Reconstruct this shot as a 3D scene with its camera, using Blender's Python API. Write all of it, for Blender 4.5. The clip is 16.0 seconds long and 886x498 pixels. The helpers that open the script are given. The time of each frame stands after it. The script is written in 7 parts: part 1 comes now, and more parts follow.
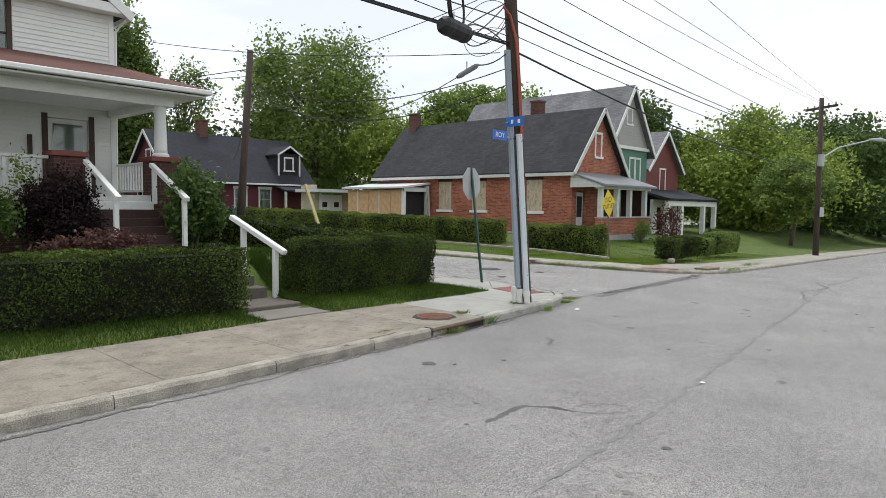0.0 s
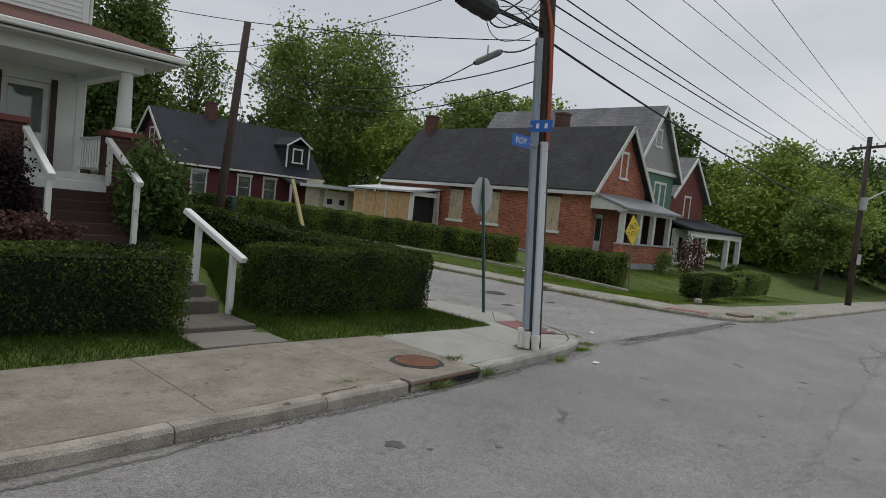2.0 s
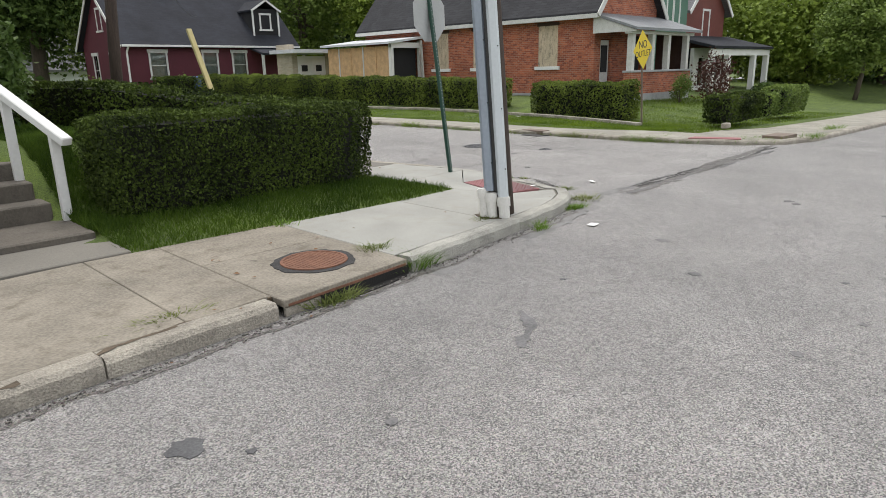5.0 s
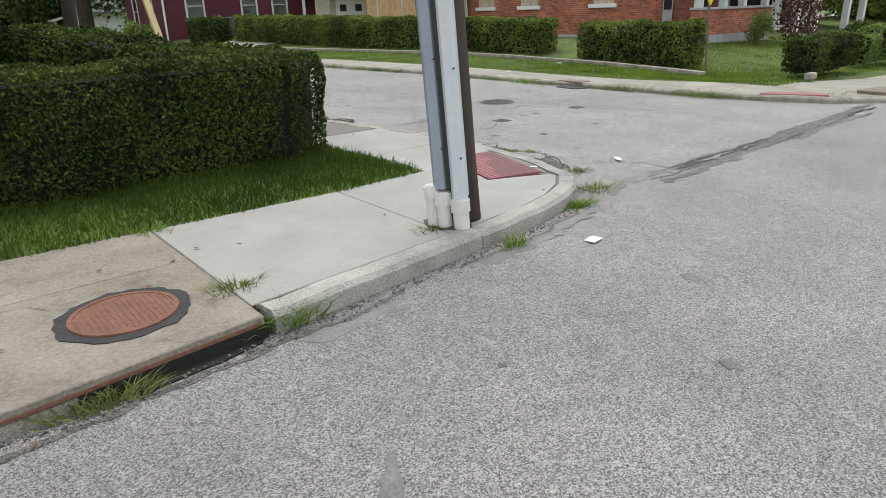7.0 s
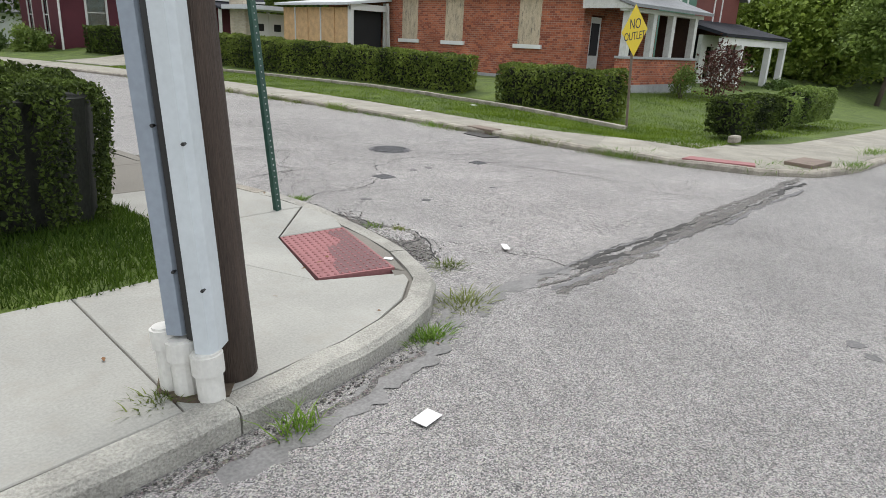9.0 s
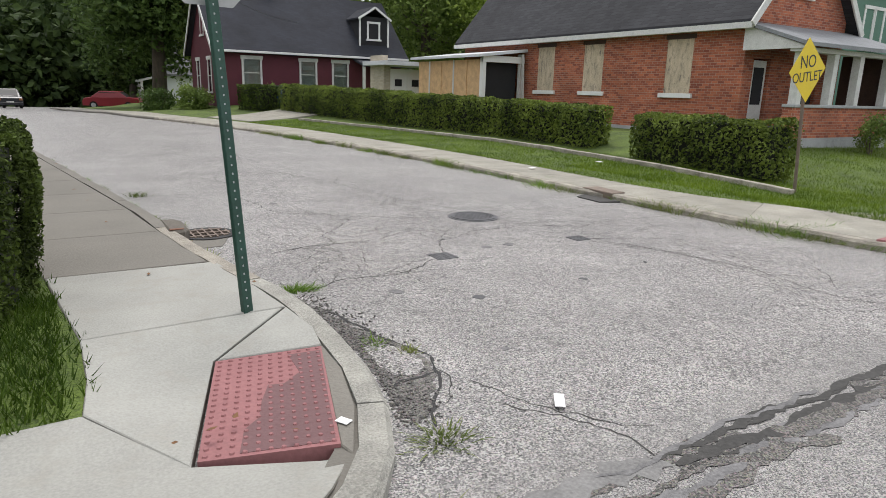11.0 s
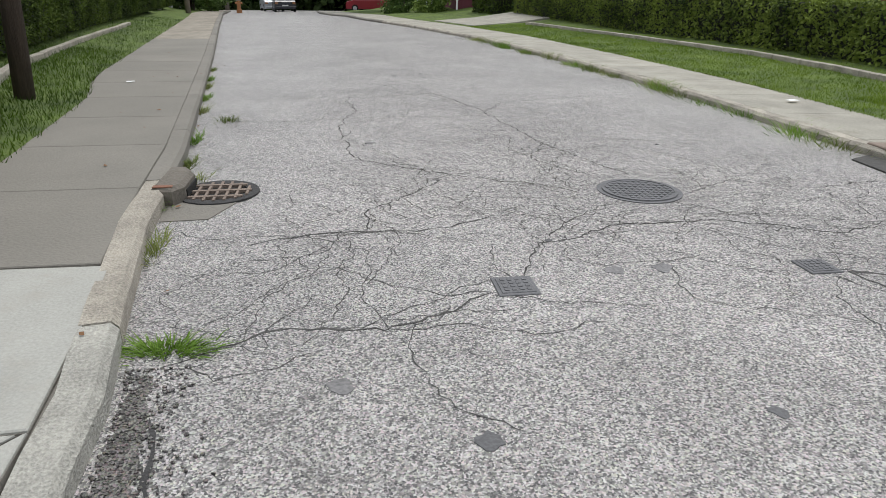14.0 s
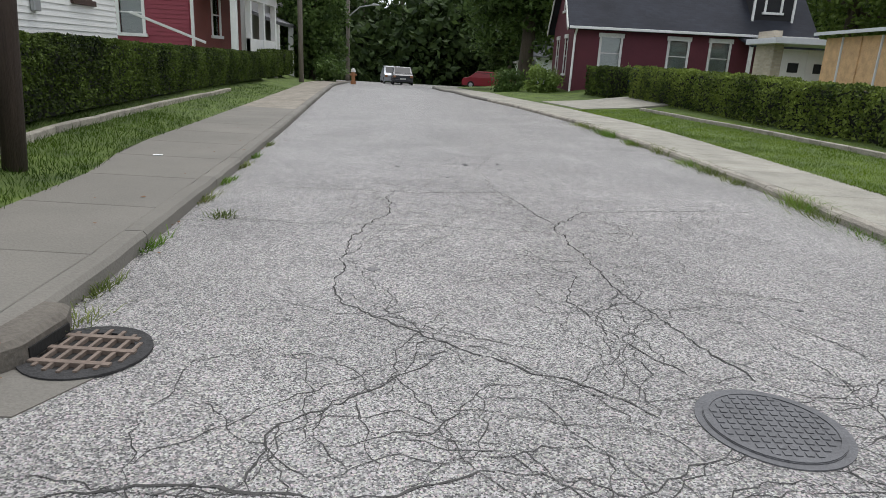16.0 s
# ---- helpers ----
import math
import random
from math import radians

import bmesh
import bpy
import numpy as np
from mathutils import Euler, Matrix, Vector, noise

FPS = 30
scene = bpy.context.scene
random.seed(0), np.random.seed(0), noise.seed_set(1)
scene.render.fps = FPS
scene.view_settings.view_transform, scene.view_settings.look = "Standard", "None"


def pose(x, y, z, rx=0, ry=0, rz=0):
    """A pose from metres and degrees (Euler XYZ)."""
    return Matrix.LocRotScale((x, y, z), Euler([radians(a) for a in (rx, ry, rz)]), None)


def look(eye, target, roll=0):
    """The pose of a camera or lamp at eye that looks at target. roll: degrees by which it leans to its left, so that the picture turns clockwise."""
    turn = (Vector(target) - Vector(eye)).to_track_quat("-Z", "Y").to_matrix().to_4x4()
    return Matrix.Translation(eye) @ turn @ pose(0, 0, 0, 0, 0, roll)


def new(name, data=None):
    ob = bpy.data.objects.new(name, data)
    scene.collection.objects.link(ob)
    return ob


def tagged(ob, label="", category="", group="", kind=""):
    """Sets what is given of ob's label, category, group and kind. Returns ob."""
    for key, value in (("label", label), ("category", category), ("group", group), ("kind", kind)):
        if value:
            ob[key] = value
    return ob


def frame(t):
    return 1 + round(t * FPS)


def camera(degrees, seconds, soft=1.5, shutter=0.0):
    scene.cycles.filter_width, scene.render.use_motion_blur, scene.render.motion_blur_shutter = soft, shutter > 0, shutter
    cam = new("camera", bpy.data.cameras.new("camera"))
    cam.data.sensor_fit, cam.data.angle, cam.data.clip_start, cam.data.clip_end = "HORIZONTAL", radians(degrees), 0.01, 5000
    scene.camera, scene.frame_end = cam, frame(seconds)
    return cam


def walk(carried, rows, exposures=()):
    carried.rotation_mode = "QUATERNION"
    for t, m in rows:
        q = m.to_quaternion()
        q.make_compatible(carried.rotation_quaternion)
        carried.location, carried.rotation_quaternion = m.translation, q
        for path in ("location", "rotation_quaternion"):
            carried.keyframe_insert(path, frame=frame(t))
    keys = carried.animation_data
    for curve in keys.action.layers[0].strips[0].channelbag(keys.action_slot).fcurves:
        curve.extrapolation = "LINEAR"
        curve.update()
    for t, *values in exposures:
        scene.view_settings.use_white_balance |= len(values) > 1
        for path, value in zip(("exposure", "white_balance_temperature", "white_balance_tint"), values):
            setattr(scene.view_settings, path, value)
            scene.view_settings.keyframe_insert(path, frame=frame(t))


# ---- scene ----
cam = camera(68.8, 16.0, soft=0.7, shutter=0.0)

# ---- the walk ----
PATH = [
    (0, (-10.149, -7.214, 1.934), (-8.691, -5.851, 1.801), 0.7),
    (0.5, (-9.648, -6.868, 2.015), (-8.215, -5.474, 1.973), 2.3),
    (1, (-9.223, -6.539, 2.069), (-7.83, -5.105, 2.047), 3.9),
    (1.5, (-8.748, -6.107, 2.119), (-7.272, -4.758, 2.164), 4.7),
    (2, (-8.392, -5.811, 2.09), (-6.954, -4.426, 1.973), 6.0),
    (2.5, (-7.964, -5.567, 1.871), (-6.495, -4.228, 1.652), 3.3),
    (3, (-7.5, -5.206, 1.838), (-6.047, -3.889, 1.446), 4.1),
    (3.5, (-6.973, -4.955, 1.843), (-5.541, -3.655, 1.335), 4.5),
    (3.7, (-6.803, -4.995, 1.782), (-5.304, -3.768, 1.284), 3.8),
    (5.8, (-4.607, -4.17, 1.672), (-3.35, -2.718, 1.112), -2.6),
    (6, (-4.359, -4.121, 1.683), (-3.06, -2.71, 1.117), 0.5),
    (6.5, (-3.831, -3.811, 1.647), (-2.507, -2.436, 1.051), -0.6),
    (7, (-3.273, -3.614, 1.654), (-2.091, -2.157, 0.962), -1.7),
    (7.5, (-2.89, -3.509, 1.679), (-1.499, -2.223, 1.039), 3.1),
    (8, (-2.399, -3.225, 1.699), (-1.029, -1.959, 0.979), 6.1),
    (8.5, (-1.913, -2.983, 1.721), (-0.629, -1.626, 1.007), 3.8),
    (8.7, (-1.718, -2.854, 1.727), (-0.344, -1.548, 1.09), 3.3),
    (10.8, (0.485, -1.802, 1.6), (1.506, -0.18, 1.03), 1.1),
    (11, (0.634, -1.623, 1.61), (1.657, 0.028, 1.134), 1.6),
    (11.5, (1.111, -1.251, 1.614), (2.044, 0.44, 1.092), 3.9),
    (12, (1.566, -0.99, 1.606), (2.235, 0.78, 0.959), 2.4),
    (12.5, (2.043, -0.599, 1.579), (2.721, 1.182, 0.971), 4.6),
    (13, (2.459, -0.308, 1.534), (3.007, 1.537, 0.991), 1.0),
    (13.5, (2.76, 0.097, 1.548), (3.186, 1.954, 0.939), -0.5),
    (14, (3.041, 0.605, 1.515), (3.332, 2.434, 0.762), 0.7),
    (14.5, (3.384, 1.082, 1.462), (3.481, 2.928, 0.697), 0.1),
    (15, (3.5, 1.633, 1.45), (3.486, 3.578, 0.987), -1.3),
    (15.5, (3.702, 2.179, 1.499), (3.744, 4.114, 0.993), -1.9),
    (16, (3.895, 2.679, 1.518), (3.866, 4.599, 0.96), 3.0),
]
walk(cam, [(t, look(eye, target, roll)) for t, eye, target, roll in PATH],
     [(0.0, 0.5, 6500, 10), (0.5, 0.28, 6500, 10), (1.0, 0.05, 6500, 10), (1.5, -0.22, 6500, 10), (2.0, -0.3, 6500, 10), (2.5, -0.02, 6650, 11), (3.5, 0.45, 6850, 12), (6.0, 0.6, 6550, 10.5), (8.5, 0.66, 6500, 10.5), (11.0, 0.58, 6600, 12), (12.5, 0.58, 6550, 11), (14.0, 0.52, 6450, 10), (15.0, 0.4, 6400, 11), (16.0, 0.44, 6350, 11)])

# ---- world and sun: bright overcast sky ----
world = bpy.data.worlds.new("sky")
scene.world = world
world.use_nodes = True
wn, wl = world.node_tree.nodes, world.node_tree.links
wn.clear()
w_out = wn.new("ShaderNodeOutputWorld")
w_bg = wn.new("ShaderNodeBackground")
w_sky = wn.new("ShaderNodeTexSky")
w_sky.sky_type, w_sky.sun_disc = "NISHITA", False
w_sky.sun_elevation, w_sky.sun_rotation = radians(72), radians(31)
w_sky.air_density, w_sky.dust_density = 1.0, 3.0
w_co = wn.new("ShaderNodeTexCoord")
w_map = wn.new("ShaderNodeMapping")
w_map.inputs["Scale"].default_value = (1.0, 1.0, 2.6)
w_cl = wn.new("ShaderNodeTexNoise")
w_cl.inputs["Scale"].default_value, w_cl.inputs["Detail"].default_value = 2.2, 6
w_cl.inputs["Roughness"].default_value = 0.55
w_ramp = wn.new("ShaderNodeValToRGB")
w_ramp.color_ramp.elements[0].position, w_ramp.color_ramp.elements[0].color = 0.34, (6.6, 7.0, 7.6, 1)
w_ramp.color_ramp.elements[1].position, w_ramp.color_ramp.elements[1].color = 0.66, (8.8, 9.1, 9.3, 1)
w_mix = wn.new("ShaderNodeMixRGB")
w_mix.inputs[0].default_value = 0.9
wl.new(w_co.outputs["Generated"], w_map.inputs["Vector"])
wl.new(w_map.outputs["Vector"], w_cl.inputs["Vector"])
wl.new(w_cl.outputs["Fac"], w_ramp.inputs["Fac"])
wl.new(w_sky.outputs["Color"], w_mix.inputs[1])
wl.new(w_ramp.outputs["Color"], w_mix.inputs[2])
wl.new(w_mix.outputs["Color"], w_bg.inputs["Color"])
w_bg.inputs["Strength"].default_value = 0.1
wl.new(w_bg.outputs["Background"], w_out.inputs["Surface"])

sun = new("sun", bpy.data.lights.new("sun", "SUN"))
sun.data.energy, sun.data.angle, sun.data.color = 1.35, radians(24), (1.0, 0.975, 0.945)
sun.matrix_world = look((7.7, 12.8, 46), (0, 0, 0))
scene.view_settings.exposure = 0.0


# ---- small helpers for building ----
def smooth(a, b, v):
    k = min(1.0, max(0.0, (v - a) / (b - a)))
    return k * k * (3 - 2 * k)


def at_of(ob):
    v = Vector((0, 0, 0))
    while ob:
        v, ob = v + ob.location, ob.parent
    return v


def thing(name, loc, label, category, group="", kind=""):
    ob = new(name)
    ob.location, ob.empty_display_size = loc, 0.2
    return tagged(ob, label, category, group, kind)


def part(name, bm, material, parent=None, label="", flat=True):
    """Links a bmesh in world coordinates as one mesh, under its parent."""
    me = bpy.data.meshes.new(name)
    bmesh.ops.recalc_face_normals(bm, faces=bm.faces)
    if parent:
        bmesh.ops.translate(bm, verts=bm.verts, vec=-at_of(parent))
    bm.to_mesh(me)
    bm.free()
    me.materials.append(material)
    if not flat:
        me.shade_smooth()
    ob = new(name, me)
    ob.parent = parent
    if label:
        ob["label"] = label
    return ob


def solid(name, bm, material, label, category, kind="", group="", flat=True):
    return tagged(part(name, bm, material, None, "", flat), label, category, group, kind)


def box(bm, x0, y0, z0, x1, y1, z1, bevel=0.0):
    vs = [bm.verts.new((x, y, z)) for z in (z0, z1) for x, y in ((x0, y0), (x1, y0), (x1, y1), (x0, y1))]
    fs = [bm.faces.new([vs[i] for i in q]) for q in ((3, 2, 1, 0), (4, 5, 6, 7), (0, 1, 5, 4), (1, 2, 6, 5), (2, 3, 7, 6), (3, 0, 4, 7))]
    if bevel:
        es = {e for f in fs for e in f.edges}
        bmesh.ops.bevel(bm, geom=list(es), offset=bevel, segments=1, affect="EDGES")
    return bm


def one_box(x0, y0, z0, x1, y1, z1, bevel=0.0):
    return box(bmesh.new(), x0, y0, z0, x1, y1, z1, bevel)


def bar(bm, a, b, w, h, bevel=0.0, up=(0, 0, 1)):
    """A straight beam from a to b, w wide and h high."""
    a, b = Vector(a), Vector(b)
    d = (b - a).normalized()
    s = d.cross(Vector(up)).normalized()
    u = s.cross(d)
    vs = [bm.verts.new(p + s * i * w / 2 + u * j * h / 2) for p in (a, b) for i, j in ((-1, -1), (1, -1), (1, 1), (-1, 1))]
    fs = [bm.faces.new([vs[i] for i in q]) for q in ((3, 2, 1, 0), (4, 5, 6, 7), (0, 1, 5, 4), (1, 2, 6, 5), (2, 3, 7, 6), (3, 0, 4, 7))]
    if bevel:
        bmesh.ops.bevel(bm, geom=list({e for f in fs for e in f.edges}), offset=bevel, segments=1, affect="EDGES")
    return bm


def prism(bm, poly, z0, z1, bevel=0.0, top=None):
    """An upright prism; top gives the height of a corner, if not level."""
    lo = [bm.verts.new((x, y, z0)) for x, y in poly]
    hi = [bm.verts.new((x, y, top(x, y) if top else z1)) for x, y in poly]
    n = len(poly)
    cap = bm.faces.new(hi)
    bm.faces.new(lo[::-1])
    for i in range(n):
        bm.faces.new((lo[i], lo[(i + 1) % n], hi[(i + 1) % n], hi[i]))
    if bevel:
        bmesh.ops.bevel(bm, geom=list(cap.edges), offset=bevel, segments=1, affect="EDGES")
    return bm


def tube(bm, pts, radii, n=8):
    """A round tapered tube along points."""
    pts = [Vector(p) for p in pts]
    rings = []
    for i, p in enumerate(pts):
        d = (pts[min(i + 1, len(pts) - 1)] - pts[max(i - 1, 0)]).normalized()
        s = d.cross(Vector((0.31, 0.2, 0.93)) if abs(d.z) < 0.9 else Vector((1, 0.1, 0))).normalized()
        u = s.cross(d)
        r = radii[i] if isinstance(radii, (list, tuple)) else radii
        rings.append([bm.verts.new(p + r * (math.cos(2 * math.pi * k / n) * s + math.sin(2 * math.pi * k / n) * u)) for k in range(n)])
    for a, b in zip(rings, rings[1:]):
        for k in range(n):
            bm.faces.new((a[k], a[(k + 1) % n], b[(k + 1) % n], b[k]))
    bm.faces.new(rings[0][::-1])
    bm.faces.new(rings[-1])
    return bm


def disc(bm, c, r, z0, z1, n=28, wob=0.0, seed=0):
    rnd = random.Random(seed)
    poly = [(c[0] + (r + rnd.uniform(-wob, wob)) * math.cos(2 * math.pi * k / n), c[1] + (r + rnd.uniform(-wob, wob)) * math.sin(2 * math.pi * k / n)) for k in range(n)]
    return prism(bm, poly, z0, z1)


def raw(name, verts, faces, material, parent=None, label="", flat=True):
    """A mesh from arrays, in world coordinates, for dense things such as leaves."""
    me = bpy.data.meshes.new(name)
    verts = np.asarray(verts, dtype=np.float64)
    if parent:
        verts = verts - np.array(at_of(parent))
    me.from_pydata(verts.tolist(), [], faces.tolist() if hasattr(faces, "tolist") else faces)
    me.materials.append(material)
    if not flat:
        me.shade_smooth()
    ob = new(name, me)
    ob.parent = parent
    if label:
        ob["label"] = label
    return ob


def leaf_mesh(pts, size, rng, tilt=1.0, long=1.7):
    """Small folded leaves at the points: two triangles each, turned at random."""
    n = len(pts)
    d = rng.normal(size=(n, 3))
    d[:, 2] *= tilt
    d /= np.linalg.norm(d, axis=1, keepdims=True)
    e = np.cross(d, rng.normal(size=(n, 3)))
    e /= np.linalg.norm(e, axis=1, keepdims=True)
    f = np.cross(d, e)
    s = (size * rng.uniform(0.6, 1.3, n))[:, None]
    v = np.empty((n, 4, 3))
    v[:, 0] = pts - d * s * long / 2
    v[:, 1] = pts + e * s / 2 + f * s * 0.15
    v[:, 2] = pts + d * s * long / 2
    v[:, 3] = pts - e * s / 2 + f * s * 0.15
    return v.reshape(-1, 3), np.arange(4 * n).reshape(n, 4)


# ---- materials ----
def mat(name, base, rough=0.85, var=0.18, big=1.2, fine=40.0, bump=0.25, bscale=None, metal=0.0, tint=None, stretch=None, dirt=0.0, dirt_col=(0.1, 0.09, 0.07)):
    m = bpy.data.materials.new(name)
    m.use_nodes = True
    n, l = m.node_tree.nodes, m.node_tree.links
    b = n["Principled BSDF"]
    b.inputs["Roughness"].default_value, b.inputs["Metallic"].default_value = rough, metal
    geo = n.new("ShaderNodeNewGeometry")
    src = geo.outputs["Position"]
    if stretch:
        mp = n.new("ShaderNodeMapping")
        mp.inputs["Scale"].default_value = stretch
        l.new(src, mp.inputs["Vector"])
        src = mp.outputs["Vector"]
    cols = []
    for scale, detail in ((big, 5), (fine, 3)):
        t = n.new("ShaderNodeTexNoise")
        t.inputs["Scale"].default_value, t.inputs["Detail"].default_value = scale, detail
        l.new(src, t.inputs["Vector"])
        cols.append(t)
    add = n.new("ShaderNodeMath")
    add.operation = "ADD"
    l.new(cols[0].outputs["Fac"], add.inputs[0])
    l.new(cols[1].outputs["Fac"], add.inputs[1])
    ramp = n.new("ShaderNodeMapRange")
    ramp.inputs[1].default_value, ramp.inputs[2].default_value = 0.65, 1.35
    l.new(add.outputs[0], ramp.inputs[0])
    mix = n.new("ShaderNodeMixRGB")
    mix.inputs[1].default_value = (*[c * (1 - var) for c in base], 1)
    mix.inputs[2].default_value = (*[min(1, c * (1 + var)) for c in (tint or base)], 1)
    l.new(ramp.outputs[0], mix.inputs[0])
    colour = mix.outputs[0]
    if dirt:
        t = n.new("ShaderNodeTexNoise")
        t.inputs["Scale"].default_value, t.inputs["Detail"].default_value = big * 2.3, 8
        t.inputs["Roughness"].default_value = 0.7
        l.new(src, t.inputs["Vector"])
        r = n.new("ShaderNodeMapRange")
        r.inputs[1].default_value, r.inputs[2].default_value, r.inputs[4].default_value = 0.52, 0.72, dirt
        l.new(t.outputs["Fac"], r.inputs[0])
        mx = n.new("ShaderNodeMixRGB")
        mx.inputs[2].default_value = (*dirt_col, 1)
        l.new(r.outputs[0], mx.inputs[0])
        l.new(colour, mx.inputs[1])
        colour = mx.outputs[0]
    l.new(colour, b.inputs["Base Color"])
    if bump:
        t = cols[1]
        if bscale:
            t = n.new("ShaderNodeTexNoise")
            t.inputs["Scale"].default_value, t.inputs["Detail"].default_value = bscale, 4
            l.new(src, t.inputs["Vector"])
        bp = n.new("ShaderNodeBump")
        bp.inputs["Strength"].default_value, bp.inputs["Distance"].default_value = bump, 0.02
        l.new(t.outputs["Fac"], bp.inputs["Height"])
        l.new(bp.outputs["Normal"], b.inputs["Normal"])
    return m


def piece_tone(m, amount):
    """Lets alike pieces differ a little in brightness."""
    n, l = m.node_tree.nodes, m.node_tree.links
    b = n["Principled BSDF"]
    link = b.inputs["Base Color"].links[0]
    info = n.new("ShaderNodeObjectInfo")
    r = n.new("ShaderNodeMapRange")
    r.inputs[3].default_value, r.inputs[4].default_value = 1 - amount, 1 + amount
    hsv = n.new("ShaderNodeHueSaturation")
    l.new(info.outputs["Random"], r.inputs[0])
    l.new(r.outputs[0], hsv.inputs["Value"])
    l.new(link.from_socket, hsv.inputs["Color"])
    l.new(hsv.outputs["Color"], b.inputs["Base Color"])
    return m


def leaf_mat(name, dark, light, rough=0.55, trans=0.25, few=1.0):
    m = bpy.data.materials.new(name)
    m.use_nodes = True
    n, l = m.node_tree.nodes, m.node_tree.links
    b = n["Principled BSDF"]
    b.inputs["Roughness"].default_value, b.inputs["Specular IOR Level"].default_value = rough, 0.22
    geo = n.new("ShaderNodeNewGeometry")
    t = n.new("ShaderNodeTexNoise")
    t.inputs["Scale"].default_value, t.inputs["Detail"].default_value = 0.9, 3
    l.new(geo.outputs["Position"], t.inputs["Vector"])
    a = n.new("ShaderNodeMath")
    a.operation = "MULTIPLY_ADD"
    a.inputs[1].default_value = 0.55
    pw = n.new("ShaderNodeMath")
    pw.operation = "POWER"
    pw.inputs[1].default_value = few
    l.new(geo.outputs["Random Per Island"], pw.inputs[0])
    l.new(pw.outputs[0], a.inputs[0])
    r = n.new("ShaderNodeMapRange")
    r.inputs[1].default_value, r.inputs[2].default_value, r.inputs[4].default_value = 0.35, 0.65, 0.5
    l.new(t.outputs["Fac"], r.inputs[0])
    l.new(r.outputs[0], a.inputs[2])
    mix = n.new("ShaderNodeMixRGB")
    mix.inputs[1].default_value, mix.inputs[2].default_value = (*dark, 1), (*light, 1)
    l.new(a.outputs[0], mix.inputs[0])
    l.new(mix.outputs[0], b.inputs["Base Color"])
    tr = n.new("ShaderNodeBsdfTranslucent")
    l.new(mix.outputs[0], tr.inputs["Color"])
    ms = n.new("ShaderNodeMixShader")
    ms.inputs[0].default_value = trans
    l.new(b.outputs[0], ms.inputs[1])
    l.new(tr.outputs[0], ms.inputs[2])
    l.new(ms.outputs[0], n["Material Output"].inputs["Surface"])
    return m


def brick_mat(name, c1, c2, mortar, axis="x", width=0.21, height=0.075):
    """Brickwork on an upright wall: rows run along the wall's own length."""
    m = bpy.data.materials.new(name)
    m.use_nodes = True
    n, l = m.node_tree.nodes, m.node_tree.links
    b = n["Principled BSDF"]
    b.inputs["Roughness"].default_value = 0.9
    geo = n.new("ShaderNodeNewGeometry")
    sep = n.new("ShaderNodeSeparateXYZ")
    com = n.new("ShaderNodeCombineXYZ")
    add = n.new("ShaderNodeMath")
    l.new(geo.outputs["Position"], sep.inputs[0])
    l.new(sep.outputs["X"], add.inputs[0])
    l.new(sep.outputs["Y"], add.inputs[1])
    l.new(add.outputs[0], com.inputs["X"])
    l.new(sep.outputs["Z"], com.inputs["Y"])
    bt = n.new("ShaderNodeTexBrick")
    for key, v in (("Color1", c1), ("Color2", c2), ("Mortar", mortar)):
        bt.inputs[key].default_value = (*v, 1)
    for key, v in (("Scale", 1.0), ("Mortar Size", 0.006), ("Mortar Smooth", 0.4), ("Brick Width", width), ("Row Height", height)):
        bt.inputs[key].default_value = v
    l.new(com.outputs[0], bt.inputs["Vector"])
    t = n.new("ShaderNodeTexNoise")
    t.inputs["Scale"].default_value, t.inputs["Detail"].default_value = 0.7, 7
    l.new(geo.outputs["Position"], t.inputs["Vector"])
    r = n.new("ShaderNodeMapRange")
    r.inputs[1].default_value, r.inputs[2].default_value, r.inputs[3].default_value, r.inputs[4].default_value = 0.3, 0.7, 0.72, 1.2
    l.new(t.outputs["Fac"], r.inputs[0])
    hsv = n.new("ShaderNodeHueSaturation")
    l.new(r.outputs[0], hsv.inputs["Value"])
    l.new(bt.outputs["Color"], hsv.inputs["Color"])
    l.new(hsv.outputs[0], b.inputs["Base Color"])
    bp = n.new("ShaderNodeBump")
    bp.inputs["Strength"].default_value, bp.inputs["Distance"].default_value, bp.invert = 0.5, 0.012, True
    l.new(bt.outputs["Fac"], bp.inputs["Height"])
    l.new(bp.outputs[0], b.inputs["Normal"])
    return m


def glass_mat(name):
    m = bpy.data.materials.new(name)
    m.use_nodes = True
    n, l = m.node_tree.nodes, m.node_tree.links
    n.remove(n["Principled BSDF"])
    gl, tr, mx, fr = n.new("ShaderNodeBsdfGlossy"), n.new("ShaderNodeBsdfTransparent"), n.new("ShaderNodeMixShader"), n.new("ShaderNodeFresnel")
    gl.inputs["Roughness"].default_value = 0.03
    fr.inputs["IOR"].default_value = 1.75
    tr.inputs["Color"].default_value = (0.85, 0.88, 0.87, 1)
    l.new(fr.outputs[0], mx.inputs[0])
    l.new(tr.outputs[0], mx.inputs[1])
    l.new(gl.outputs[0], mx.inputs[2])
    l.new(mx.outputs[0], n["Material Output"].inputs["Surface"])
    return m


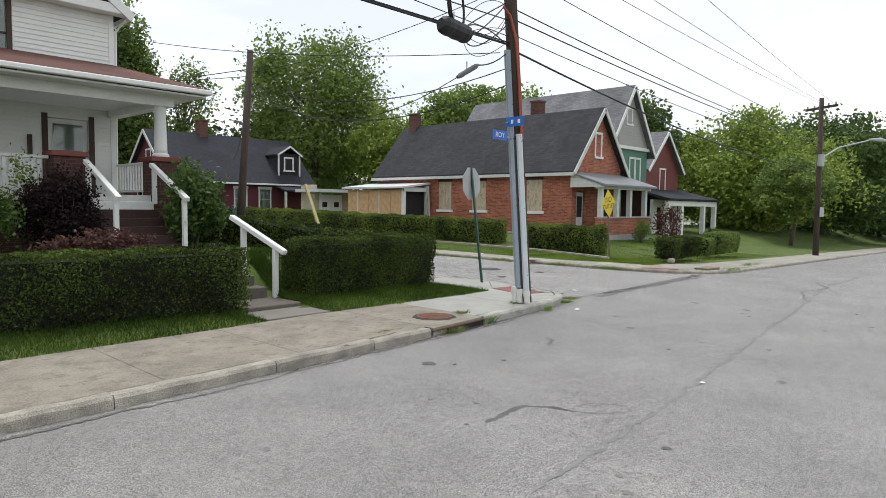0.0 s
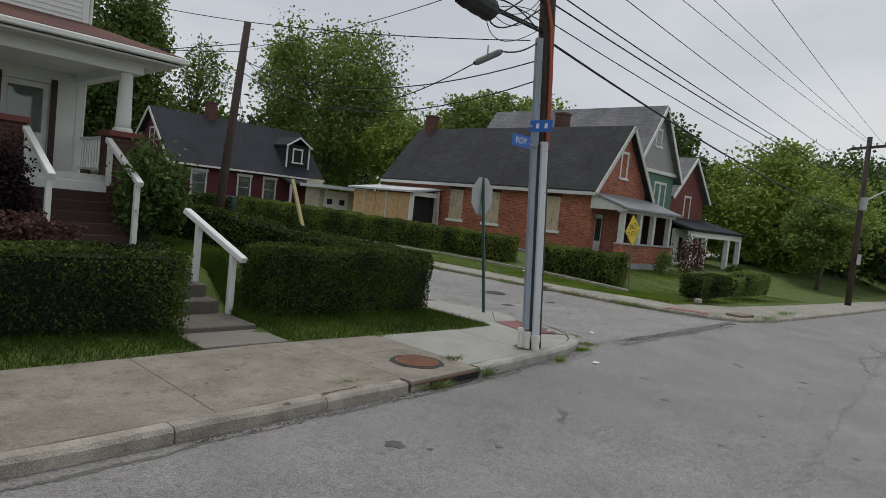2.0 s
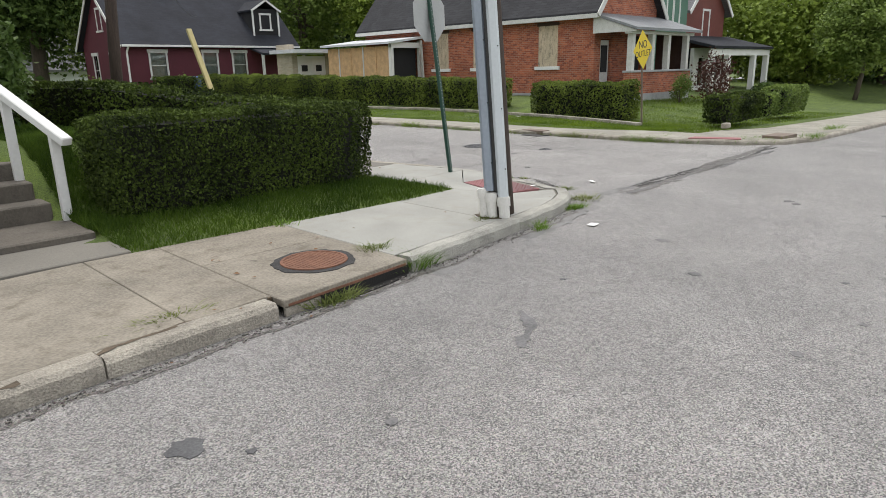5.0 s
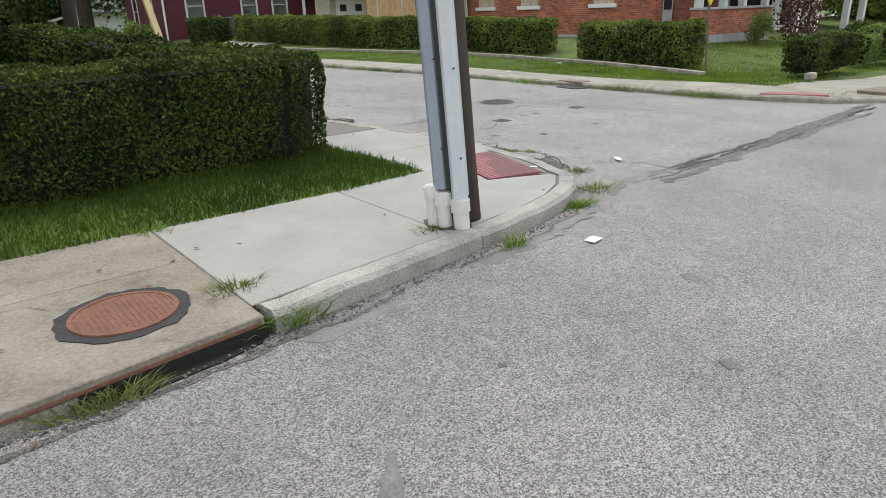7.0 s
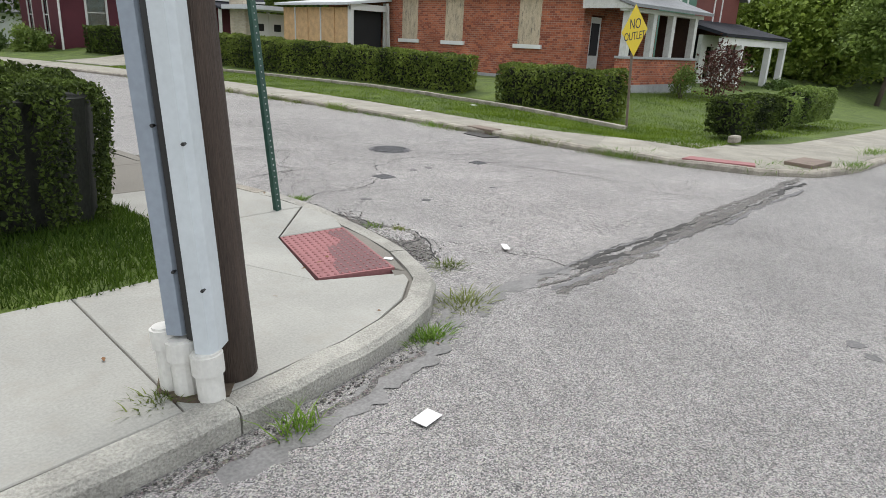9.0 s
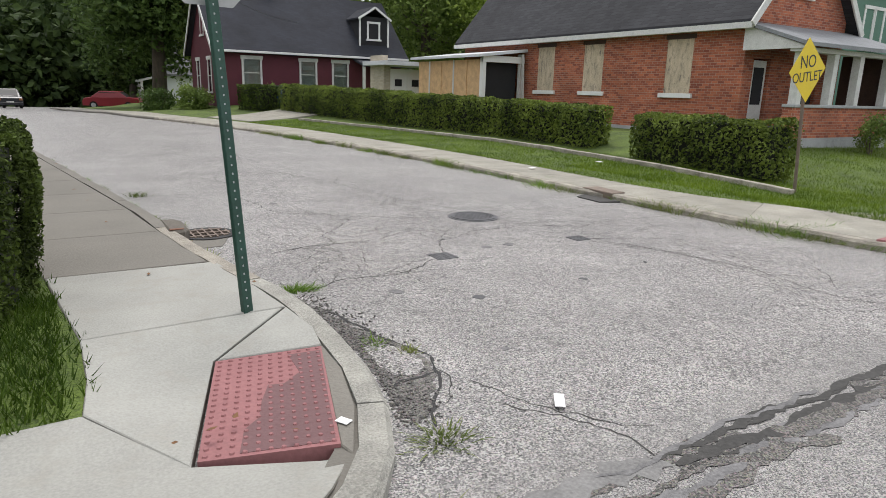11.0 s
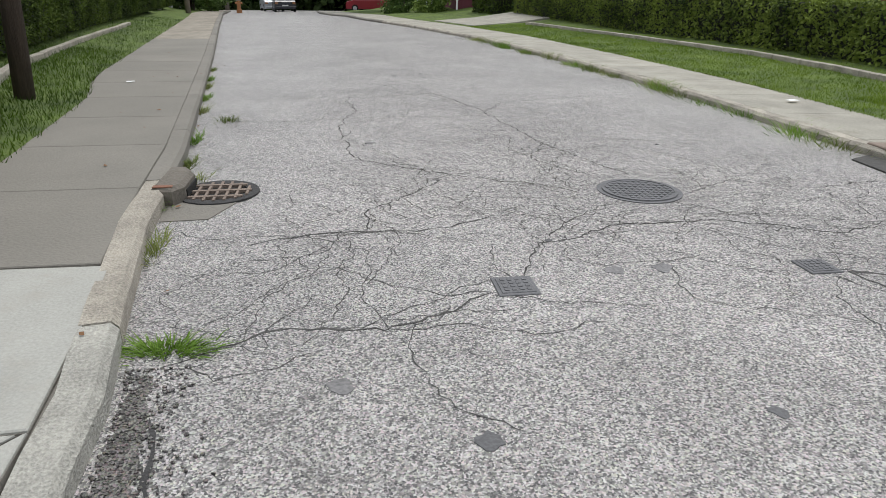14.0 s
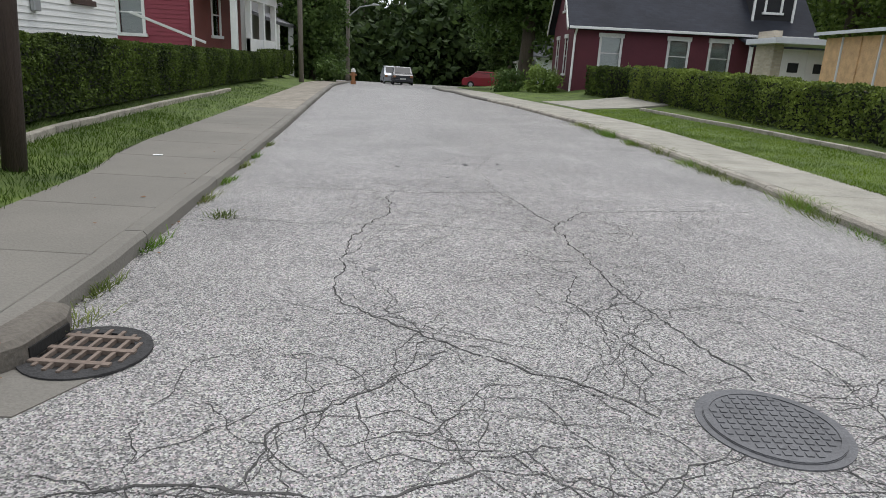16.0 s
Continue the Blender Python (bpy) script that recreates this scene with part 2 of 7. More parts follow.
def asphalt_mat(name, tone=(0.243, 0.238, 0.231), two_streets=False):
    """Worn chip-seal: pale stones in darker binder, with crazing. The side street past the seam is coarser and more crazed than the main road."""
    m = mat(name, tone, rough=0.56, var=0.16, big=0.45, fine=9.0, bump=0, dirt=0.14, dirt_col=(0.14, 0.135, 0.13))
    n, l = m.node_tree.nodes, m.node_tree.links
    b = n["Principled BSDF"]
    base = b.inputs["Base Color"].links[0].from_socket
    geo = n.new("ShaderNodeNewGeometry")
    pos = geo.outputs["Position"]

    def node(kind, **values):
        q = n.new(kind)
        for key, v in values.items():
            q.inputs[key.replace("_", " ")].default_value = v
        return q

    def span(source, a0, a1, b0, b1):
        q = n.new("ShaderNodeMapRange")
        for i, v in enumerate((a0, a1, b0, b1)):
            q.inputs[i + 1].default_value = v
        l.new(source, q.inputs[0])
        return q.outputs[0]

    def times(p, q):
        t = n.new("ShaderNodeMath")
        t.operation = "MULTIPLY"
        l.new(p, t.inputs[0])
        l.new(q, t.inputs[1])
        return t.outputs[0]

    sep = n.new("ShaderNodeSeparateXYZ")
    l.new(pos, sep.inputs[0])
    side = span(sep.outputs["Y"], -0.1, 0.5, 0.0, 1.0) if two_streets else span(sep.outputs["Y"], -900, -899, 0.0, 1.0)

    # chips: coarse and strong on the side street, finer on the main road
    chips = []
    for scale in (165, 125):
        vo = node("ShaderNodeTexVoronoi", Scale=scale)
        l.new(pos, vo.inputs["Vector"])
        chips.append(vo)
    pick = n.new("ShaderNodeMixRGB")
    l.new(side, pick.inputs[0])
    l.new(chips[0].outputs["Color"], pick.inputs[1])
    l.new(chips[1].outputs["Color"], pick.inputs[2])
    sc = n.new("ShaderNodeSeparateColor")
    l.new(pick.outputs[0], sc.inputs[0])
    ramp = n.new("ShaderNodeValToRGB")
    ends = ramp.color_ramp.elements
    ends[0].color, ends[0].position = (0.13, 0.13, 0.14, 1), 0.0
    ends[1].color, ends[1].position = (1.95, 1.9, 1.86, 1), 1.0
    mid = ends.new(0.45)
    mid.color = (0.84, 0.83, 0.825, 1)
    l.new(sc.outputs["Red"], ramp.inputs["Fac"])
    mu = n.new("ShaderNodeMixRGB")
    mu.blend_type = "MULTIPLY"
    l.new(span(side, 0, 1, 0.95, 1.0), mu.inputs[0])
    l.new(base, mu.inputs[1])
    l.new(ramp.outputs[0], mu.inputs[2])
    # single chips lean to rust or to blue
    hue = n.new("ShaderNodeHueSaturation")
    l.new(span(sc.outputs["Green"], 0, 1, 0.35, 0.65), hue.inputs["Hue"])
    l.new(span(sc.outputs["Blue"], 0.3, 1, 0.7, 2.2), hue.inputs["Saturation"])
    l.new(mu.outputs[0], hue.inputs["Color"])
    # worn wheel tracks and old stains
    stain = node("ShaderNodeTexNoise", Scale=0.9, Detail=9.0, Roughness=0.68)
    l.new(pos, stain.inputs["Vector"])
    wear = n.new("ShaderNodeHueSaturation")
    tread = n.new("ShaderNodeMath")
    tread.operation = "MULTIPLY"
    l.new(span(stain.outputs["Fac"], 0.32, 0.68, 0.88, 1.09), tread.inputs[0])
    l.new(span(side, 0, 1, 0.88, 1.04), tread.inputs[1])
    l.new(tread.outputs[0], wear.inputs["Value"])
    l.new(hue.outputs[0], wear.inputs["Color"])
    colour = wear.outputs[0]
    # crazing in two sizes of polygon
    wob = node("ShaderNodeTexNoise", Scale=3.0, Detail=6.0)
    l.new(pos, wob.inputs["Vector"])
    ad = n.new("ShaderNodeMixRGB")
    ad.blend_type = "LINEAR_LIGHT"
    ad.inputs[0].default_value = 0.28
    l.new(pos, ad.inputs[1])
    l.new(wob.outputs["Color"], ad.inputs[2])
    gate = node("ShaderNodeTexNoise", Scale=0.33, Detail=3.0)
    l.new(pos, gate.inputs["Vector"])
    for scale, width, depth, g0, g1 in ((1.5, 0.009, 0.7, 0.42, 0.56), (4.2, 0.016, 0.55, 0.52, 0.64)):
        ve = node("ShaderNodeTexVoronoi", Scale=scale)
        ve.feature = "DISTANCE_TO_EDGE"
        l.new(ad.outputs[0], ve.inputs["Vector"])
        line = times(span(ve.outputs["Distance"], 0.0, width, depth, 0.0), span(gate.outputs["Fac"], g0, g1, 0.0, 1.0))
        line = times(line, span(side, 0, 1, 0.12, 1.0))
        dk = n.new("ShaderNodeMixRGB")
        dk.inputs[2].default_value = (0.05, 0.048, 0.046, 1)
        l.new(line, dk.inputs[0])
        l.new(colour, dk.inputs[1])
        colour = dk.outputs[0]
    l.new(colour, b.inputs["Base Color"])
    bp = n.new("ShaderNodeBump")
    bp.inputs["Strength"].default_value, bp.inputs["Distance"].default_value = 0.5, 0.005
    l.new(chips[1].outputs["Distance"], bp.inputs["Height"])
    l.new(bp.outputs[0], b.inputs["Normal"])
    return m


M_ASPHALT = asphalt_mat("asphalt", two_streets=True)
M_CRACK = mat("crack", (0.05, 0.048, 0.045), var=0.4, fine=30)
M_SEAM = mat("worn_seam", (0.17, 0.166, 0.166), rough=0.9, var=0.4, big=5, fine=60, bump=0.4)
M_FAINT = mat("faint_seam", (0.19, 0.186, 0.18), rough=0.7, var=0.35, big=5, fine=60, bump=0.4)
M_TAR = mat("tar", (0.1, 0.1, 0.103), rough=0.8, var=0.35, big=4, fine=70, bump=0.4)
M_LOOSE = asphalt_mat("broken_asphalt", (0.105, 0.1, 0.092))
M_CONC = piece_tone(mat("old_concrete", (0.245, 0.218, 0.176), var=0.36, big=2.3, fine=48, bump=0.5, dirt=0.85, dirt_col=(0.12, 0.1, 0.072)), 0.08)
M_CONC_NEW = piece_tone(mat("pale_concrete", (0.335, 0.332, 0.302), var=0.17, big=1.9, fine=70, bump=0.2, dirt=0.5, dirt_col=(0.29, 0.27, 0.225)), 0.03)
M_CONC_DARK = piece_tone(mat("stained_concrete", (0.178, 0.166, 0.143), var=0.16, big=1.1, fine=55, bump=0.3, dirt=0.4, dirt_col=(0.19, 0.175, 0.15)), 0.08)
M_KERB = piece_tone(mat("kerb_stone", (0.34, 0.31, 0.26), var=0.5, big=4, fine=75, bump=1.0, dirt=0.5, dirt_col=(0.2, 0.18, 0.15)), 0.07)
M_KERB_NEW = piece_tone(mat("pale_kerb", (0.37, 0.36, 0.32), var=0.42, big=3, fine=80, bump=0.8, dirt=0.45, dirt_col=(0.2, 0.19, 0.16)), 0.05)
M_CONC_E = piece_tone(mat("worn_pale_concrete", (0.29, 0.275, 0.232), var=0.3, big=1.7, fine=50, bump=0.4, dirt=0.6, dirt_col=(0.2, 0.18, 0.13)), 0.07)
M_STEP = mat("step_concrete", (0.13, 0.115, 0.095), var=0.25, big=3, fine=40, bump=0.5, dirt=0.6, dirt_col=(0.06, 0.05, 0.042))
M_TACTILE = mat("red_tactile", (0.29, 0.125, 0.125), rough=0.75, var=0.15, big=2.5, fine=40, bump=0.15, dirt=0.3, dirt_col=(0.25, 0.09, 0.09))
M_WET = mat("damp_tactile", (0.145, 0.068, 0.07), rough=0.6, var=0.15, big=2.5, fine=40, bump=0.15)
M_RUST = mat("rusty_iron", (0.2, 0.095, 0.06), rough=0.8, var=0.3, big=5, fine=40, bump=0.4, metal=0.2)
M_IRON = mat("cast_iron", (0.13, 0.13, 0.135), rough=0.6, var=0.25, big=6, fine=60, bump=0.3, metal=0.4)
M_IRONB = mat("brown_iron", (0.2, 0.155, 0.125), rough=0.7, var=0.25, big=6, fine=60, bump=0.3, metal=0.3)
M_RING = mat("black_mortar", (0.035, 0.034, 0.034), var=0.4, big=8, fine=60, bump=0.5)
# Black fill that paints in the shade of drain openings.
M_VOID = mat("void_shade", (0.012, 0.011, 0.01), var=0.2)
M_SOIL = mat("soil", (0.1, 0.075, 0.05), var=0.35, big=3, fine=25, bump=0.8)
M_LAWN = mat("lawn", (0.04, 0.078, 0.009), var=0.5, big=1.9, fine=60, bump=1.0, tint=(0.085, 0.125, 0.016))
# West blades are darkened for hedge shade; the east copy is brightened as lit.
M_BLADE_SHADE = leaf_mat("shade_toned_grass_blades", (0.017, 0.043, 0.004), (0.09, 0.15, 0.016), 0.75, 0.3)
M_BLADE_LIT = leaf_mat("lit_toned_grass_blades", (0.05, 0.1, 0.008), (0.21, 0.3, 0.03), 0.75, 0.35)
M_WEED = leaf_mat("weeds", (0.08, 0.12, 0.03), (0.25, 0.28, 0.09), 0.7, 0.3)
M_WEED_G = leaf_mat("green_weeds", (0.06, 0.13, 0.018), (0.2, 0.32, 0.05), 0.7, 0.3)
# Leaf tones carry shade between leaves, and highlights on the few bright ones.
M_HEDGE = leaf_mat("shade_mottled_hedge_leaves", (0.006, 0.013, 0.003), (0.125, 0.18, 0.03), 0.75, 0.12, 2.4)
M_HEDGE_E = leaf_mat("yellowish_hedge_leaves", (0.016, 0.034, 0.007), (0.25, 0.32, 0.06), 0.65, 0.25, 1.4)
# Near-black colour of the filler core, for the shade deep in hedges.
M_HEDGE_IN = mat("hedge_core_shade", (0.008, 0.01, 0.005), var=0.5, big=8, fine=30, bump=0.5)
M_LEAF = leaf_mat("tree_leaves", (0.065, 0.11, 0.024), (0.27, 0.36, 0.09), 0.5, 0.3)
M_LEAF_DARK = leaf_mat("dark_tree_leaves", (0.03, 0.06, 0.016), (0.13, 0.2, 0.05), 0.5, 0.25)
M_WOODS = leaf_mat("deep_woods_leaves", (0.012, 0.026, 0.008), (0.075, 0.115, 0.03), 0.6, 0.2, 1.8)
M_LEAF_LIGHT = leaf_mat("light_tree_leaves", (0.1, 0.16, 0.025), (0.33, 0.42, 0.085), 0.5, 0.3)
M_LEAF_RED = leaf_mat("purple_leaves", (0.05, 0.02, 0.018), (0.14, 0.06, 0.045), 0.5, 0.2)
M_FLOWER = leaf_mat("faded_flowers", (0.05, 0.028, 0.022), (0.15, 0.075, 0.06), 0.7, 0.2)
M_BARBERRY = leaf_mat("barberry_leaves", (0.007, 0.004, 0.005), (0.028, 0.013, 0.015), 0.7, 0.1)
M_BARK = mat("bark", (0.1, 0.08, 0.06), var=0.4, big=3, fine=20, bump=0.8, stretch=(3, 3, 0.6))
M_POLE = mat("weathered_pole", (0.06, 0.042, 0.032), var=0.4, big=4, fine=30, bump=0.6, stretch=(6, 6, 0.35), dirt=0.4, dirt_col=(0.05, 0.035, 0.03))
M_POLE_GREY = mat("grey_pole", (0.19, 0.165, 0.14), var=0.3, big=4, fine=30, bump=0.5, stretch=(6, 6, 0.35))
M_CONDUIT = mat("grey_conduit", (0.27, 0.31, 0.36), rough=0.5, var=0.1, big=2, fine=30, bump=0.05)
M_CONDUIT_W = mat("white_conduit", (0.56, 0.6, 0.62), rough=0.45, var=0.07, big=3, fine=30, bump=0.05)
M_PVC = mat("pvc", (0.66, 0.65, 0.61), rough=0.45, var=0.1, big=6, fine=40, bump=0.05, dirt=0.3, dirt_col=(0.4, 0.38, 0.34))
M_ORANGE = mat("red_orange_cable", (0.33, 0.065, 0.03), rough=0.5, var=0.15)
M_CABLE = mat("black_cable", (0.015, 0.015, 0.017), rough=0.6, var=0.2, bump=0)
M_STEEL = mat("galvanised", (0.42, 0.43, 0.43), rough=0.5, var=0.12, big=4, metal=0.6, bump=0.1)
M_SIGNBACK = mat("sign_back", (0.42, 0.43, 0.43), rough=0.55, var=0.08, big=3, metal=0.4, bump=0.05)
M_GREENPOST = mat("green_post", (0.016, 0.06, 0.042), rough=0.55, var=0.25, big=4, fine=40, bump=0.1)
M_YELLOW = mat("sign_yellow", (0.72, 0.53, 0.015), rough=0.5, var=0.05, bump=0)
M_BLUE = mat("sign_blue", (0.02, 0.13, 0.5), rough=0.45, var=0.05, bump=0)
M_BLACK = mat("black_paint", (0.02, 0.02, 0.02), rough=0.5, var=0.1, bump=0)
M_WHITE = mat("white_paint", (0.74, 0.74, 0.72), rough=0.6, var=0.06, big=2, fine=30, bump=0.08, dirt=0.12, dirt_col=(0.5, 0.48, 0.44))
M_WHITE_OLD = mat("peeling_white", (0.6, 0.6, 0.57), rough=0.75, var=0.12, big=5, fine=40, bump=0.3, dirt=0.4, dirt_col=(0.3, 0.28, 0.25))
M_SIDING = mat("white_lap_siding", (0.73, 0.73, 0.7), rough=0.6, var=0.06, big=1.5, fine=30, bump=0.06, dirt=0.12, dirt_col=(0.5, 0.47, 0.4))
M_SIDING_W = mat("white_siding", (0.72, 0.74, 0.76), rough=0.6, var=0.05, big=1.5, fine=30, bump=0.06)
M_SIDING_G = mat("grey_siding", (0.36, 0.35, 0.34), rough=0.7, var=0.08, big=1.5, fine=30, bump=0.06)
M_GREEN = mat("green_paint", (0.09, 0.19, 0.14), rough=0.7, var=0.08)
M_MAROON = mat("maroon_siding", (0.09, 0.016, 0.025), rough=0.75, var=0.14, big=1.5, fine=25, bump=0.15)
M_CRIMSON = mat("crimson_siding", (0.24, 0.04, 0.06), rough=0.7, var=0.1, big=1.5, fine=25, bump=0.1)
M_REDBROWN = mat("red_brown_paint", (0.16, 0.045, 0.035), rough=0.7, var=0.2)
# Dark red paint, toned darker still for the bush's shade.
M_STEPRED = mat("shaded_dark_red_steps", (0.045, 0.02, 0.016), rough=0.7, var=0.3)
M_DARKWOOD = mat("dark_stained_wood", (0.055, 0.03, 0.022), rough=0.7, var=0.3, big=3, fine=25, bump=0.2)
M_BRICK = brick_mat("red_brick", (0.46, 0.145, 0.072), (0.22, 0.062, 0.04), (0.36, 0.27, 0.21))
# Dark porch brick with the deep shade below the porch in its colour.
M_BRICK_DK = brick_mat("shaded_dark_brick", (0.085, 0.034, 0.024), (0.06, 0.024, 0.018), (0.1, 0.08, 0.07))
M_CHIMNEY = brick_mat("sooty_brick", (0.16, 0.07, 0.05), (0.1, 0.045, 0.035), (0.12, 0.1, 0.09))
M_BRICK_TAN = brick_mat("tan_brick", (0.5, 0.44, 0.34), (0.4, 0.35, 0.26), (0.4, 0.37, 0.32))
M_FOUND = mat("foundation", (0.36, 0.37, 0.37), var=0.15, big=2, fine=30, bump=0.3, dirt=0.3)
M_SHINGLE = brick_mat("dark_shingles", (0.038, 0.039, 0.044), (0.024, 0.025, 0.029), (0.013, 0.013, 0.014), width=0.3, height=0.11)
M_SHINGLE_BL = brick_mat("blue_black_shingles", (0.022, 0.025, 0.035), (0.017, 0.019, 0.027), (0.015, 0.015, 0.02), width=0.3, height=0.11)
M_SHINGLE_RD = brick_mat("red_brown_shingles", (0.13, 0.045, 0.03), (0.1, 0.035, 0.025), (0.05, 0.02, 0.015), width=0.3, height=0.11)
M_SHINGLE_GY = brick_mat("grey_shingles", (0.2, 0.2, 0.21), (0.15, 0.15, 0.16), (0.08, 0.08, 0.08), width=0.3, height=0.11)
M_PLY = mat("plywood", (0.58, 0.37, 0.2), var=0.3, big=4, fine=40, bump=0.2, tint=(0.58, 0.38, 0.2), dirt=0.25, dirt_col=(0.26, 0.15, 0.08))
M_PLY_OLD = mat("weathered_plywood", (0.52, 0.43, 0.31), var=0.3, big=1.6, fine=25, bump=0.3, stretch=(3, 3, 1.1), dirt=0.95, dirt_col=(0.07, 0.07, 0.075))
M_TINROOF = mat("tin_roof", (0.62, 0.64, 0.66), rough=0.5, var=0.08, big=2, dirt=0.2, dirt_col=(0.4, 0.38, 0.35))
M_ROOFWORN = mat("worn_porch_roof", (0.22, 0.23, 0.24), rough=0.8, var=0.2, big=3, fine=25)
M_CURTAIN = mat("pale_curtain", (0.5, 0.53, 0.5), rough=0.9, var=0.1, big=6, fine=30, bump=0.1)
# Near-black paint for unlit rooms; it also colours the dormer's dark shingles.
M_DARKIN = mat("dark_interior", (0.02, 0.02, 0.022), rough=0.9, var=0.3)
M_PAPER = mat("paper", (0.75, 0.75, 0.73), rough=0.8, var=0.06, bump=0.1)
M_LUMBER = mat("new_lumber", (0.5, 0.42, 0.2), rough=0.7, var=0.15, big=4, stretch=(4, 4, 0.6))
M_CAR_DK = mat("dark_car_paint", (0.012, 0.014, 0.02), rough=0.25, var=0.05, bump=0)
M_CAR_BL = mat("blue_car_paint", (0.03, 0.07, 0.16), rough=0.25, var=0.05, bump=0)
M_CAR_SI = mat("silver_car_paint", (0.42, 0.44, 0.46), rough=0.3, metal=0.5, var=0.05, bump=0)
M_CAR_RD = mat("red_car_paint", (0.25, 0.02, 0.03), rough=0.3, var=0.05, bump=0)
M_RUBBER = mat("rubber", (0.015, 0.015, 0.015), rough=0.9, var=0.2)
M_HYDRANT = mat("hydrant_paint", (0.3, 0.13, 0.05), rough=0.5, var=0.15)
M_LEAFLIT = mat("dry_leaf", (0.18, 0.09, 0.04), rough=0.9, var=0.3)
M_GLASS = glass_mat("window_glass")


# ---- the lie of the land ----
def gz(x, y):
    """Height of the road surface: level at the crossing, falling away down both streets."""
    return -0.026 * max(0.0, min(x, 70) - 8) * (1 - smooth(6, 13, y) * 0.8) - 0.028 * max(0.0, min(y, 110) - 36)


def along(line, step):
    """Points along a polyline, evenly spaced."""
    pts = [Vector(p) for p in line]
    out = [pts[0]]
    for a, b in zip(pts, pts[1:]):
        n = max(1, round((b - a).length / step))
        out += [a.lerp(b, k / n) for k in range(1, n + 1)]
    return out


KERB_W = [(-40, -2.6), (-20, -1.55), (-14, -1.25), (-8.8, -0.98), (-6.1, -0.84), (-3.6, -0.68), (-1.85, -0.52), (-0.54, -0.37), (0.08, -0.29), (0.55, -0.22), (0.95, -0.11), (1.3, 0.06), (1.6, 0.32), (1.83, 0.66), (2.0, 1.06), (2.12, 1.55),
          (2.16, 2.1), (2.12, 2.8), (1.98, 3.57), (1.8, 4.67), (1.63, 6.6), (1.06, 10.75), (0.4, 15.5), (-1.35, 27.5), (-2.25, 34), (-3.4, 42), (-5.6, 60)]
KERB_E = [(90, 1.6), (50, 1.0), (30, 0.55), (20, 0.2), (14, 0.05), (11.2, 0.0), (9.7, 0.2), (8.9, 0.8), (8.5, 1.9), (8.3, 3.4), (8.22, 5), (8.17, 11), (7.88, 14.8), (7.2, 21), (6.0, 26.6), (4.2, 32.6), (2.8, 39), (1.9, 48), (1.4, 60)]
WALK_W = [(-40, -0.4), (-14, 1.1), (-5.6, 1.42), (-4.36, 1.55), (-3.2, 1.52), (-1.8, 1.47), (-0.3, 1.44), (0.66, 1.5), (0.7, 1.9), (0.7, 2.5), (0.46, 4.64), (-0.19, 9.64), (-0.78, 11.7), (-1.98, 21), (-3.5, 32.6), (-5.0, 42), (-7.3, 60)]
WALK_E = [(90, 3.4), (50, 2.8), (30, 2.3), (20, 1.95), (13.4, 1.9), (11.6, 2.5), (10.4, 3.6), (9.75, 5), (9.6, 6.5), (9.7, 10.4), (9.45, 15.4), (9.0, 21), (7.8, 26.6), (6.0, 33), (4.7, 40), (3.8, 50), (3.3, 60)]

# ground sheet to the horizon, below everything else
bm = bmesh.new()
xs = [-900, -400, -150, -60, -30, 0, 30, 60, 90, 150, 400, 900]
grid = [[bm.verts.new((x, y, gz(x, y) - 0.35)) for x in xs] for y in xs]
for j in range(len(xs) - 1):
    for i in range(len(xs) - 1):
        bm.faces.new((grid[j][i], grid[j][i + 1], grid[j + 1][i + 1], grid[j + 1][i]))
solid("ground", bm, M_LAWN, "grassy ground that reaches to the horizon", "ground", "structure")

# asphalt, one sheet under both streets
bm = bmesh.new()
xs = [-60 + 1.5 * k for k in range(107)]
ys = [-12 + 1.5 * k for k in range(62)]
grid = [[bm.verts.new((x, y, gz(x, y) + 0.012 * noise.noise((x * 0.4, y * 0.4, 0)) * smooth(0, 3, abs(x - 3)))) for x in xs] for y in ys]
for j in range(len(ys) - 1):
    for i in range(len(xs) - 1):
        bm.faces.new((grid[j][i], grid[j][i + 1], grid[j + 1][i + 1], grid[j + 1][i]))
road = solid("road", bm, M_ASPHALT, "worn pale grey chip-sealed asphalt street with cracks", "road", "structure", flat=False)


def inset(line, i, d):
    """A point d to the left of the line's i-th point."""
    a, b = Vector(line[max(i - 1, 0)]), Vector(line[min(i + 1, len(line) - 1)])
    t = (b - a).normalized()
    return Vector(line[i]) + Vector((-t.y, t.x)) * d


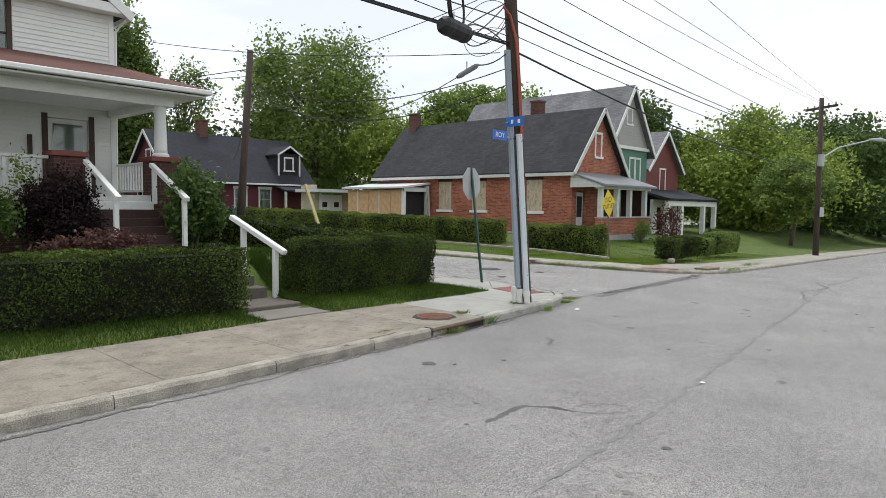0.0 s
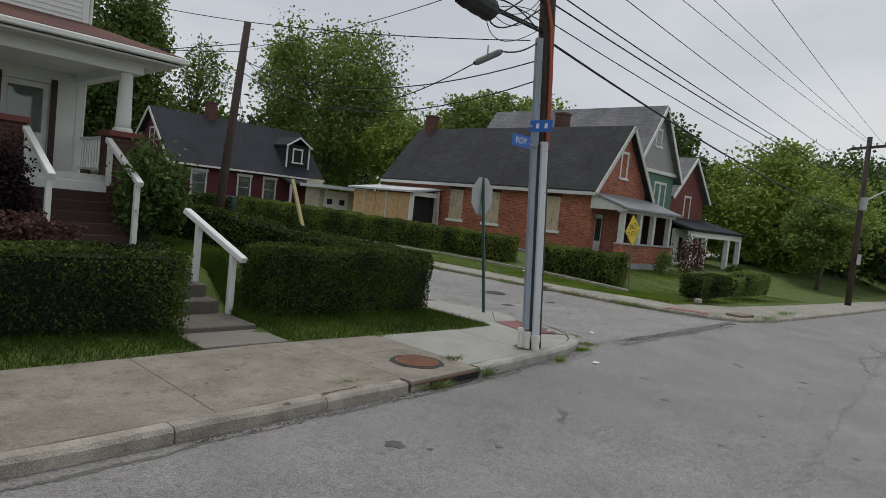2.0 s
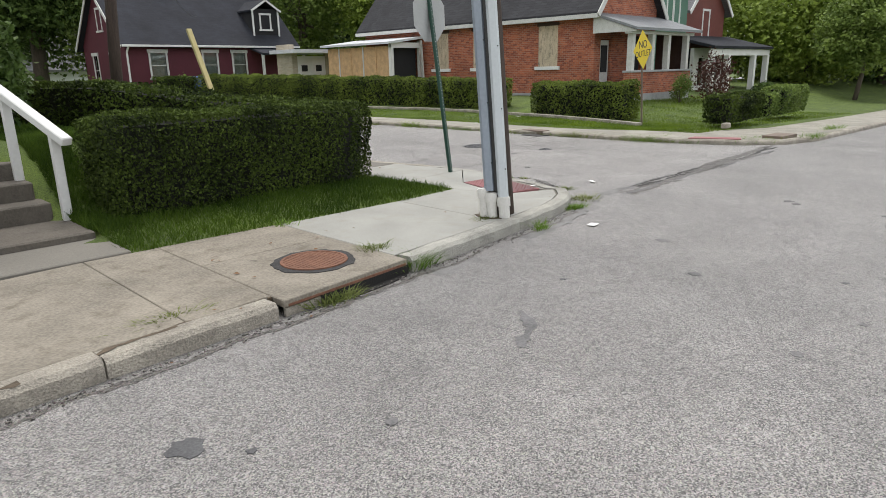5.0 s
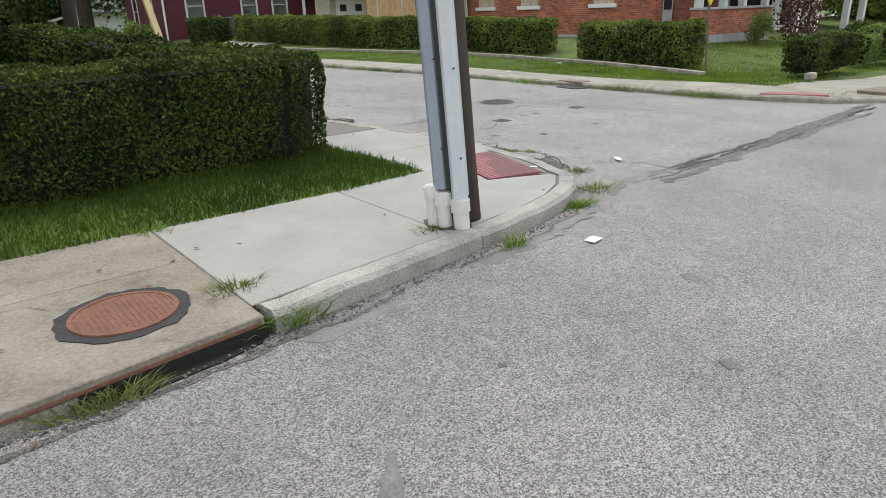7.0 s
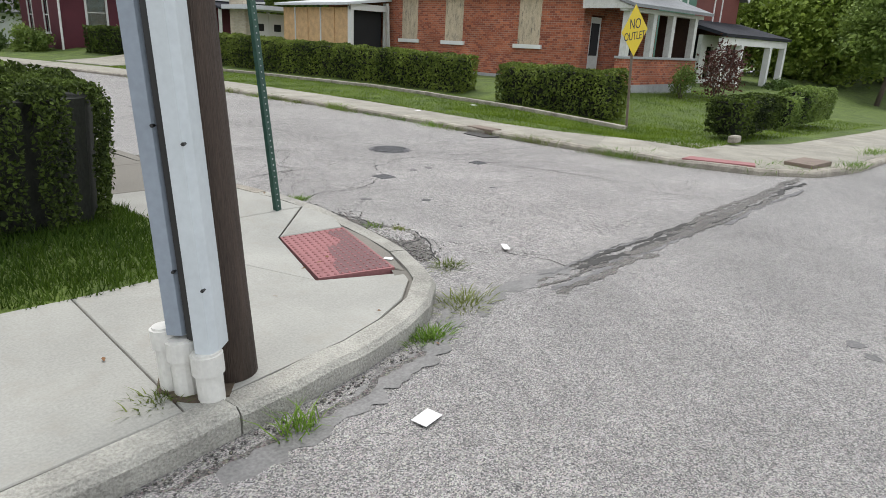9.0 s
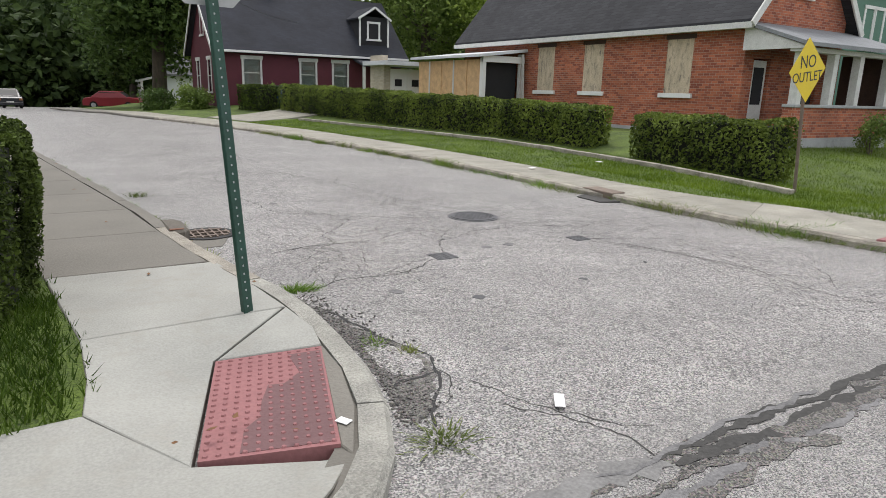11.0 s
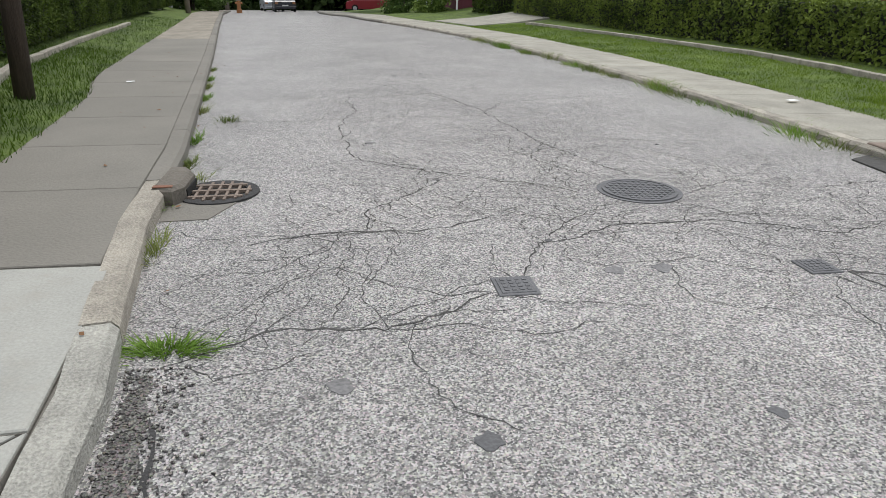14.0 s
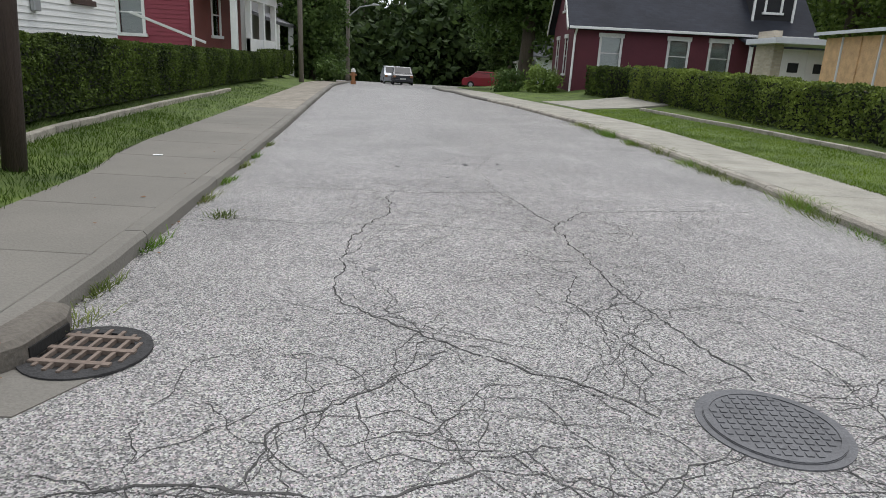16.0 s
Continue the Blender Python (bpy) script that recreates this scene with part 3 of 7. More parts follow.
def kerb(name, line, side, label, holes=(), height=0.13, width=0.16, step=1.9):
    """A kerb of stones end to end along the line; side +1 sets it to the left."""
    ob = thing(name, (line[0][0], line[0][1], 0), label, "kerb", kind="structure")
    pts = along(line, 0.3)
    mids = [inset(pts, i, side * width) for i in range(len(pts))]
    i = 0
    rnd = random.Random(3)
    while i < len(pts) - 1:
        n = min(len(pts) - 1 - i, rnd.randint(5, 8))
        seg = [(pts[k], mids[k]) for k in range(i, i + n + 1)]
        i += n
        if any(x0 < seg[0][0].x < x1 and seg[0][0].y < 0.5 for x0, x1 in holes) or abs(seg[0][0].x) > 60:
            continue
        bm = bmesh.new()
        rows = []
        for k, (p, q) in enumerate(seg):
            if k == 0 or k == len(seg) - 1:
                d = (seg[1][0] - seg[0][0]).normalized() * 0.006 if k == 0 else (seg[-2][0] - seg[-1][0]).normalized() * 0.006
                p, q = p + d, q + d
            h = height + rnd.uniform(-0.008, 0.008) - (0.06 * smooth(0.3, 0.8, p.y) * (1 - smooth(1.95, 2.6, p.y)) if 1.4 < p.x < 2.5 else 0)
            e = p.lerp(q, 0.18)
            rows.append([bm.verts.new(v) for v in ((p.x, p.y, gz(p.x, p.y) - 0.15), (p.x, p.y, gz(p.x, p.y) + h - 0.035), (e.x, e.y, gz(p.x, p.y) + h), (q.x, q.y, gz(p.x, p.y) + h), (q.x, q.y, gz(p.x, p.y) - 0.15))])
        for a, b in zip(rows, rows[1:]):
            for m in range(4):
                bm.faces.new((a[m], a[m + 1], b[m + 1], b[m]))
        bm.faces.new(rows[0])
        bm.faces.new(rows[-1][::-1])
        part("kerb_stone", bm, M_KERB_NEW if -2.2 < seg[0][0].x < 3 and seg[0][0].y < 2.0 else M_KERB if seg[0][0].y < 3.6 or seg[0][0].x > 5 else M_CONC_DARK, ob)
    return ob


BEDS = []


def slab(parent, poly, material, top=0.13, thick=0.2, name="slab", gap=0.006):
    """A paving slab; poly in metres on plan, with a slightly rounded rim."""
    c = sum((Vector(p) for p in poly), Vector((0, 0))) / len(poly)
    poly = [tuple(Vector(p) + (c - Vector(p)).normalized() * gap) for p in poly]
    f = top if callable(top) else (lambda x, y: gz(x, y) + top)
    if name == "slab":
        BEDS.append((poly, f))
    return part(name, prism(bmesh.new(), poly, min(f(x, y) for x, y in poly) - thick, 0, 0.006, f), material, parent)


def at_y(line, y, lo=5):
    for (x0, y0), (x1, y1) in zip(line[lo:], line[lo + 1:]):
        if y0 <= y <= y1:
            return x0 + (x1 - x0) * (y - y0) / (y1 - y0)
    return line[-1][0]


def at_x(line, x):
    for (x0, y0), (x1, y1) in zip(line, line[1:]):
        if min(x0, x1) <= x <= max(x0, x1) and x1 != x0:
            return y0 + (y1 - y0) * (x - x0) / (x1 - x0)
    return line[0][1]


# ---- pavement of the corner with the pole ----
kerb("kerb_west", KERB_W[:5] + [(-3.6, -0.68), (-3.36, -0.658)], 1, "weathered pale stone kerb along the main street")
kerb("kerb_corner", [(-1.98, -0.532)] + KERB_W[6:], 1, "weathered pale stone kerb rounding the street corner")
pave = thing("pavement_west", (0, 0, 0), "old concrete pavement with newer pale slabs at the corner", "pavement", kind="structure")
KW = 0.168
x = -31.0
while x < -3.5:
    x1 = min(x + 1.69, -3.32)
    if x1 > -3.9:
        x1 = -3.32
    poly = [(x, at_x(KERB_W, x) + KW), (x1, at_x(KERB_W, x1) + KW), (x1, at_x(WALK_W, x1)), (x, at_x(WALK_W, x))]
    slab(pave, poly, M_CONC)
    x = x1
slab(pave, [(-3.32, -0.66), (-2.03, -0.53), (-2.03, 0.63), (-3.32, 0.63)], M_CONC, thick=0.052, name="inlet_slab")
slab(pave, [(-3.32, 0.63), (-2.03, 0.63), (-2.03, 1.49), (-3.32, 1.53)], M_CONC)
part("joint_soil", bar(bmesh.new(), (-2.03, -0.36, 0.098), (-2.03, 0.66, 0.098), 0.05, 0.05), M_SOIL, pave, "dark soil in the joint")
part("joint_soil", bar(bmesh.new(), (-3.325, -0.5, 0.098), (-3.325, 0.66, 0.098), 0.05, 0.05), M_SOIL, pave, "dark soil in the joint")
slab(pave, [(-2.03, -0.36), (-0.42, -0.19), (-0.4, 1.44), (-2.03, 1.48)], M_CONC_NEW)
ramp_top = lambda x, y: 0.068 if x > 1.0 and 0.6 < y < 2.0 else 0.13
slab(pave, [(-0.42, -0.19), (0.1, -0.12), (0.52, -0.06), (0.86, 0.04), (1.18, 0.2), (1.45, 0.44), (1.62, 0.68), (1.02, 0.93), (0.66, 1.5), (-0.4, 1.44)], M_CONC_NEW, ramp_top, gap=0.006)
slab(pave, [(1.02, 0.93), (1.34, 1.98), (1.93, 2.55), (0.7, 2.5), (0.7, 1.9), (0.66, 1.5)], M_CONC_NEW, ramp_top)
slab(pave, [(1.36, 1.99), (1.98, 1.93), (1.99, 2.1), (1.96, 2.56)], M_CONC_NEW, ramp_top)
slab(pave, [(1.65, 0.7), (1.83, 1.1), (1.95, 1.57), (1.98, 1.92), (1.96, 1.92), (1.63, 0.8)], M_CONC_DARK, ramp_top, gap=0.004)
slab(pave, [(0.7, 2.5), (1.96, 2.56), (1.87, 3.5), (1.8, 3.97), (0.54, 4.0)], M_CONC_NEW)
y = 4.0
while y < 56:
    y1 = y + 1.42
    poly = [(at_y(WALK_W, y), y), (at_y(KERB_W, y, 14) - KW, y), (at_y(KERB_W, y1, 14) - KW, y1), (at_y(WALK_W, y1), y1)]
    slab(pave, poly, M_CONC_DARK if y < 19 else M_CONC)
    y = y1
# mortar between the kerb and the slabs at the corner
ring = [p for p in along([(-1.98, -0.532)] + KERB_W[6:], 0.15) if p.y < 4.2]
bm = bmesh.new()
rows = []
for i, p in enumerate(ring):
    d = (ring[min(i + 1, len(ring) - 1)] - ring[max(i - 1, 0)]).normalized()
    nn = Vector((-d.y, d.x))
    h = 0.13 - 0.025 - (0.06 * smooth(0.3, 0.8, p.y) * (1 - smooth(1.95, 2.6, p.y)) if 1.4 < p.x < 2.5 else 0)
    rows.append([bm.verts.new((p.x + nn.x * o, p.y + nn.y * o, h)) for o in (0.13, 0.27)])
for a, b in zip(rows, rows[1:]):
    bm.faces.new((a[0], b[0], b[1], a[1]))
part("joint_mortar", bm, M_CONC_DARK, pave)
# tactile plate with truncated domes
ta, tb, td, te = Vector((1.05, 0.95)), Vector((1.63, 0.8)), Vector((1.96, 1.9)), Vector((1.35, 1.96))
plate = part("tactile_plate", prism(bmesh.new(), [ta, tb, td, te], -0.1, 0, 0, lambda x, y: ramp_top(x, y) + 0.006), M_TACTILE, pave, "red tactile paving plate with raised domes")
bm = bmesh.new()
for j in range(18):
    for i in range(11):
        p = ta.lerp(tb, (i + 0.5) / 11).lerp(te.lerp(td, (i + 0.5) / 11), (j + 0.5) / 18)
        z = ramp_top(p.x, p.y) + 0.005
        tube(bm, [(p.x, p.y, z), (p.x, p.y, z + 0.009)], [0.014, 0.009], 8)
tagged(part("domes", bm, M_TACTILE, plate), kind="stuff")
# damp mark on the plate
bm = bmesh.new()
damp = [(1.22, 0.93), (1.62, 0.83), (1.93, 1.84), (1.74, 1.86), (1.72, 1.6), (1.6, 1.5), (1.52, 1.52), (1.44, 1.36), (1.38, 1.2), (1.29, 1.12)]
prism(bm, damp, 0.02, 0, 0, lambda x, y: ramp_top(x, y) + 0.0085)
part("damp_stain", bm, M_WET, plate, "dark damp stain on the red plate")

# storm inlet: chamber and mouth painted black as shade under the slab's edge, rusty lintel
inlet = thing("storm_inlet", (-2.6, -0.5, 0), "open kerb storm drain with rusty iron lintel", "storm drain")
bm = bmesh.new()
for q in ([(-3.3, 0.3, 0.05), (-2.0, 0.3, 0.05), (-2.0, 0.3, -0.6), (-3.3, 0.3, -0.6)],):
    bm.faces.new([bm.verts.new(v) for v in q])
box(bm, -3.3, -0.1, -0.5, -2.02, 0.3, 0.04)
part("chamber", bm, M_VOID, inlet)
part("lintel", bar(bmesh.new(), (-3.28, -0.64, 0.086), (-2.05, -0.52, 0.086), 0.03, 0.022, 0.003), M_RUST, inlet)
part("mouth_dark", bar(bmesh.new(), (-2.98, -0.607, 0.034), (-2.02, -0.515, 0.034), 0.03, 0.082), M_VOID, inlet, "black bar painted for the opening's shade")
# Flat patch on the road, black in place of a shaded recess.
part("throat_dark", prism(bmesh.new(), [(-2.85, -0.585), (-2.04, -0.5), (-2.08, -0.58), (-2.3, -0.63), (-2.75, -0.68)], -0.02, 0.007), M_VOID, inlet, "flat black patch for the shade of a sunken gutter")
part("infill", bar(bmesh.new(), (-3.3, -0.628, 0.03), (-2.96, -0.598, 0.03), 0.03, 0.07, 0.005), M_KERB, inlet)


def round_cover(name, c, z, r, rim_r, m_lid, m_rim, label, pattern="grid", wob=0.0):
    ob = thing(name, (*c, z), label, "manhole cover")
    part("rim", disc(bmesh.new(), c, rim_r, z - 0.05, z + 0.006, 36, wob, 5), m_rim, ob)
    part("lid", disc(bmesh.new(), c, r, z - 0.05, z + 0.011, 40), m_lid, ob)
    bm = bmesh.new()
    if pattern == "grid":
        k = r * 0.86
        n = 11
        for i in range(n):
            for j in range(n):
                u, v = -k + 2 * k * (i + 0.5) / n, -k + 2 * k * (j + 0.5) / n
                if u * u + v * v < k * k:
                    s = 0.62 * k / n
                    box(bm, c[0] + u - s, c[1] + v - s, z + 0.009, c[0] + u + s, c[1] + v + s, z + 0.016)
    else:
        k = r * 0.9
        for i in range(17):
            u = -k + 2 * k * (i + 0.5) / 17
            h = math.sqrt(max(0, k * k - u * u))
            box(bm, c[0] + u - 0.006, c[1] - h, z + 0.009, c[0] + u + 0.006, c[1] + h, z + 0.014)
    part("tread", bm, m_lid, ob)
    tube_ring(ob, c, r * 0.95, z + 0.012, 0.012, m_lid)
    return ob


def tube_ring(parent, c, r, z, w, m, name="ring"):
    bm = bmesh.new()
    n = 36
    vs = [[bm.verts.new((c[0] + q * math.cos(2 * math.pi * k / n), c[1] + q * math.sin(2 * math.pi * k / n), h)) for k in range(n)] for q, h in ((r - w, z - 0.01), (r - w, z + 0.004), (r + w, z + 0.004), (r + w, z - 0.01))]
    for a, b in zip(vs, vs[1:]):
        for k in range(n):
            bm.faces.new((a[k], a[(k + 1) % n], b[(k + 1) % n], b[k]))
    return part(name, bm, m, parent)


round_cover("manhole_cover", (-2.6, 0.02), 0.13, 0.285, 0.352, M_RUST, M_RING, "rusty round manhole cover with a dark ragged ring in pavement", "lines", 0.018)
round_cover("manhole_cover", (5.39, 5.32), 0.0, 0.3, 0.335, M_IRON, M_IRON, "grey cast iron manhole cover with a raised grid, in cracked asphalt")
# oval street drain by the kerb
drain = thing("street_drain", (2.08, 5.62, 0), "round brown iron street drain grate beside the kerb", "drain grate")
gc = (2.07, 5.64)
# Solid black disc stands for the shade under the bars.
part("sump", disc(bmesh.new(), gc, 0.27, -0.3, 0.004, 32), M_VOID, drain)
tube_ring(drain, gc, 0.265, 0.012, 0.045, M_RING, "frame")
for k in range(-3, 4):
    h = math.sqrt(0.25 ** 2 - (k * 0.075) ** 2)
    part("bar", bar(bmesh.new(), (gc[0] + k * 0.075, gc[1] - h, 0.01), (gc[0] + k * 0.075, gc[1] + h, 0.01), 0.02, 0.03), M_IRONB, drain)
for k in (-0.15, 0.0, 0.15):
    h = math.sqrt(0.25 ** 2 - k ** 2)
    part("cross_bar", bar(bmesh.new(), (gc[0] - h, gc[1] + k, 0.013), (gc[0] + h, gc[1] + k, 0.013), 0.034, 0.03), M_IRONB, drain)
hood = thing("kerb_hood", (1.7, 5.7, 0), "worn dark concrete kerb hood beside the street drain", "kerb hood")
part("block", prism(bmesh.new(), [(1.64, 5.36), (1.8, 5.34), (1.865, 5.46), (1.87, 5.82), (1.8, 5.97), (1.64, 5.98)], 0.0, 0.14, 0.03), M_STEP, hood)
# Black bar set on the face as the shade of a notch.
part("throat_dark", bar(bmesh.new(), (1.868, 5.5, 0.05), (1.875, 5.82, 0.05), 0.012, 0.06), M_VOID, hood, "black bar painted for the opening's shade")
part("iron_plate", one_box(1.66, 5.37, 0.134, 1.8, 5.42, 0.144, 0.003), M_RUST, hood, "rusty iron strip")
for c, s, lab in (((3.935, 3.7), 0.115, "small square grey iron valve cover in the asphalt"), ((5.78, 3.735), 0.1, "small worn square utility cover flush with the asphalt")):
    ob = thing("valve_cover", (*c, 0), lab, "valve cover")
    part("frame", one_box(c[0] - s, c[1] - s, -0.04, c[0] + s, c[1] + s, 0.008, 0.004), M_IRON, ob)
    part("lid", one_box(c[0] - s * 0.82, c[1] - s * 0.82, -0.04, c[0] + s * 0.82, c[1] + s * 0.82, 0.013, 0.003), M_IRON, ob)
    bm = bmesh.new()
    for i in range(4):
        for j in range(4):
            u, v = c[0] + s * (i - 1.5) * 0.36, c[1] + s * (j - 1.5) * 0.36
            box(bm, u - s * 0.1, v - s * 0.1, 0.012, u + s * 0.1, v + s * 0.1, 0.017)
    part("studs", bm, M_IRON, ob)
# collapsed inlet across the side street
ob = thing("kerb_inlet", (8.3, 5.8, 0), "rusty sunken kerb inlet with broken concrete lid", "storm drain")
part("lid", prism(bmesh.new(), [(8.2, 5.6), (8.5, 5.6), (8.55, 6.25), (8.25, 6.3)], -0.05, 0.112, 0.01), M_IRONB, ob)
# Flat dark patch stands for the shade in the inlet.
part("mouth_dark", prism(bmesh.new(), [(7.85, 5.5), (8.2, 5.4), (8.24, 6.2), (7.9, 6.05)], -0.05, 0.012), M_CRACK, ob)


# ---- pavement across the side street ----
kerb("kerb_east", KERB_E, -1, "low worn concrete kerb with weeds along it", height=0.1)
pave2 = thing("pavement_east", (9, 6, 0), "pale worn concrete pavement with grass along its edges", "pavement", kind="structure")
ka = along(KERB_E, 1.6)
for p, q in zip(ka, ka[1:]):
    if p.x > 60 or p.y > 56:
        continue
    t = (q - p).normalized()

    def over(s):
        best, d0 = None, 1e9
        for a, b in zip(WALK_E, WALK_E[1:]):
            a, b = Vector(a), Vector(b)
            k = max(0, min(1, (s - a).dot(b - a) / (b - a).length_squared))
            v = a.lerp(b, k)
            if (v - s).length < d0:
                best, d0 = v, (v - s).length
        return best

    n = Vector((t.y, -t.x))
    a, b = p + n * 0.168, q + n * 0.168
    slab(pave2, [tuple(a), tuple(b), tuple(over(q)), tuple(over(p))], M_CONC_E, 0.1)


part("red_slab", prism(bmesh.new(), [(8.6, 1.9), (8.95, 1.92), (9.25, 1.0), (9.0, 0.9)], 0.0, 0.106, 0.004), M_TACTILE, pave2, "worn red tactile slab")
part("patch_slab", prism(bmesh.new(), [(9.9, 0.35), (10.7, 0.3), (10.75, 0.75), (9.95, 0.8)], 0.0, 0.108, 0.004), M_IRONB, pave2, "rust-stained iron cover plate")
block = thing("stone_block", (11.8, 2.4, 0.1), "loose pale stone block lying on the corner lawn", "stone")
part("block", one_box(11.65, 2.28, 0.05, 11.95, 2.44, 0.19, 0.025), M_KERB, block)

# dark mortar in the joints of both pavements
bm = bmesh.new()
for poly, f in BEDS:
    c = sum((Vector(p) for p in poly), Vector((0, 0))) / len(poly)
    prism(bm, [tuple(Vector(p) + (Vector(p) - c).normalized() * 0.005) for p in poly], min(f(x, y) for x, y in poly) - 0.19, 0, 0, lambda x, y: f(x, y) - 0.012)
tagged(part("joint_mortar", bm, M_CONC_DARK, pave), kind="stuff")

# ---- lawns ----
def near_line(line, x, y):
    d0 = 1e9
    s = Vector((x, y))
    for a, b in zip(line, line[1:]):
        a, b = Vector(a), Vector(b)
        k = max(0, min(1, (s - a).dot(b - a) / (b - a).length_squared))
        d0 = min(d0, (a.lerp(b, k) - s).length)
    return d0


def lawn_w(x, y):
    d = near_line(WALK_W, x, y)
    z = 0.12 + 0.1 * smooth(0, 1.2, d) + 0.72 * smooth(1.3, 2.9, d) * (1 - smooth(7, 11, y) * 0.3)
    if -4.8 < x < -3.62 and y < 3.95:
        z = min(z, 0.1)
    return z + gz(x, y) + 0.02 * noise.noise((x, y, 0))


def lawn_e(x, y):
    d = near_line(WALK_E, x, y)
    return gz(x, y) + 0.1 + 0.12 * smooth(0, 2.2, d) * smooth(3, 8, y) + 0.34 * smooth(2.4, 5.0, d) * smooth(4, 9, y) + 0.02 * noise.noise((x, y, 3))


def lawn(name, line, goal, height, label):
    pts = along(line, 0.7)
    steps = [0, 0.008, 0.016, 0.03, 0.045, 0.06, 0.08, 0.1, 0.13, 0.17, 0.22, 0.3, 0.4, 0.55, 0.75, 1.0]
    verts, faces = [], []
    for p in pts:
        for k in steps:
            x, y = p.x + (goal(p)[0] - p.x) * k, p.y + (goal(p)[1] - p.y) * k
            verts.append((x, y, height(x, y)))
    m = len(steps)
    for i in range(len(pts) - 1):
        for j in range(m - 1):
            faces.append((i * m + j, (i + 1) * m + j, (i + 1) * m + j + 1, i * m + j + 1))
    return tagged(raw(name, verts, faces, M_LAWN, None, "", False), label, "lawn", kind="structure")


lawn("lawn_west", WALK_W, lambda p: (min(p.x, -3) - 22, max(p.y, 2) + 14) if p.y < 12 else (p.x - 36, p.y + 12), lawn_w, "mown lawn rising in a bank behind the pavement")
lawn("lawn_east", WALK_E, lambda p: (max(p.x, 11) + 36, max(p.y, 4) + 16), lawn_e, "short green lawn between pavement and hedges")


def blades(name, count, where, height, size, material, label, category="grass", seed=1):
    """Tufts of thin upright blades: a triangle each."""
    rng = np.random.default_rng(seed)
    pts = np.array([where(rng) for _ in range(count)])
    h = size * rng.uniform(0.5, 1.4, count)
    a = rng.uniform(0, 2 * np.pi, count)
    w = 0.0045 + 0.004 * rng.random(count)
    lean = rng.normal(0, 0.45, (count, 2)) * h[:, None]
    base = np.c_[pts, [height(x, y) - 0.01 for x, y in pts]]
    v = np.empty((count, 3, 3))
    side = np.c_[np.cos(a), np.sin(a), np.zeros(count)] * w[:, None]
    v[:, 0], v[:, 1] = base - side, base + side
    v[:, 2] = base + np.c_[lean, h]
    ob = raw(name, v.reshape(-1, 3), np.arange(3 * count).reshape(-1, 3), material)
    return tagged(ob, label, category, kind="stuff")


def strip_w(rng):
    x = rng.uniform(-11, 0.6)
    if -4.75 < x < -3.57:
        x = rng.uniform(-3.57, 0.6)
    y0 = at_x(WALK_W, min(x, 0.6)) - 0.04
    return x, y0 + (1.9 if x < -3 else 2.0) * rng.random() ** 0.85


def strip_s(rng):
    y = rng.uniform(1.6, 16) if rng.random() < 0.8 else rng.uniform(16, 30)
    return at_y(WALK_W, y, 7) + 0.05 - rng.random() ** 0.85 * 2.2, y


def strip_e(rng):
    y = rng.uniform(3.5, 26)
    return at_y(WALK_E, y, 5) - 0.08 + rng.random() * 3.0, y


blades("grass_verge", 42000, strip_w, lawn_w, 0.075, M_BLADE_SHADE, "uncut green grass strip in front of the hedge", seed=1)
blades("grass_verge", 26000, strip_s, lawn_w, 0.07, M_BLADE_SHADE, "green grass strip beside the side pavement", seed=2)
def bank_w(rng):
    return (rng.uniform(-3.65, -3.2), rng.uniform(2.4, 5.5)) if rng.random() < 0.3 else (rng.uniform(-3.65, -0.6), rng.uniform(3.5, 8.5))


def corner_e(rng):
    return 10.3 + 14 * rng.random() ** 1.6, rng.uniform(2.4, 9.0)


blades("grass_verge", 34000, bank_w, lawn_w, 0.07, M_BLADE_SHADE, "uneven green grass on the bank behind the hedge", seed=4)
blades("grass_verge", 40000, corner_e, lawn_e, 0.06, M_BLADE_LIT, "short bright grass on the corner lawn", seed=5)
blades("grass_verge", 60000, strip_e, lawn_e, 0.045, M_BLADE_LIT, "short grass between the pavement and the hedges", seed=3)


drive = thing("driveway", (9, 28, 0.2), "worn pale concrete driveway crossing the verge", "driveway", kind="structure")
for a, b in ((0.0, 0.33), (0.33, 0.66), (0.66, 1.0)):
    lo, hi = Vector((8.2, 26.2)).lerp(Vector((13.5, 27.4)), a), Vector((8.2, 26.2)).lerp(Vector((13.5, 27.4)), b)
    up, on = Vector((7.2, 29.9)).lerp(Vector((12.6, 31.2)), a), Vector((7.2, 29.9)).lerp(Vector((12.6, 31.2)), b)
    slab(drive, [tuple(lo), tuple(hi), tuple(on), tuple(up)], M_CONC_E, lambda x, y: lawn_e(x, y) + 0.03, 0.25, "drive_slab")

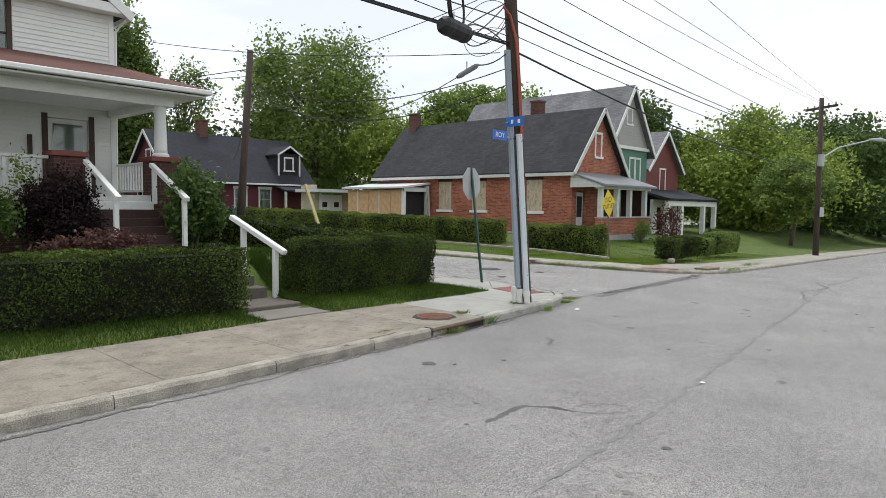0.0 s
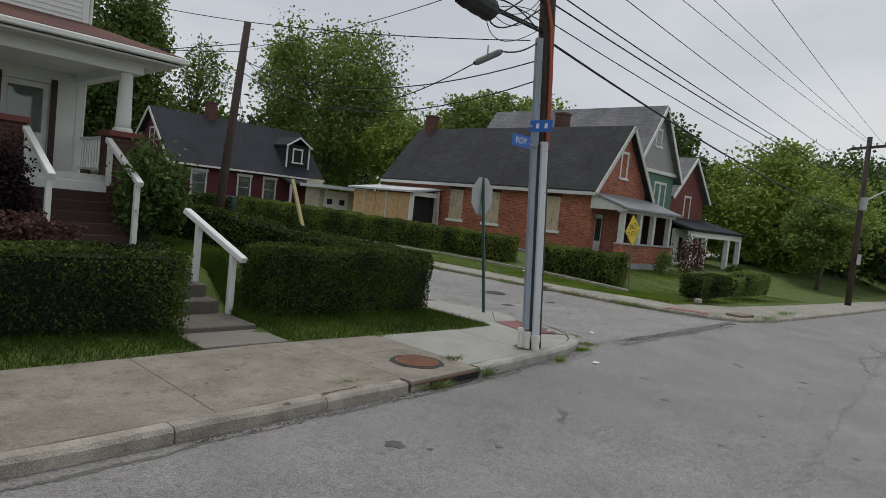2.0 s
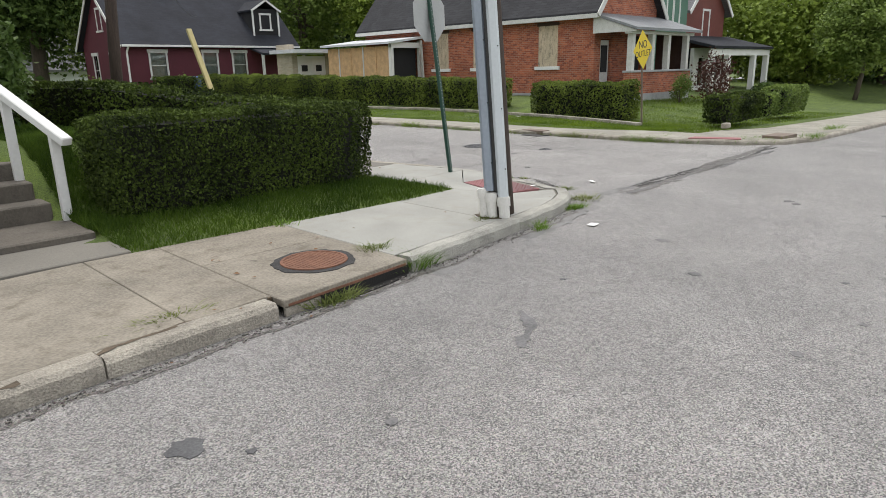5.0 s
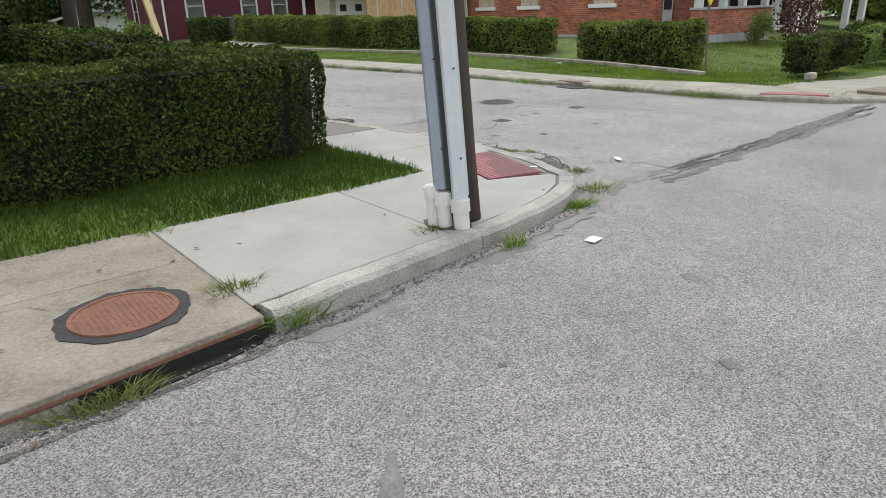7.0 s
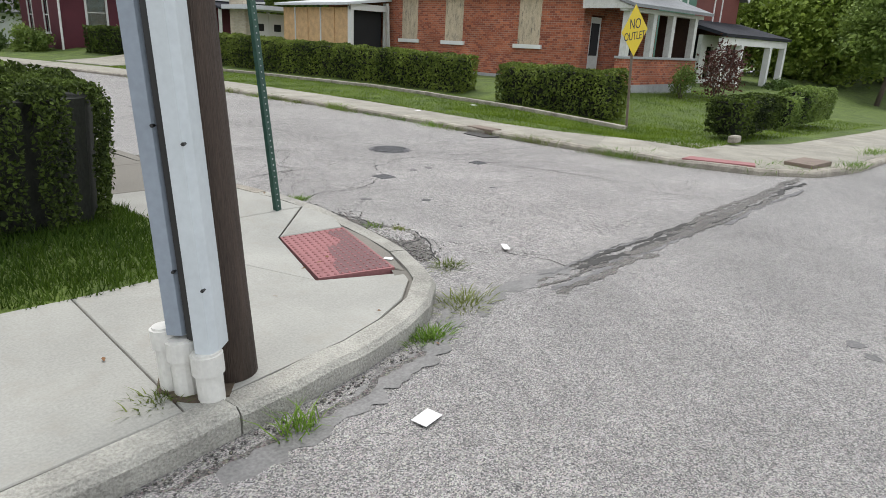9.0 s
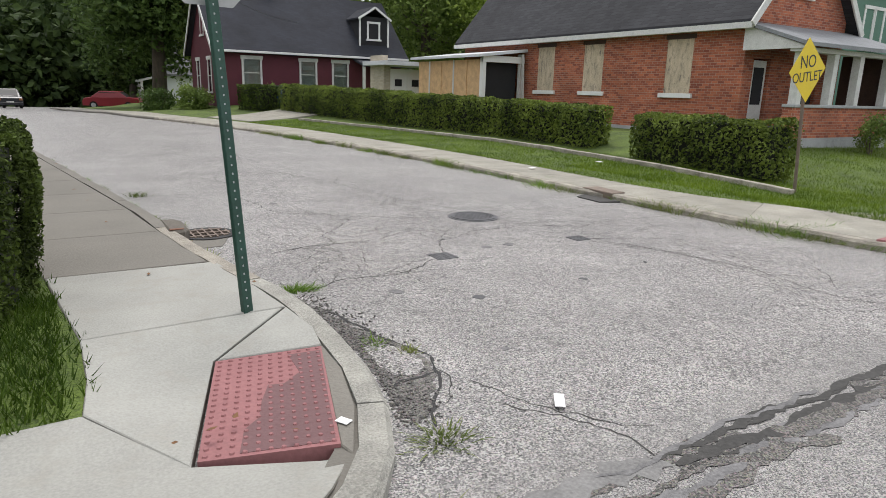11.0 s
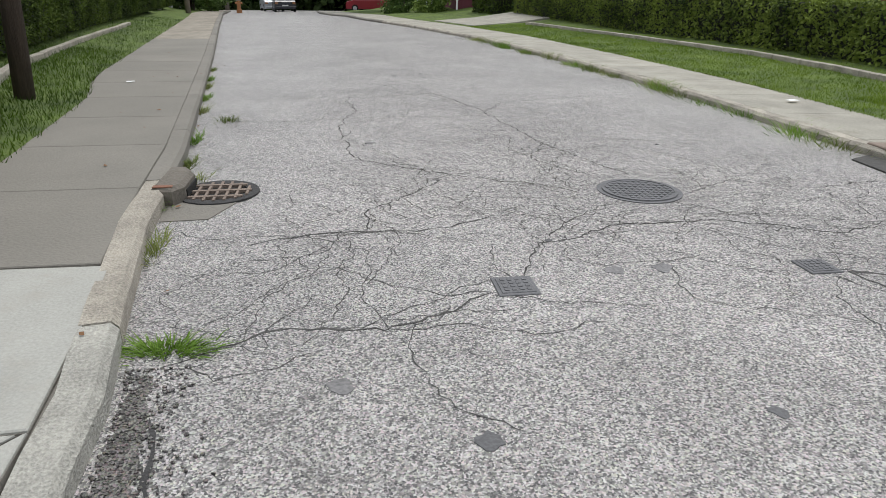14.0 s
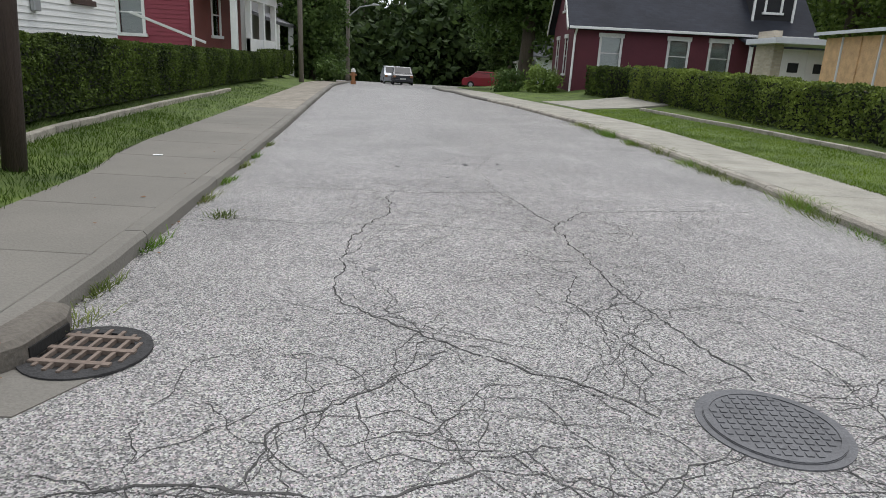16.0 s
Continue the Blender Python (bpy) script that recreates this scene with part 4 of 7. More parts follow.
# ---- hedges ----
def hedge(path, width, z0, z1, leaf, density, label, seed, m_leaf=None, taper=0.84, group="", shag=1.3):
    """A clipped hedge along a path: an added black core that blocks light, and leaves over its sides and top."""
    rng = np.random.default_rng(seed)
    pts = along(path, 0.35)
    mid = pts[len(pts) // 2]
    f0 = z0 if callable(z0) else (lambda x, y: z0)
    f1 = z1 if callable(z1) else (lambda x, y: z1)
    ob = thing("hedge", (mid.x, mid.y, f0(mid.x, mid.y)), label, "hedge", group)
    bm = bmesh.new()
    rows, samples = [], []
    for i, p in enumerate(pts):
        a, b = pts[max(i - 1, 0)], pts[min(i + 1, len(pts) - 1)]
        t = (b - a).normalized()
        n = Vector((-t.y, t.x))
        samples.append((p, t, n))
        zb, zt = f0(p.x, p.y), f1(p.x, p.y)
        if i in (0, len(pts) - 1):
            p = p + t * (0.12 if i == 0 else -0.12)
        rows.append([bm.verts.new((p.x + n.x * s * (width / 2 - 0.16) * k, p.y + n.y * s * (width / 2 - 0.16) * k, z)) for s, z, k in ((-1, zb, taper), (-1, zt - 0.1, 1), (1, zt - 0.1, 1), (1, zb, taper))])
    for r, q in zip(rows, rows[1:]):
        for k in range(4):
            bm.faces.new((r[k], r[(k + 1) % 4], q[(k + 1) % 4], q[k]))
    bm.faces.new(rows[0][::-1])
    bm.faces.new(rows[-1])
    part("shade_core", bm, M_HEDGE_IN, ob)
    length = sum((b - a).length for a, b in zip(pts, pts[1:]))
    hh = max(f1(p.x, p.y) - f0(p.x, p.y) for p in pts)
    n_side, n_top, n_end = int(length * hh * density), int(length * width * density), int(width * hh * density)
    cloud = []

    def put(u, s, h, out):
        k = min(int(u * (len(pts) - 1)), len(pts) - 2)
        fr = u * (len(pts) - 1) - k
        p = pts[k].lerp(pts[k + 1], fr)
        t, n = samples[k][1], samples[k][2]
        zb, zt = f0(p.x, p.y), f1(p.x, p.y)
        wob = shag * 0.05 * noise.noise((p.x * 2.1 + seed, p.y * 2.1, h * 2.5 + s)) + 0.022 * noise.noise((p.x * 7, p.y * 7, h * 7 + s * 3))
        wd = (width / 2 + wob) * (taper + (1 - taper) * min(1, h * 1.4))
        corner = 0.07 * max(0, h - 0.88) / 0.12
        o = p + n * s * (wd - corner) + t * out
        cloud.append((o.x, o.y, zb + (zt - zb) * h + wob * h))

    for _ in range(n_side):
        for s in (-1, 1):
            put(rng.random(), s * (1 - 0.22 * rng.random() ** 2), 0.03 + 0.97 * rng.random() ** 0.9, 0)
    for _ in range(n_top):
        put(rng.random(), rng.uniform(-1, 1), 1 - 0.06 * rng.random() ** 2, 0)
    for _ in range(n_end):
        for u in (0.0, 1.0):
            put(u, rng.uniform(-0.95, 0.95), rng.random(), (0.07 if u else -0.07) * rng.uniform(-1.5, 1))
    v, f = leaf_mesh(np.array(cloud), leaf, rng)
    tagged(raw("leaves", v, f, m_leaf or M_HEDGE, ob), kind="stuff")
    return ob


base_w = lambda x, y: lawn_w(x, y) - 0.03
hedge([(-16, 3.1), (-9, 2.8), (-4.7, 2.58)], 0.95, 0.15, 1.22, 0.027, 2200, "dense dark green clipped hedge beside the front steps", 1)
hedge([(-3.27, 2.95), (-0.3, 3.02), (-0.02, 3.14), (0.1, 3.45), (0.0, 4.5)], 1.02, 0.15, 1.27, 0.024, 3600, "dense dark green clipped hedge turning the street corner", 2)
hedge([(0.0, 4.52), (-0.6, 6.0), (-2.1, 9.6), (-2.8, 12.6), (-3.5, 17.3), (-4.3, 23), (-4.95, 29.5), (-5.3, 33.0)], 0.95, lambda x, y: 0.2 + 0.012 * min(y, 14), lambda x, y: 1.3 + 0.3 * smooth(4.8, 8.5, y) - 0.008 * max(0, y - 12), 0.04, 850, "long clipped green hedge along the side street", 3)
hedge([(-5.7, 34.6), (-6.5, 42)], 0.95, 0.3, 1.6, 0.07, 300, "far clipped hedge beyond the driveway gap", 4)
base_e = lambda x, y: lawn_e(x, y) - 0.03
ROW = "hedges along the side street"
hedge([(12.7, 5.6), (12.9, 9.2)], 0.95, 0.1, lambda x, y: 1.2, 0.05, 700, "shaggy green hedge behind a low stone edging", 5, M_HEDGE_E, group=ROW, shag=2.6)
hedge([(13.1, 10.9), (13.0, 16), (12.2, 24), (11.2, 30.5)], 0.95, 0.22, lambda x, y: 1.28 + 0.02 * max(0, y - 10), 0.055, 480, "long clipped green hedge in front of the brick house", 6, M_HEDGE_E, group=ROW, shag=2.2)
hedge([(10.6, 31.2), (10.1, 33.6)], 1.2, 0.2, 1.6, 0.07, 350, "rounded green hedge end beside the driveway", 7, group=ROW)
hedge([(12.4, 2.85), (15.0, 3.0)], 0.9, 0.1, 0.85, 0.05, 700, "low dark green clipped hedge on the corner lawn", 8)
hedge([(16.6, 3.2), (17.3, 3.2)], 0.7, 0.0, 0.75, 0.05, 700, "small rounded yellow-green shrub", 9, M_LEAF)
hedge([(17.9, 3.3), (20.4, 3.4)], 0.9, 0.0, 0.9, 0.05, 700, "clipped yellow-green hedge on the lawn", 10, M_LEAF)
# low stone edging below the hedges
edge = thing("stone_edging", (12.1, 8, 0.2), "low grey stone edging along the lawn", "edging", kind="structure")
for line, f, off in ((along([(11.5, 4.6), (11.75, 9.5), (11.85, 14), (11.1, 20), (10.1, 25.6)], 0.9), lawn_e, 0.09), (along([(0.25, 4.3), (-1.2, 9.0), (-2.0, 12), (-2.75, 17), (-3.6, 24)], 0.9), lawn_w, 0.1)):
    for a, b in zip(line, line[1:]):
        d = (b - a).normalized() * 0.012
        a, b = a + d, b - d
        part("edging_stone", bar(bmesh.new(), (a.x, a.y, f(a.x, a.y) + off - 0.07), (b.x, b.y, f(b.x, b.y) + off - 0.07), 0.12, 0.16, 0.012), M_KERB, edge)


# ---- house parts ----
def wall(bm, axis, plane, u0, u1, z0, z1, thick, holes=()):
    """An upright wall in one piece, with openings through it. axis: the one it faces; plane: its outer face; thick: signed, inwards."""
    us = sorted({u0, u1, *[v for h in holes for v in h[:2]]})
    zs = sorted({z0, z1, *[v for h in holes for v in h[2:4]]})
    full = {(i, j) for i in range(len(us) - 1) for j in range(len(zs) - 1)
            if not any(h[0] <= us[i] + 1e-6 and h[1] >= us[i + 1] - 1e-6 and h[2] <= zs[j] + 1e-6 and h[3] >= zs[j + 1] - 1e-6 for h in holes)}
    made = {}

    def corner(i, j, k):
        if (i, j, k) not in made:
            d = plane + thick * k
            made[i, j, k] = bm.verts.new((d, us[i], zs[j]) if axis == "x" else (us[i], d, zs[j]))
        return made[i, j, k]

    for i, j in sorted(full):
        for k in (0, 1):
            bm.faces.new([corner(i + a, j + b, k) for a, b in ((0, 0), (1, 0), (1, 1), (0, 1))])
        for (di, dj), ends in (((-1, 0), ((0, 0), (0, 1))), ((1, 0), ((1, 0), (1, 1))), ((0, -1), ((0, 0), (1, 0))), ((0, 1), ((0, 1), (1, 1)))):
            if (i + di, j + dj) not in full:
                (a, b), (c, d) = ends
                bm.faces.new((corner(i + a, j + b, 0), corner(i + c, j + d, 0), corner(i + c, j + d, 1), corner(i + a, j + b, 1)))
    return bm


def face_box(axis, plane, out, u0, u1, z0, z1, bevel=0.0):
    """A box on a wall's face: out gives how far it reaches from the plane, from and to."""
    p, q = sorted((plane + out[0], plane + out[1]))
    return one_box(p, u0, z0, q, u1, z1, bevel) if axis == "x" else one_box(u0, p, z0, u1, q, z1, bevel)


def window(house, axis, plane, o, u0, u1, z0, z1, m_frame, m_behind, sill=True, head=0.0, sash=True, board=None):
    """A sash window in an opening; o: the outward direction, +1 or -1."""
    if board:
        # only a boarded opening is left: plywood, a stone sill and a weathered head
        w = part("window", face_box(axis, plane, (-0.07 * o, -0.02 * o), u0, u1, z0, z1), board, house, "weathered plywood board in a window opening")
        part("sill", face_box(axis, plane, (-0.05 * o, 0.09 * o), u0 - 0.13, u1 + 0.13, z0 - 0.14, z0, 0.006), m_frame, w)
        part("head", face_box(axis, plane, (-0.05 * o, 0.012 * o), u0 - 0.06, u1 + 0.06, z1, z1 + 0.14), M_DARKWOOD, w, "dark weathered lintel")
        return w
    w = part("window", face_box(axis, plane, (-0.02 * o, 0.03 * o), u0 - 0.09, u0 + 0.02, z0, z1), m_frame, house)
    part("jamb", face_box(axis, plane, (-0.02 * o, 0.03 * o), u1 - 0.02, u1 + 0.09, z0, z1), m_frame, w)
    part("lintel", face_box(axis, plane, (-0.02 * o, (0.04 + head * 0.3) * o), u0 - 0.1 - head * 0.5, u1 + 0.1 + head * 0.5, z1, z1 + 0.12 + head), m_frame, w)
    if sill:
        part("sill", face_box(axis, plane, (-0.05 * o, 0.09 * o), u0 - 0.16, u1 + 0.16, z0 - 0.11, z0, 0.006), m_frame, w)
    if sash:
        zm = (z0 + z1) / 2
        part("meeting_rail", face_box(axis, plane, (-0.08 * o, -0.03 * o), u0 + 0.02, u1 - 0.02, zm - 0.025, zm + 0.025), m_frame, w)
        for a, b in ((z0, zm - 0.025), (zm + 0.025, z1)):
            part("pane", face_box(axis, plane, (-0.062 * o, -0.056 * o), u0 + 0.02, u1 - 0.02, a, b), M_GLASS, w)
    else:
        part("pane", face_box(axis, plane, (-0.062 * o, -0.056 * o), u0 + 0.02, u1 - 0.02, z0, z1), M_GLASS, w)
    # M_CURTAIN gives cloth; M_DARKIN paints the unlit room behind as black.
    part("window_backing", face_box(axis, plane, (-0.16 * o, -0.13 * o), u0, u1, z0, z1), m_behind, w)
    return w


def gable_roof(house, ridge, x0, x1, y0, y1, z_eave, z_ridge, over, m, thick=0.14, name="roof"):
    """Two slopes as slabs. ridge: the axis along which the ridge runs."""
    out = []
    for s in (-1, 1):
        bm = bmesh.new()
        if ridge == "y":
            c, half = (x0 + x1) / 2, (x1 - x0) / 2
            k = (z_ridge - z_eave) / half
            e = half + over
            ring = [(c, z_ridge), (c + s * e, z_ridge - k * e)]
            vs = [[bm.verts.new((x, y, z + dz)) for y in (y0 - over, y1 + over)] for dz in (0, thick) for x, z in ring]
        else:
            c, half = (y0 + y1) / 2, (y1 - y0) / 2
            k = (z_ridge - z_eave) / half
            e = half + over
            ring = [(c, z_ridge), (c + s * e, z_ridge - k * e)]
            vs = [[bm.verts.new((x, y, z + dz)) for x in (x0 - over, x1 + over)] for dz in (0, thick) for y, z in ring]
        a, b, c2, d = vs
        for q in ((a[0], a[1], b[1], b[0]), (c2[0], d[0], d[1], c2[1]), (a[0], b[0], d[0], c2[0]), (a[1], c2[1], d[1], b[1]), (b[0], b[1], d[1], d[0]), (a[0], c2[0], c2[1], a[1])):
            bm.faces.new(q)
        out.append(part(name, bm, m, house))
    return out


def gable_wall(house, axis, plane, thick, u0, u1, z0, z1, m, name="gable"):
    bm = bmesh.new()
    tri = [(u0, z0), (u1, z0), ((u0 + u1) / 2, z1)]
    a = [bm.verts.new((plane, u, z) if axis == "x" else (u, plane, z)) for u, z in tri]
    b = [bm.verts.new((plane + thick, u, z) if axis == "x" else (u, plane + thick, z)) for u, z in tri]
    bm.faces.new(a)
    bm.faces.new(b[::-1])
    for i in range(3):
        bm.faces.new((a[i], a[(i + 1) % 3], b[(i + 1) % 3], b[i]))
    return part(name, bm, m, house)


def rake(house, axis, plane, u0, u1, z0, z1, over, m, size=(0.05, 0.2)):
    """White boards up both slopes of a gable."""
    c = (u0 + u1) / 2
    k = (z1 - z0) / (u1 - c)
    for s in (-1, 1):
        e = c + s * (u1 - c + over)
        a, b = (e, z0 - k * over), (c, z1)
        p = [(plane, q[0], q[1] + 0.02) if axis == "x" else (q[0], plane, q[1] + 0.02) for q in (a, b)]
        part("rake_board", bar(bmesh.new(), p[0], p[1], *size), m, house)


def siding(house, axis, plane, o, u0, u1, z0, z1, m, board=0.115, holes=()):
    """Lapped boards, each leaning a little out at its foot."""
    bm = bmesh.new()
    z = z0
    while z < z1 - 0.01:
        h = min(board, z1 - z)
        cuts = sorted((a - 0.1, b + 0.1) for a, b, c, d in holes if c < z + h * 0.7 and d + 0.1 > z + h * 0.3)
        u = u0
        for a, b in cuts + [(u1, u1)]:
            if a > u + 0.02:
                vs = []
                for v in (u, a):
                    for dz, d in ((0, 0.0), (0, 0.026), (h, 0.008), (h, 0.0)):
                        vs.append(bm.verts.new((plane + o * d, v, z + dz) if axis == "x" else (v, plane + o * d, z + dz)))
                for i in range(4):
                    bm.faces.new((vs[i], vs[(i + 1) % 4], vs[4 + (i + 1) % 4], vs[4 + i]))
                bm.faces.new(vs[:4])
                bm.faces.new(vs[4:][::-1])
            u = max(u, b)
        z += h
    return tagged(part("siding", bm, m, house), kind="stuff")


def chimney(house, x, y, z0, z1, s, m):
    c = part("chimney", one_box(x - s, y - s, z0, x + s, y + s, z1), m, house)
    part("chimney_cap", one_box(x - s - 0.05, y - s - 0.05, z1, x + s + 0.05, y + s + 0.05, z1 + 0.12, 0.01), m, c)


# ---- boarded brick house ----
h = thing("brick_house", (20.3, 17, 0.4), "vacant red brick house with boarded windows and dark shingle roof", "house")
X0, X1, Y0, Y1, ZE, ZR = 17.8, 22.75, 10.2, 24.6, 4.02, 7.0
wins = [(11.95, 12.95), (15.7, 16.7), (18.3, 19.3)]
holes = [(a, b, 1.72, 3.35) for a, b in wins]
part("wall", wall(bmesh.new(), "x", X0, Y0, Y1, 0.62, ZE, 0.3, holes), M_BRICK, h)
part("wall", wall(bmesh.new(), "x", X1, Y0, Y1, 0.62, ZE, -0.3), M_BRICK, h)
part("wall", wall(bmesh.new(), "y", Y0, X0 + 0.3, X1 - 0.3, 0.62, ZE, 0.3, [(18.25, 19.05, 0.65, 2.75), (20.6, 21.6, 1.5, 2.9)]), M_BRICK, h)
part("wall", wall(bmesh.new(), "y", Y1, X0 + 0.3, X1 - 0.3, 0.62, ZE, -0.3), M_BRICK, h)
part("foundation", one_box(X0 - 0.03, Y0 - 0.03, 0.0, X1 + 0.03, Y1 + 0.03, 0.62), M_FOUND, h)
gable_wall(h, "y", Y0, 0.3, X0, X1, ZE, ZR, M_BRICK)
gable_wall(h, "y", Y1, -0.3, X0, X1, ZE, ZR, M_BRICK)
gable_roof(h, "y", X0, X1, Y0, Y1, ZE, ZR, 0.35, M_SHINGLE)
rake(h, "y", Y0 - 0.37, X0, X1, ZE, ZR, 0.36, M_WHITE_OLD)
part("fascia", one_box(X0 - 0.42, Y0 - 0.35, ZE - 0.52, X0 - 0.36, Y1 + 0.35, ZE - 0.36), M_WHITE_OLD, h, "peeling white fascia with missing gutter")
part("soffit", one_box(X0 - 0.36, Y0 - 0.33, ZE - 0.5, X0, Y1 + 0.33, ZE - 0.46), M_WHITE_OLD, h)
for a, b in wins:
    window(h, "x", X0, -1, a, b, 1.72, 3.35, M_WHITE, None, board=M_PLY_OLD)
w = window(h, "y", Y0, -1, 20.0, 20.55, 4.6, 5.75, M_WHITE, M_DARKIN)
chimney(h, 20.27, 23.9, 6.3, 7.85, 0.28, M_CHIMNEY)
chimney(h, 21.6, 15.0, 5.2, 8.0, 0.3, M_CHIMNEY)
part("door", one_box(18.3, Y0 + 0.08, 0.65, 19.0, Y0 + 0.12, 2.7), M_WHITE_OLD, h, "half-open white storm door")
part("door_glass", one_box(18.42, Y0 + 0.055, 1.45, 18.88, Y0 + 0.078, 2.5), M_DARKIN, h)
part("porch_window", one_box(20.62, Y0 + 0.1, 1.5, 21.58, Y0 + 0.13, 2.9), M_DARKIN, h)
# its porch
PF = 8.55
part("porch_floor", one_box(X0, PF, 0.0, X1 + 0.2, Y0 - 0.03, 0.6), M_FOUND, h)
part("porch_wall", wall(bmesh.new(), "y", PF, 18.1, X1 + 0.2, 0.6, 1.42, 0.22), M_BRICK, h)
part("porch_pier", one_box(X0 - 0.02, PF - 0.03, 0.6, 18.1, PF + 0.3, 1.42), M_BRICK, h)
part("porch_cap", one_box(X0 - 0.06, PF - 0.06, 1.42, X1 + 0.25, PF + 0.32, 1.5, 0.01), M_FOUND, h)
for x in (17.98, 19.55, 20.9, 22.6):
    part("porch_post", one_box(x - 0.11, PF + 0.02, 1.5, x + 0.11, PF + 0.24, 2.95), M_WHITE_OLD, h)
bm = bmesh.new()
vs = [bm.verts.new(v) for v in ((X0 - 0.25, Y0 - 0.02, 3.72), (X1 + 0.45, Y0 - 0.02, 3.72), (X1 + 0.45, PF - 0.3, 3.08), (X0 - 0.25, PF - 0.3, 3.08), (X0 - 0.25, Y0 - 0.02, 3.62), (X1 + 0.45, Y0 - 0.02, 3.62), (X1 + 0.45, PF - 0.3, 2.98), (X0 - 0.25, PF - 0.3, 2.98))]
for q in ((0, 1, 2, 3), (7, 6, 5, 4), (0, 3, 7, 4), (1, 5, 6, 2), (2, 6, 7, 3), (0, 4, 5, 1)):
    bm.faces.new([vs[i] for i in q])
part("porch_roof", bm, M_ROOFWORN, h)
bm = bmesh.new()
prism_pts = [(PF - 0.25, 2.93), (Y0 - 0.03, 2.93), (Y0 - 0.03, 3.6), (PF - 0.25, 2.97)]
a = [bm.verts.new((X0 - 0.18, y, z)) for y, z in prism_pts]
b = [bm.verts.new((X0 - 0.12, y, z)) for y, z in prism_pts]
bm.faces.new(a)
bm.faces.new(b[::-1])
for i in range(4):
    bm.faces.new((a[i], a[(i + 1) % 4], b[(i + 1) % 4], b[i]))
part("porch_gable", bm, M_WHITE_OLD, h, "peeling white boarded porch end")
# Added end wall; its dark colour stands for the porch's shaded inside.
part("porch_dark_wall", one_box(X1 + 0.08, PF + 0.3, 0.6, X1 + 0.2, Y0 - 0.03, 3.0), M_DARKWOOD, h, "added dark wall standing for the porch's shaded inside")
part("porch_beam", one_box(X0 - 0.12, PF - 0.02, 2.86, X1 + 0.3, PF + 0.26, 2.98), M_WHITE_OLD, h)

# lean-to with plywood, against the brick house
h = thing("lean_to", (16.6, 22.5, 0.3), "open lean-to with plywood front and white tin roof", "shed")
part("plywood_wall", wall(bmesh.new(), "x", 15.75, 20.3, 25.3, 0.2, 2.85, 0.08), M_PLY, h)
for k in range(1, 5):
    part("batten", one_box(15.71, 20.3 + k * 1.0 - 0.03, 0.2, 15.752, 20.3 + k * 1.0 + 0.03, 2.85), M_PLY if k % 2 else M_TINROOF, h)
part("corner_post", one_box(15.7, 20.1, 0.2, 15.86, 20.3, 2.9), M_WHITE, h)
part("wall_post", one_box(17.55, 20.1, 0.2, 17.72, 20.26, 3.1), M_WHITE_OLD, h)
# Added near-black sheet paints the shade inside the lean-to.
part("opening_shade", one_box(15.86, 20.45, 0.2, 17.6, 20.5, 2.75), M_DARKIN, h, "near-black sheet standing for the shade inside the opening")
part("header", one_box(15.7, 20.08, 2.75, 17.75, 20.2, 3.0), M_WHITE, h)
bm = bmesh.new()
vs = [bm.verts.new(v) for v in ((15.4, 19.95, 2.92), (17.78, 19.95, 3.2), (17.78, 25.5, 3.2), (15.4, 25.5, 2.92), (15.4, 19.95, 3.02), (17.78, 19.95, 3.32), (17.78, 25.5, 3.32), (15.4, 25.5, 3.02))]
for q in ((3, 2, 1, 0), (4, 5, 6, 7), (0, 1, 5, 4), (1, 2, 6, 5), (2, 3, 7, 6), (3, 0, 4, 7)):
    bm.faces.new([vs[i] for i in q])
part("roof", bm, M_TINROOF, h)
part("downpipe", bar(bmesh.new(), (17.5, 19.9, 3.1), (17.66, 19.9, 0.3), 0.09, 0.07), M_WHITE_OLD, h)

# garage
h = thing("garage", (17.6, 30, 0.3), "small tan brick garage with white panelled doors", "garage")
part("wall", wall(bmesh.new(), "y", 28.6, 15.6, 15.95, 0.0, 2.75, 0.2), M_BRICK_TAN, h)
part("wall", wall(bmesh.new(), "y", 28.6, 17.9, 20.1, 0.0, 2.75, 0.2), M_BRICK_TAN, h)
part("wall", wall(bmesh.new(), "x", 15.6, 28.8, 30.2, 0.0, 2.75, 0.2), M_BRICK_TAN, h)
part("parapet", one_box(15.6, 28.8, 2.95, 15.9, 30.2, 3.25), M_BRICK_TAN, h)
part("roof", one_box(15.2, 27.7, 2.75, 20.2, 30.3, 2.95), M_TINROOF, h)
for x in (15.95, 16.93):
    d = part("door", one_box(x, 28.65, 0.1, x + 0.96, 28.7, 2.6), M_WHITE, h, "white panelled garage door")
    part("pane", one_box(x + 0.28, 28.63, 1.75, x + 0.68, 28.648, 2.1), M_DARKIN, d)
    for z in (0.5, 0.85, 1.2, 1.55, 2.25):
        part("rib", one_box(x + 0.08, 28.632, z, x + 0.88, 28.65, z + 0.05), M_WHITE, d)

# ---- dark red house with dormer ----
h = thing("maroon_house", (15, 39.5, 0.1), "dark red one-storey house with blue-black roof and dormer", "house")
X0, X1, Y0, Y1, ZE, ZR = 9.2, 20.4, 35.9, 43.0, 3.62, 6.95
wins = [(10.55, 11.5), (13.85, 14.75), (15.85, 16.75)]
holes = [(a, b, 1.55, 3.0) for a, b in wins]
part("wall", wall(bmesh.new(), "y", Y0, X0, X1, -0.2, ZE, 0.25, holes), M_MAROON, h)
gw = [(37.6, 38.4), (40.6, 41.4)]
part("wall", wall(bmesh.new(), "x", X0, Y0 + 0.25, Y1, -0.2, ZE, 0.25, [(a, b, 1.2, 2.95) for a, b in gw]), M_MAROON, h)
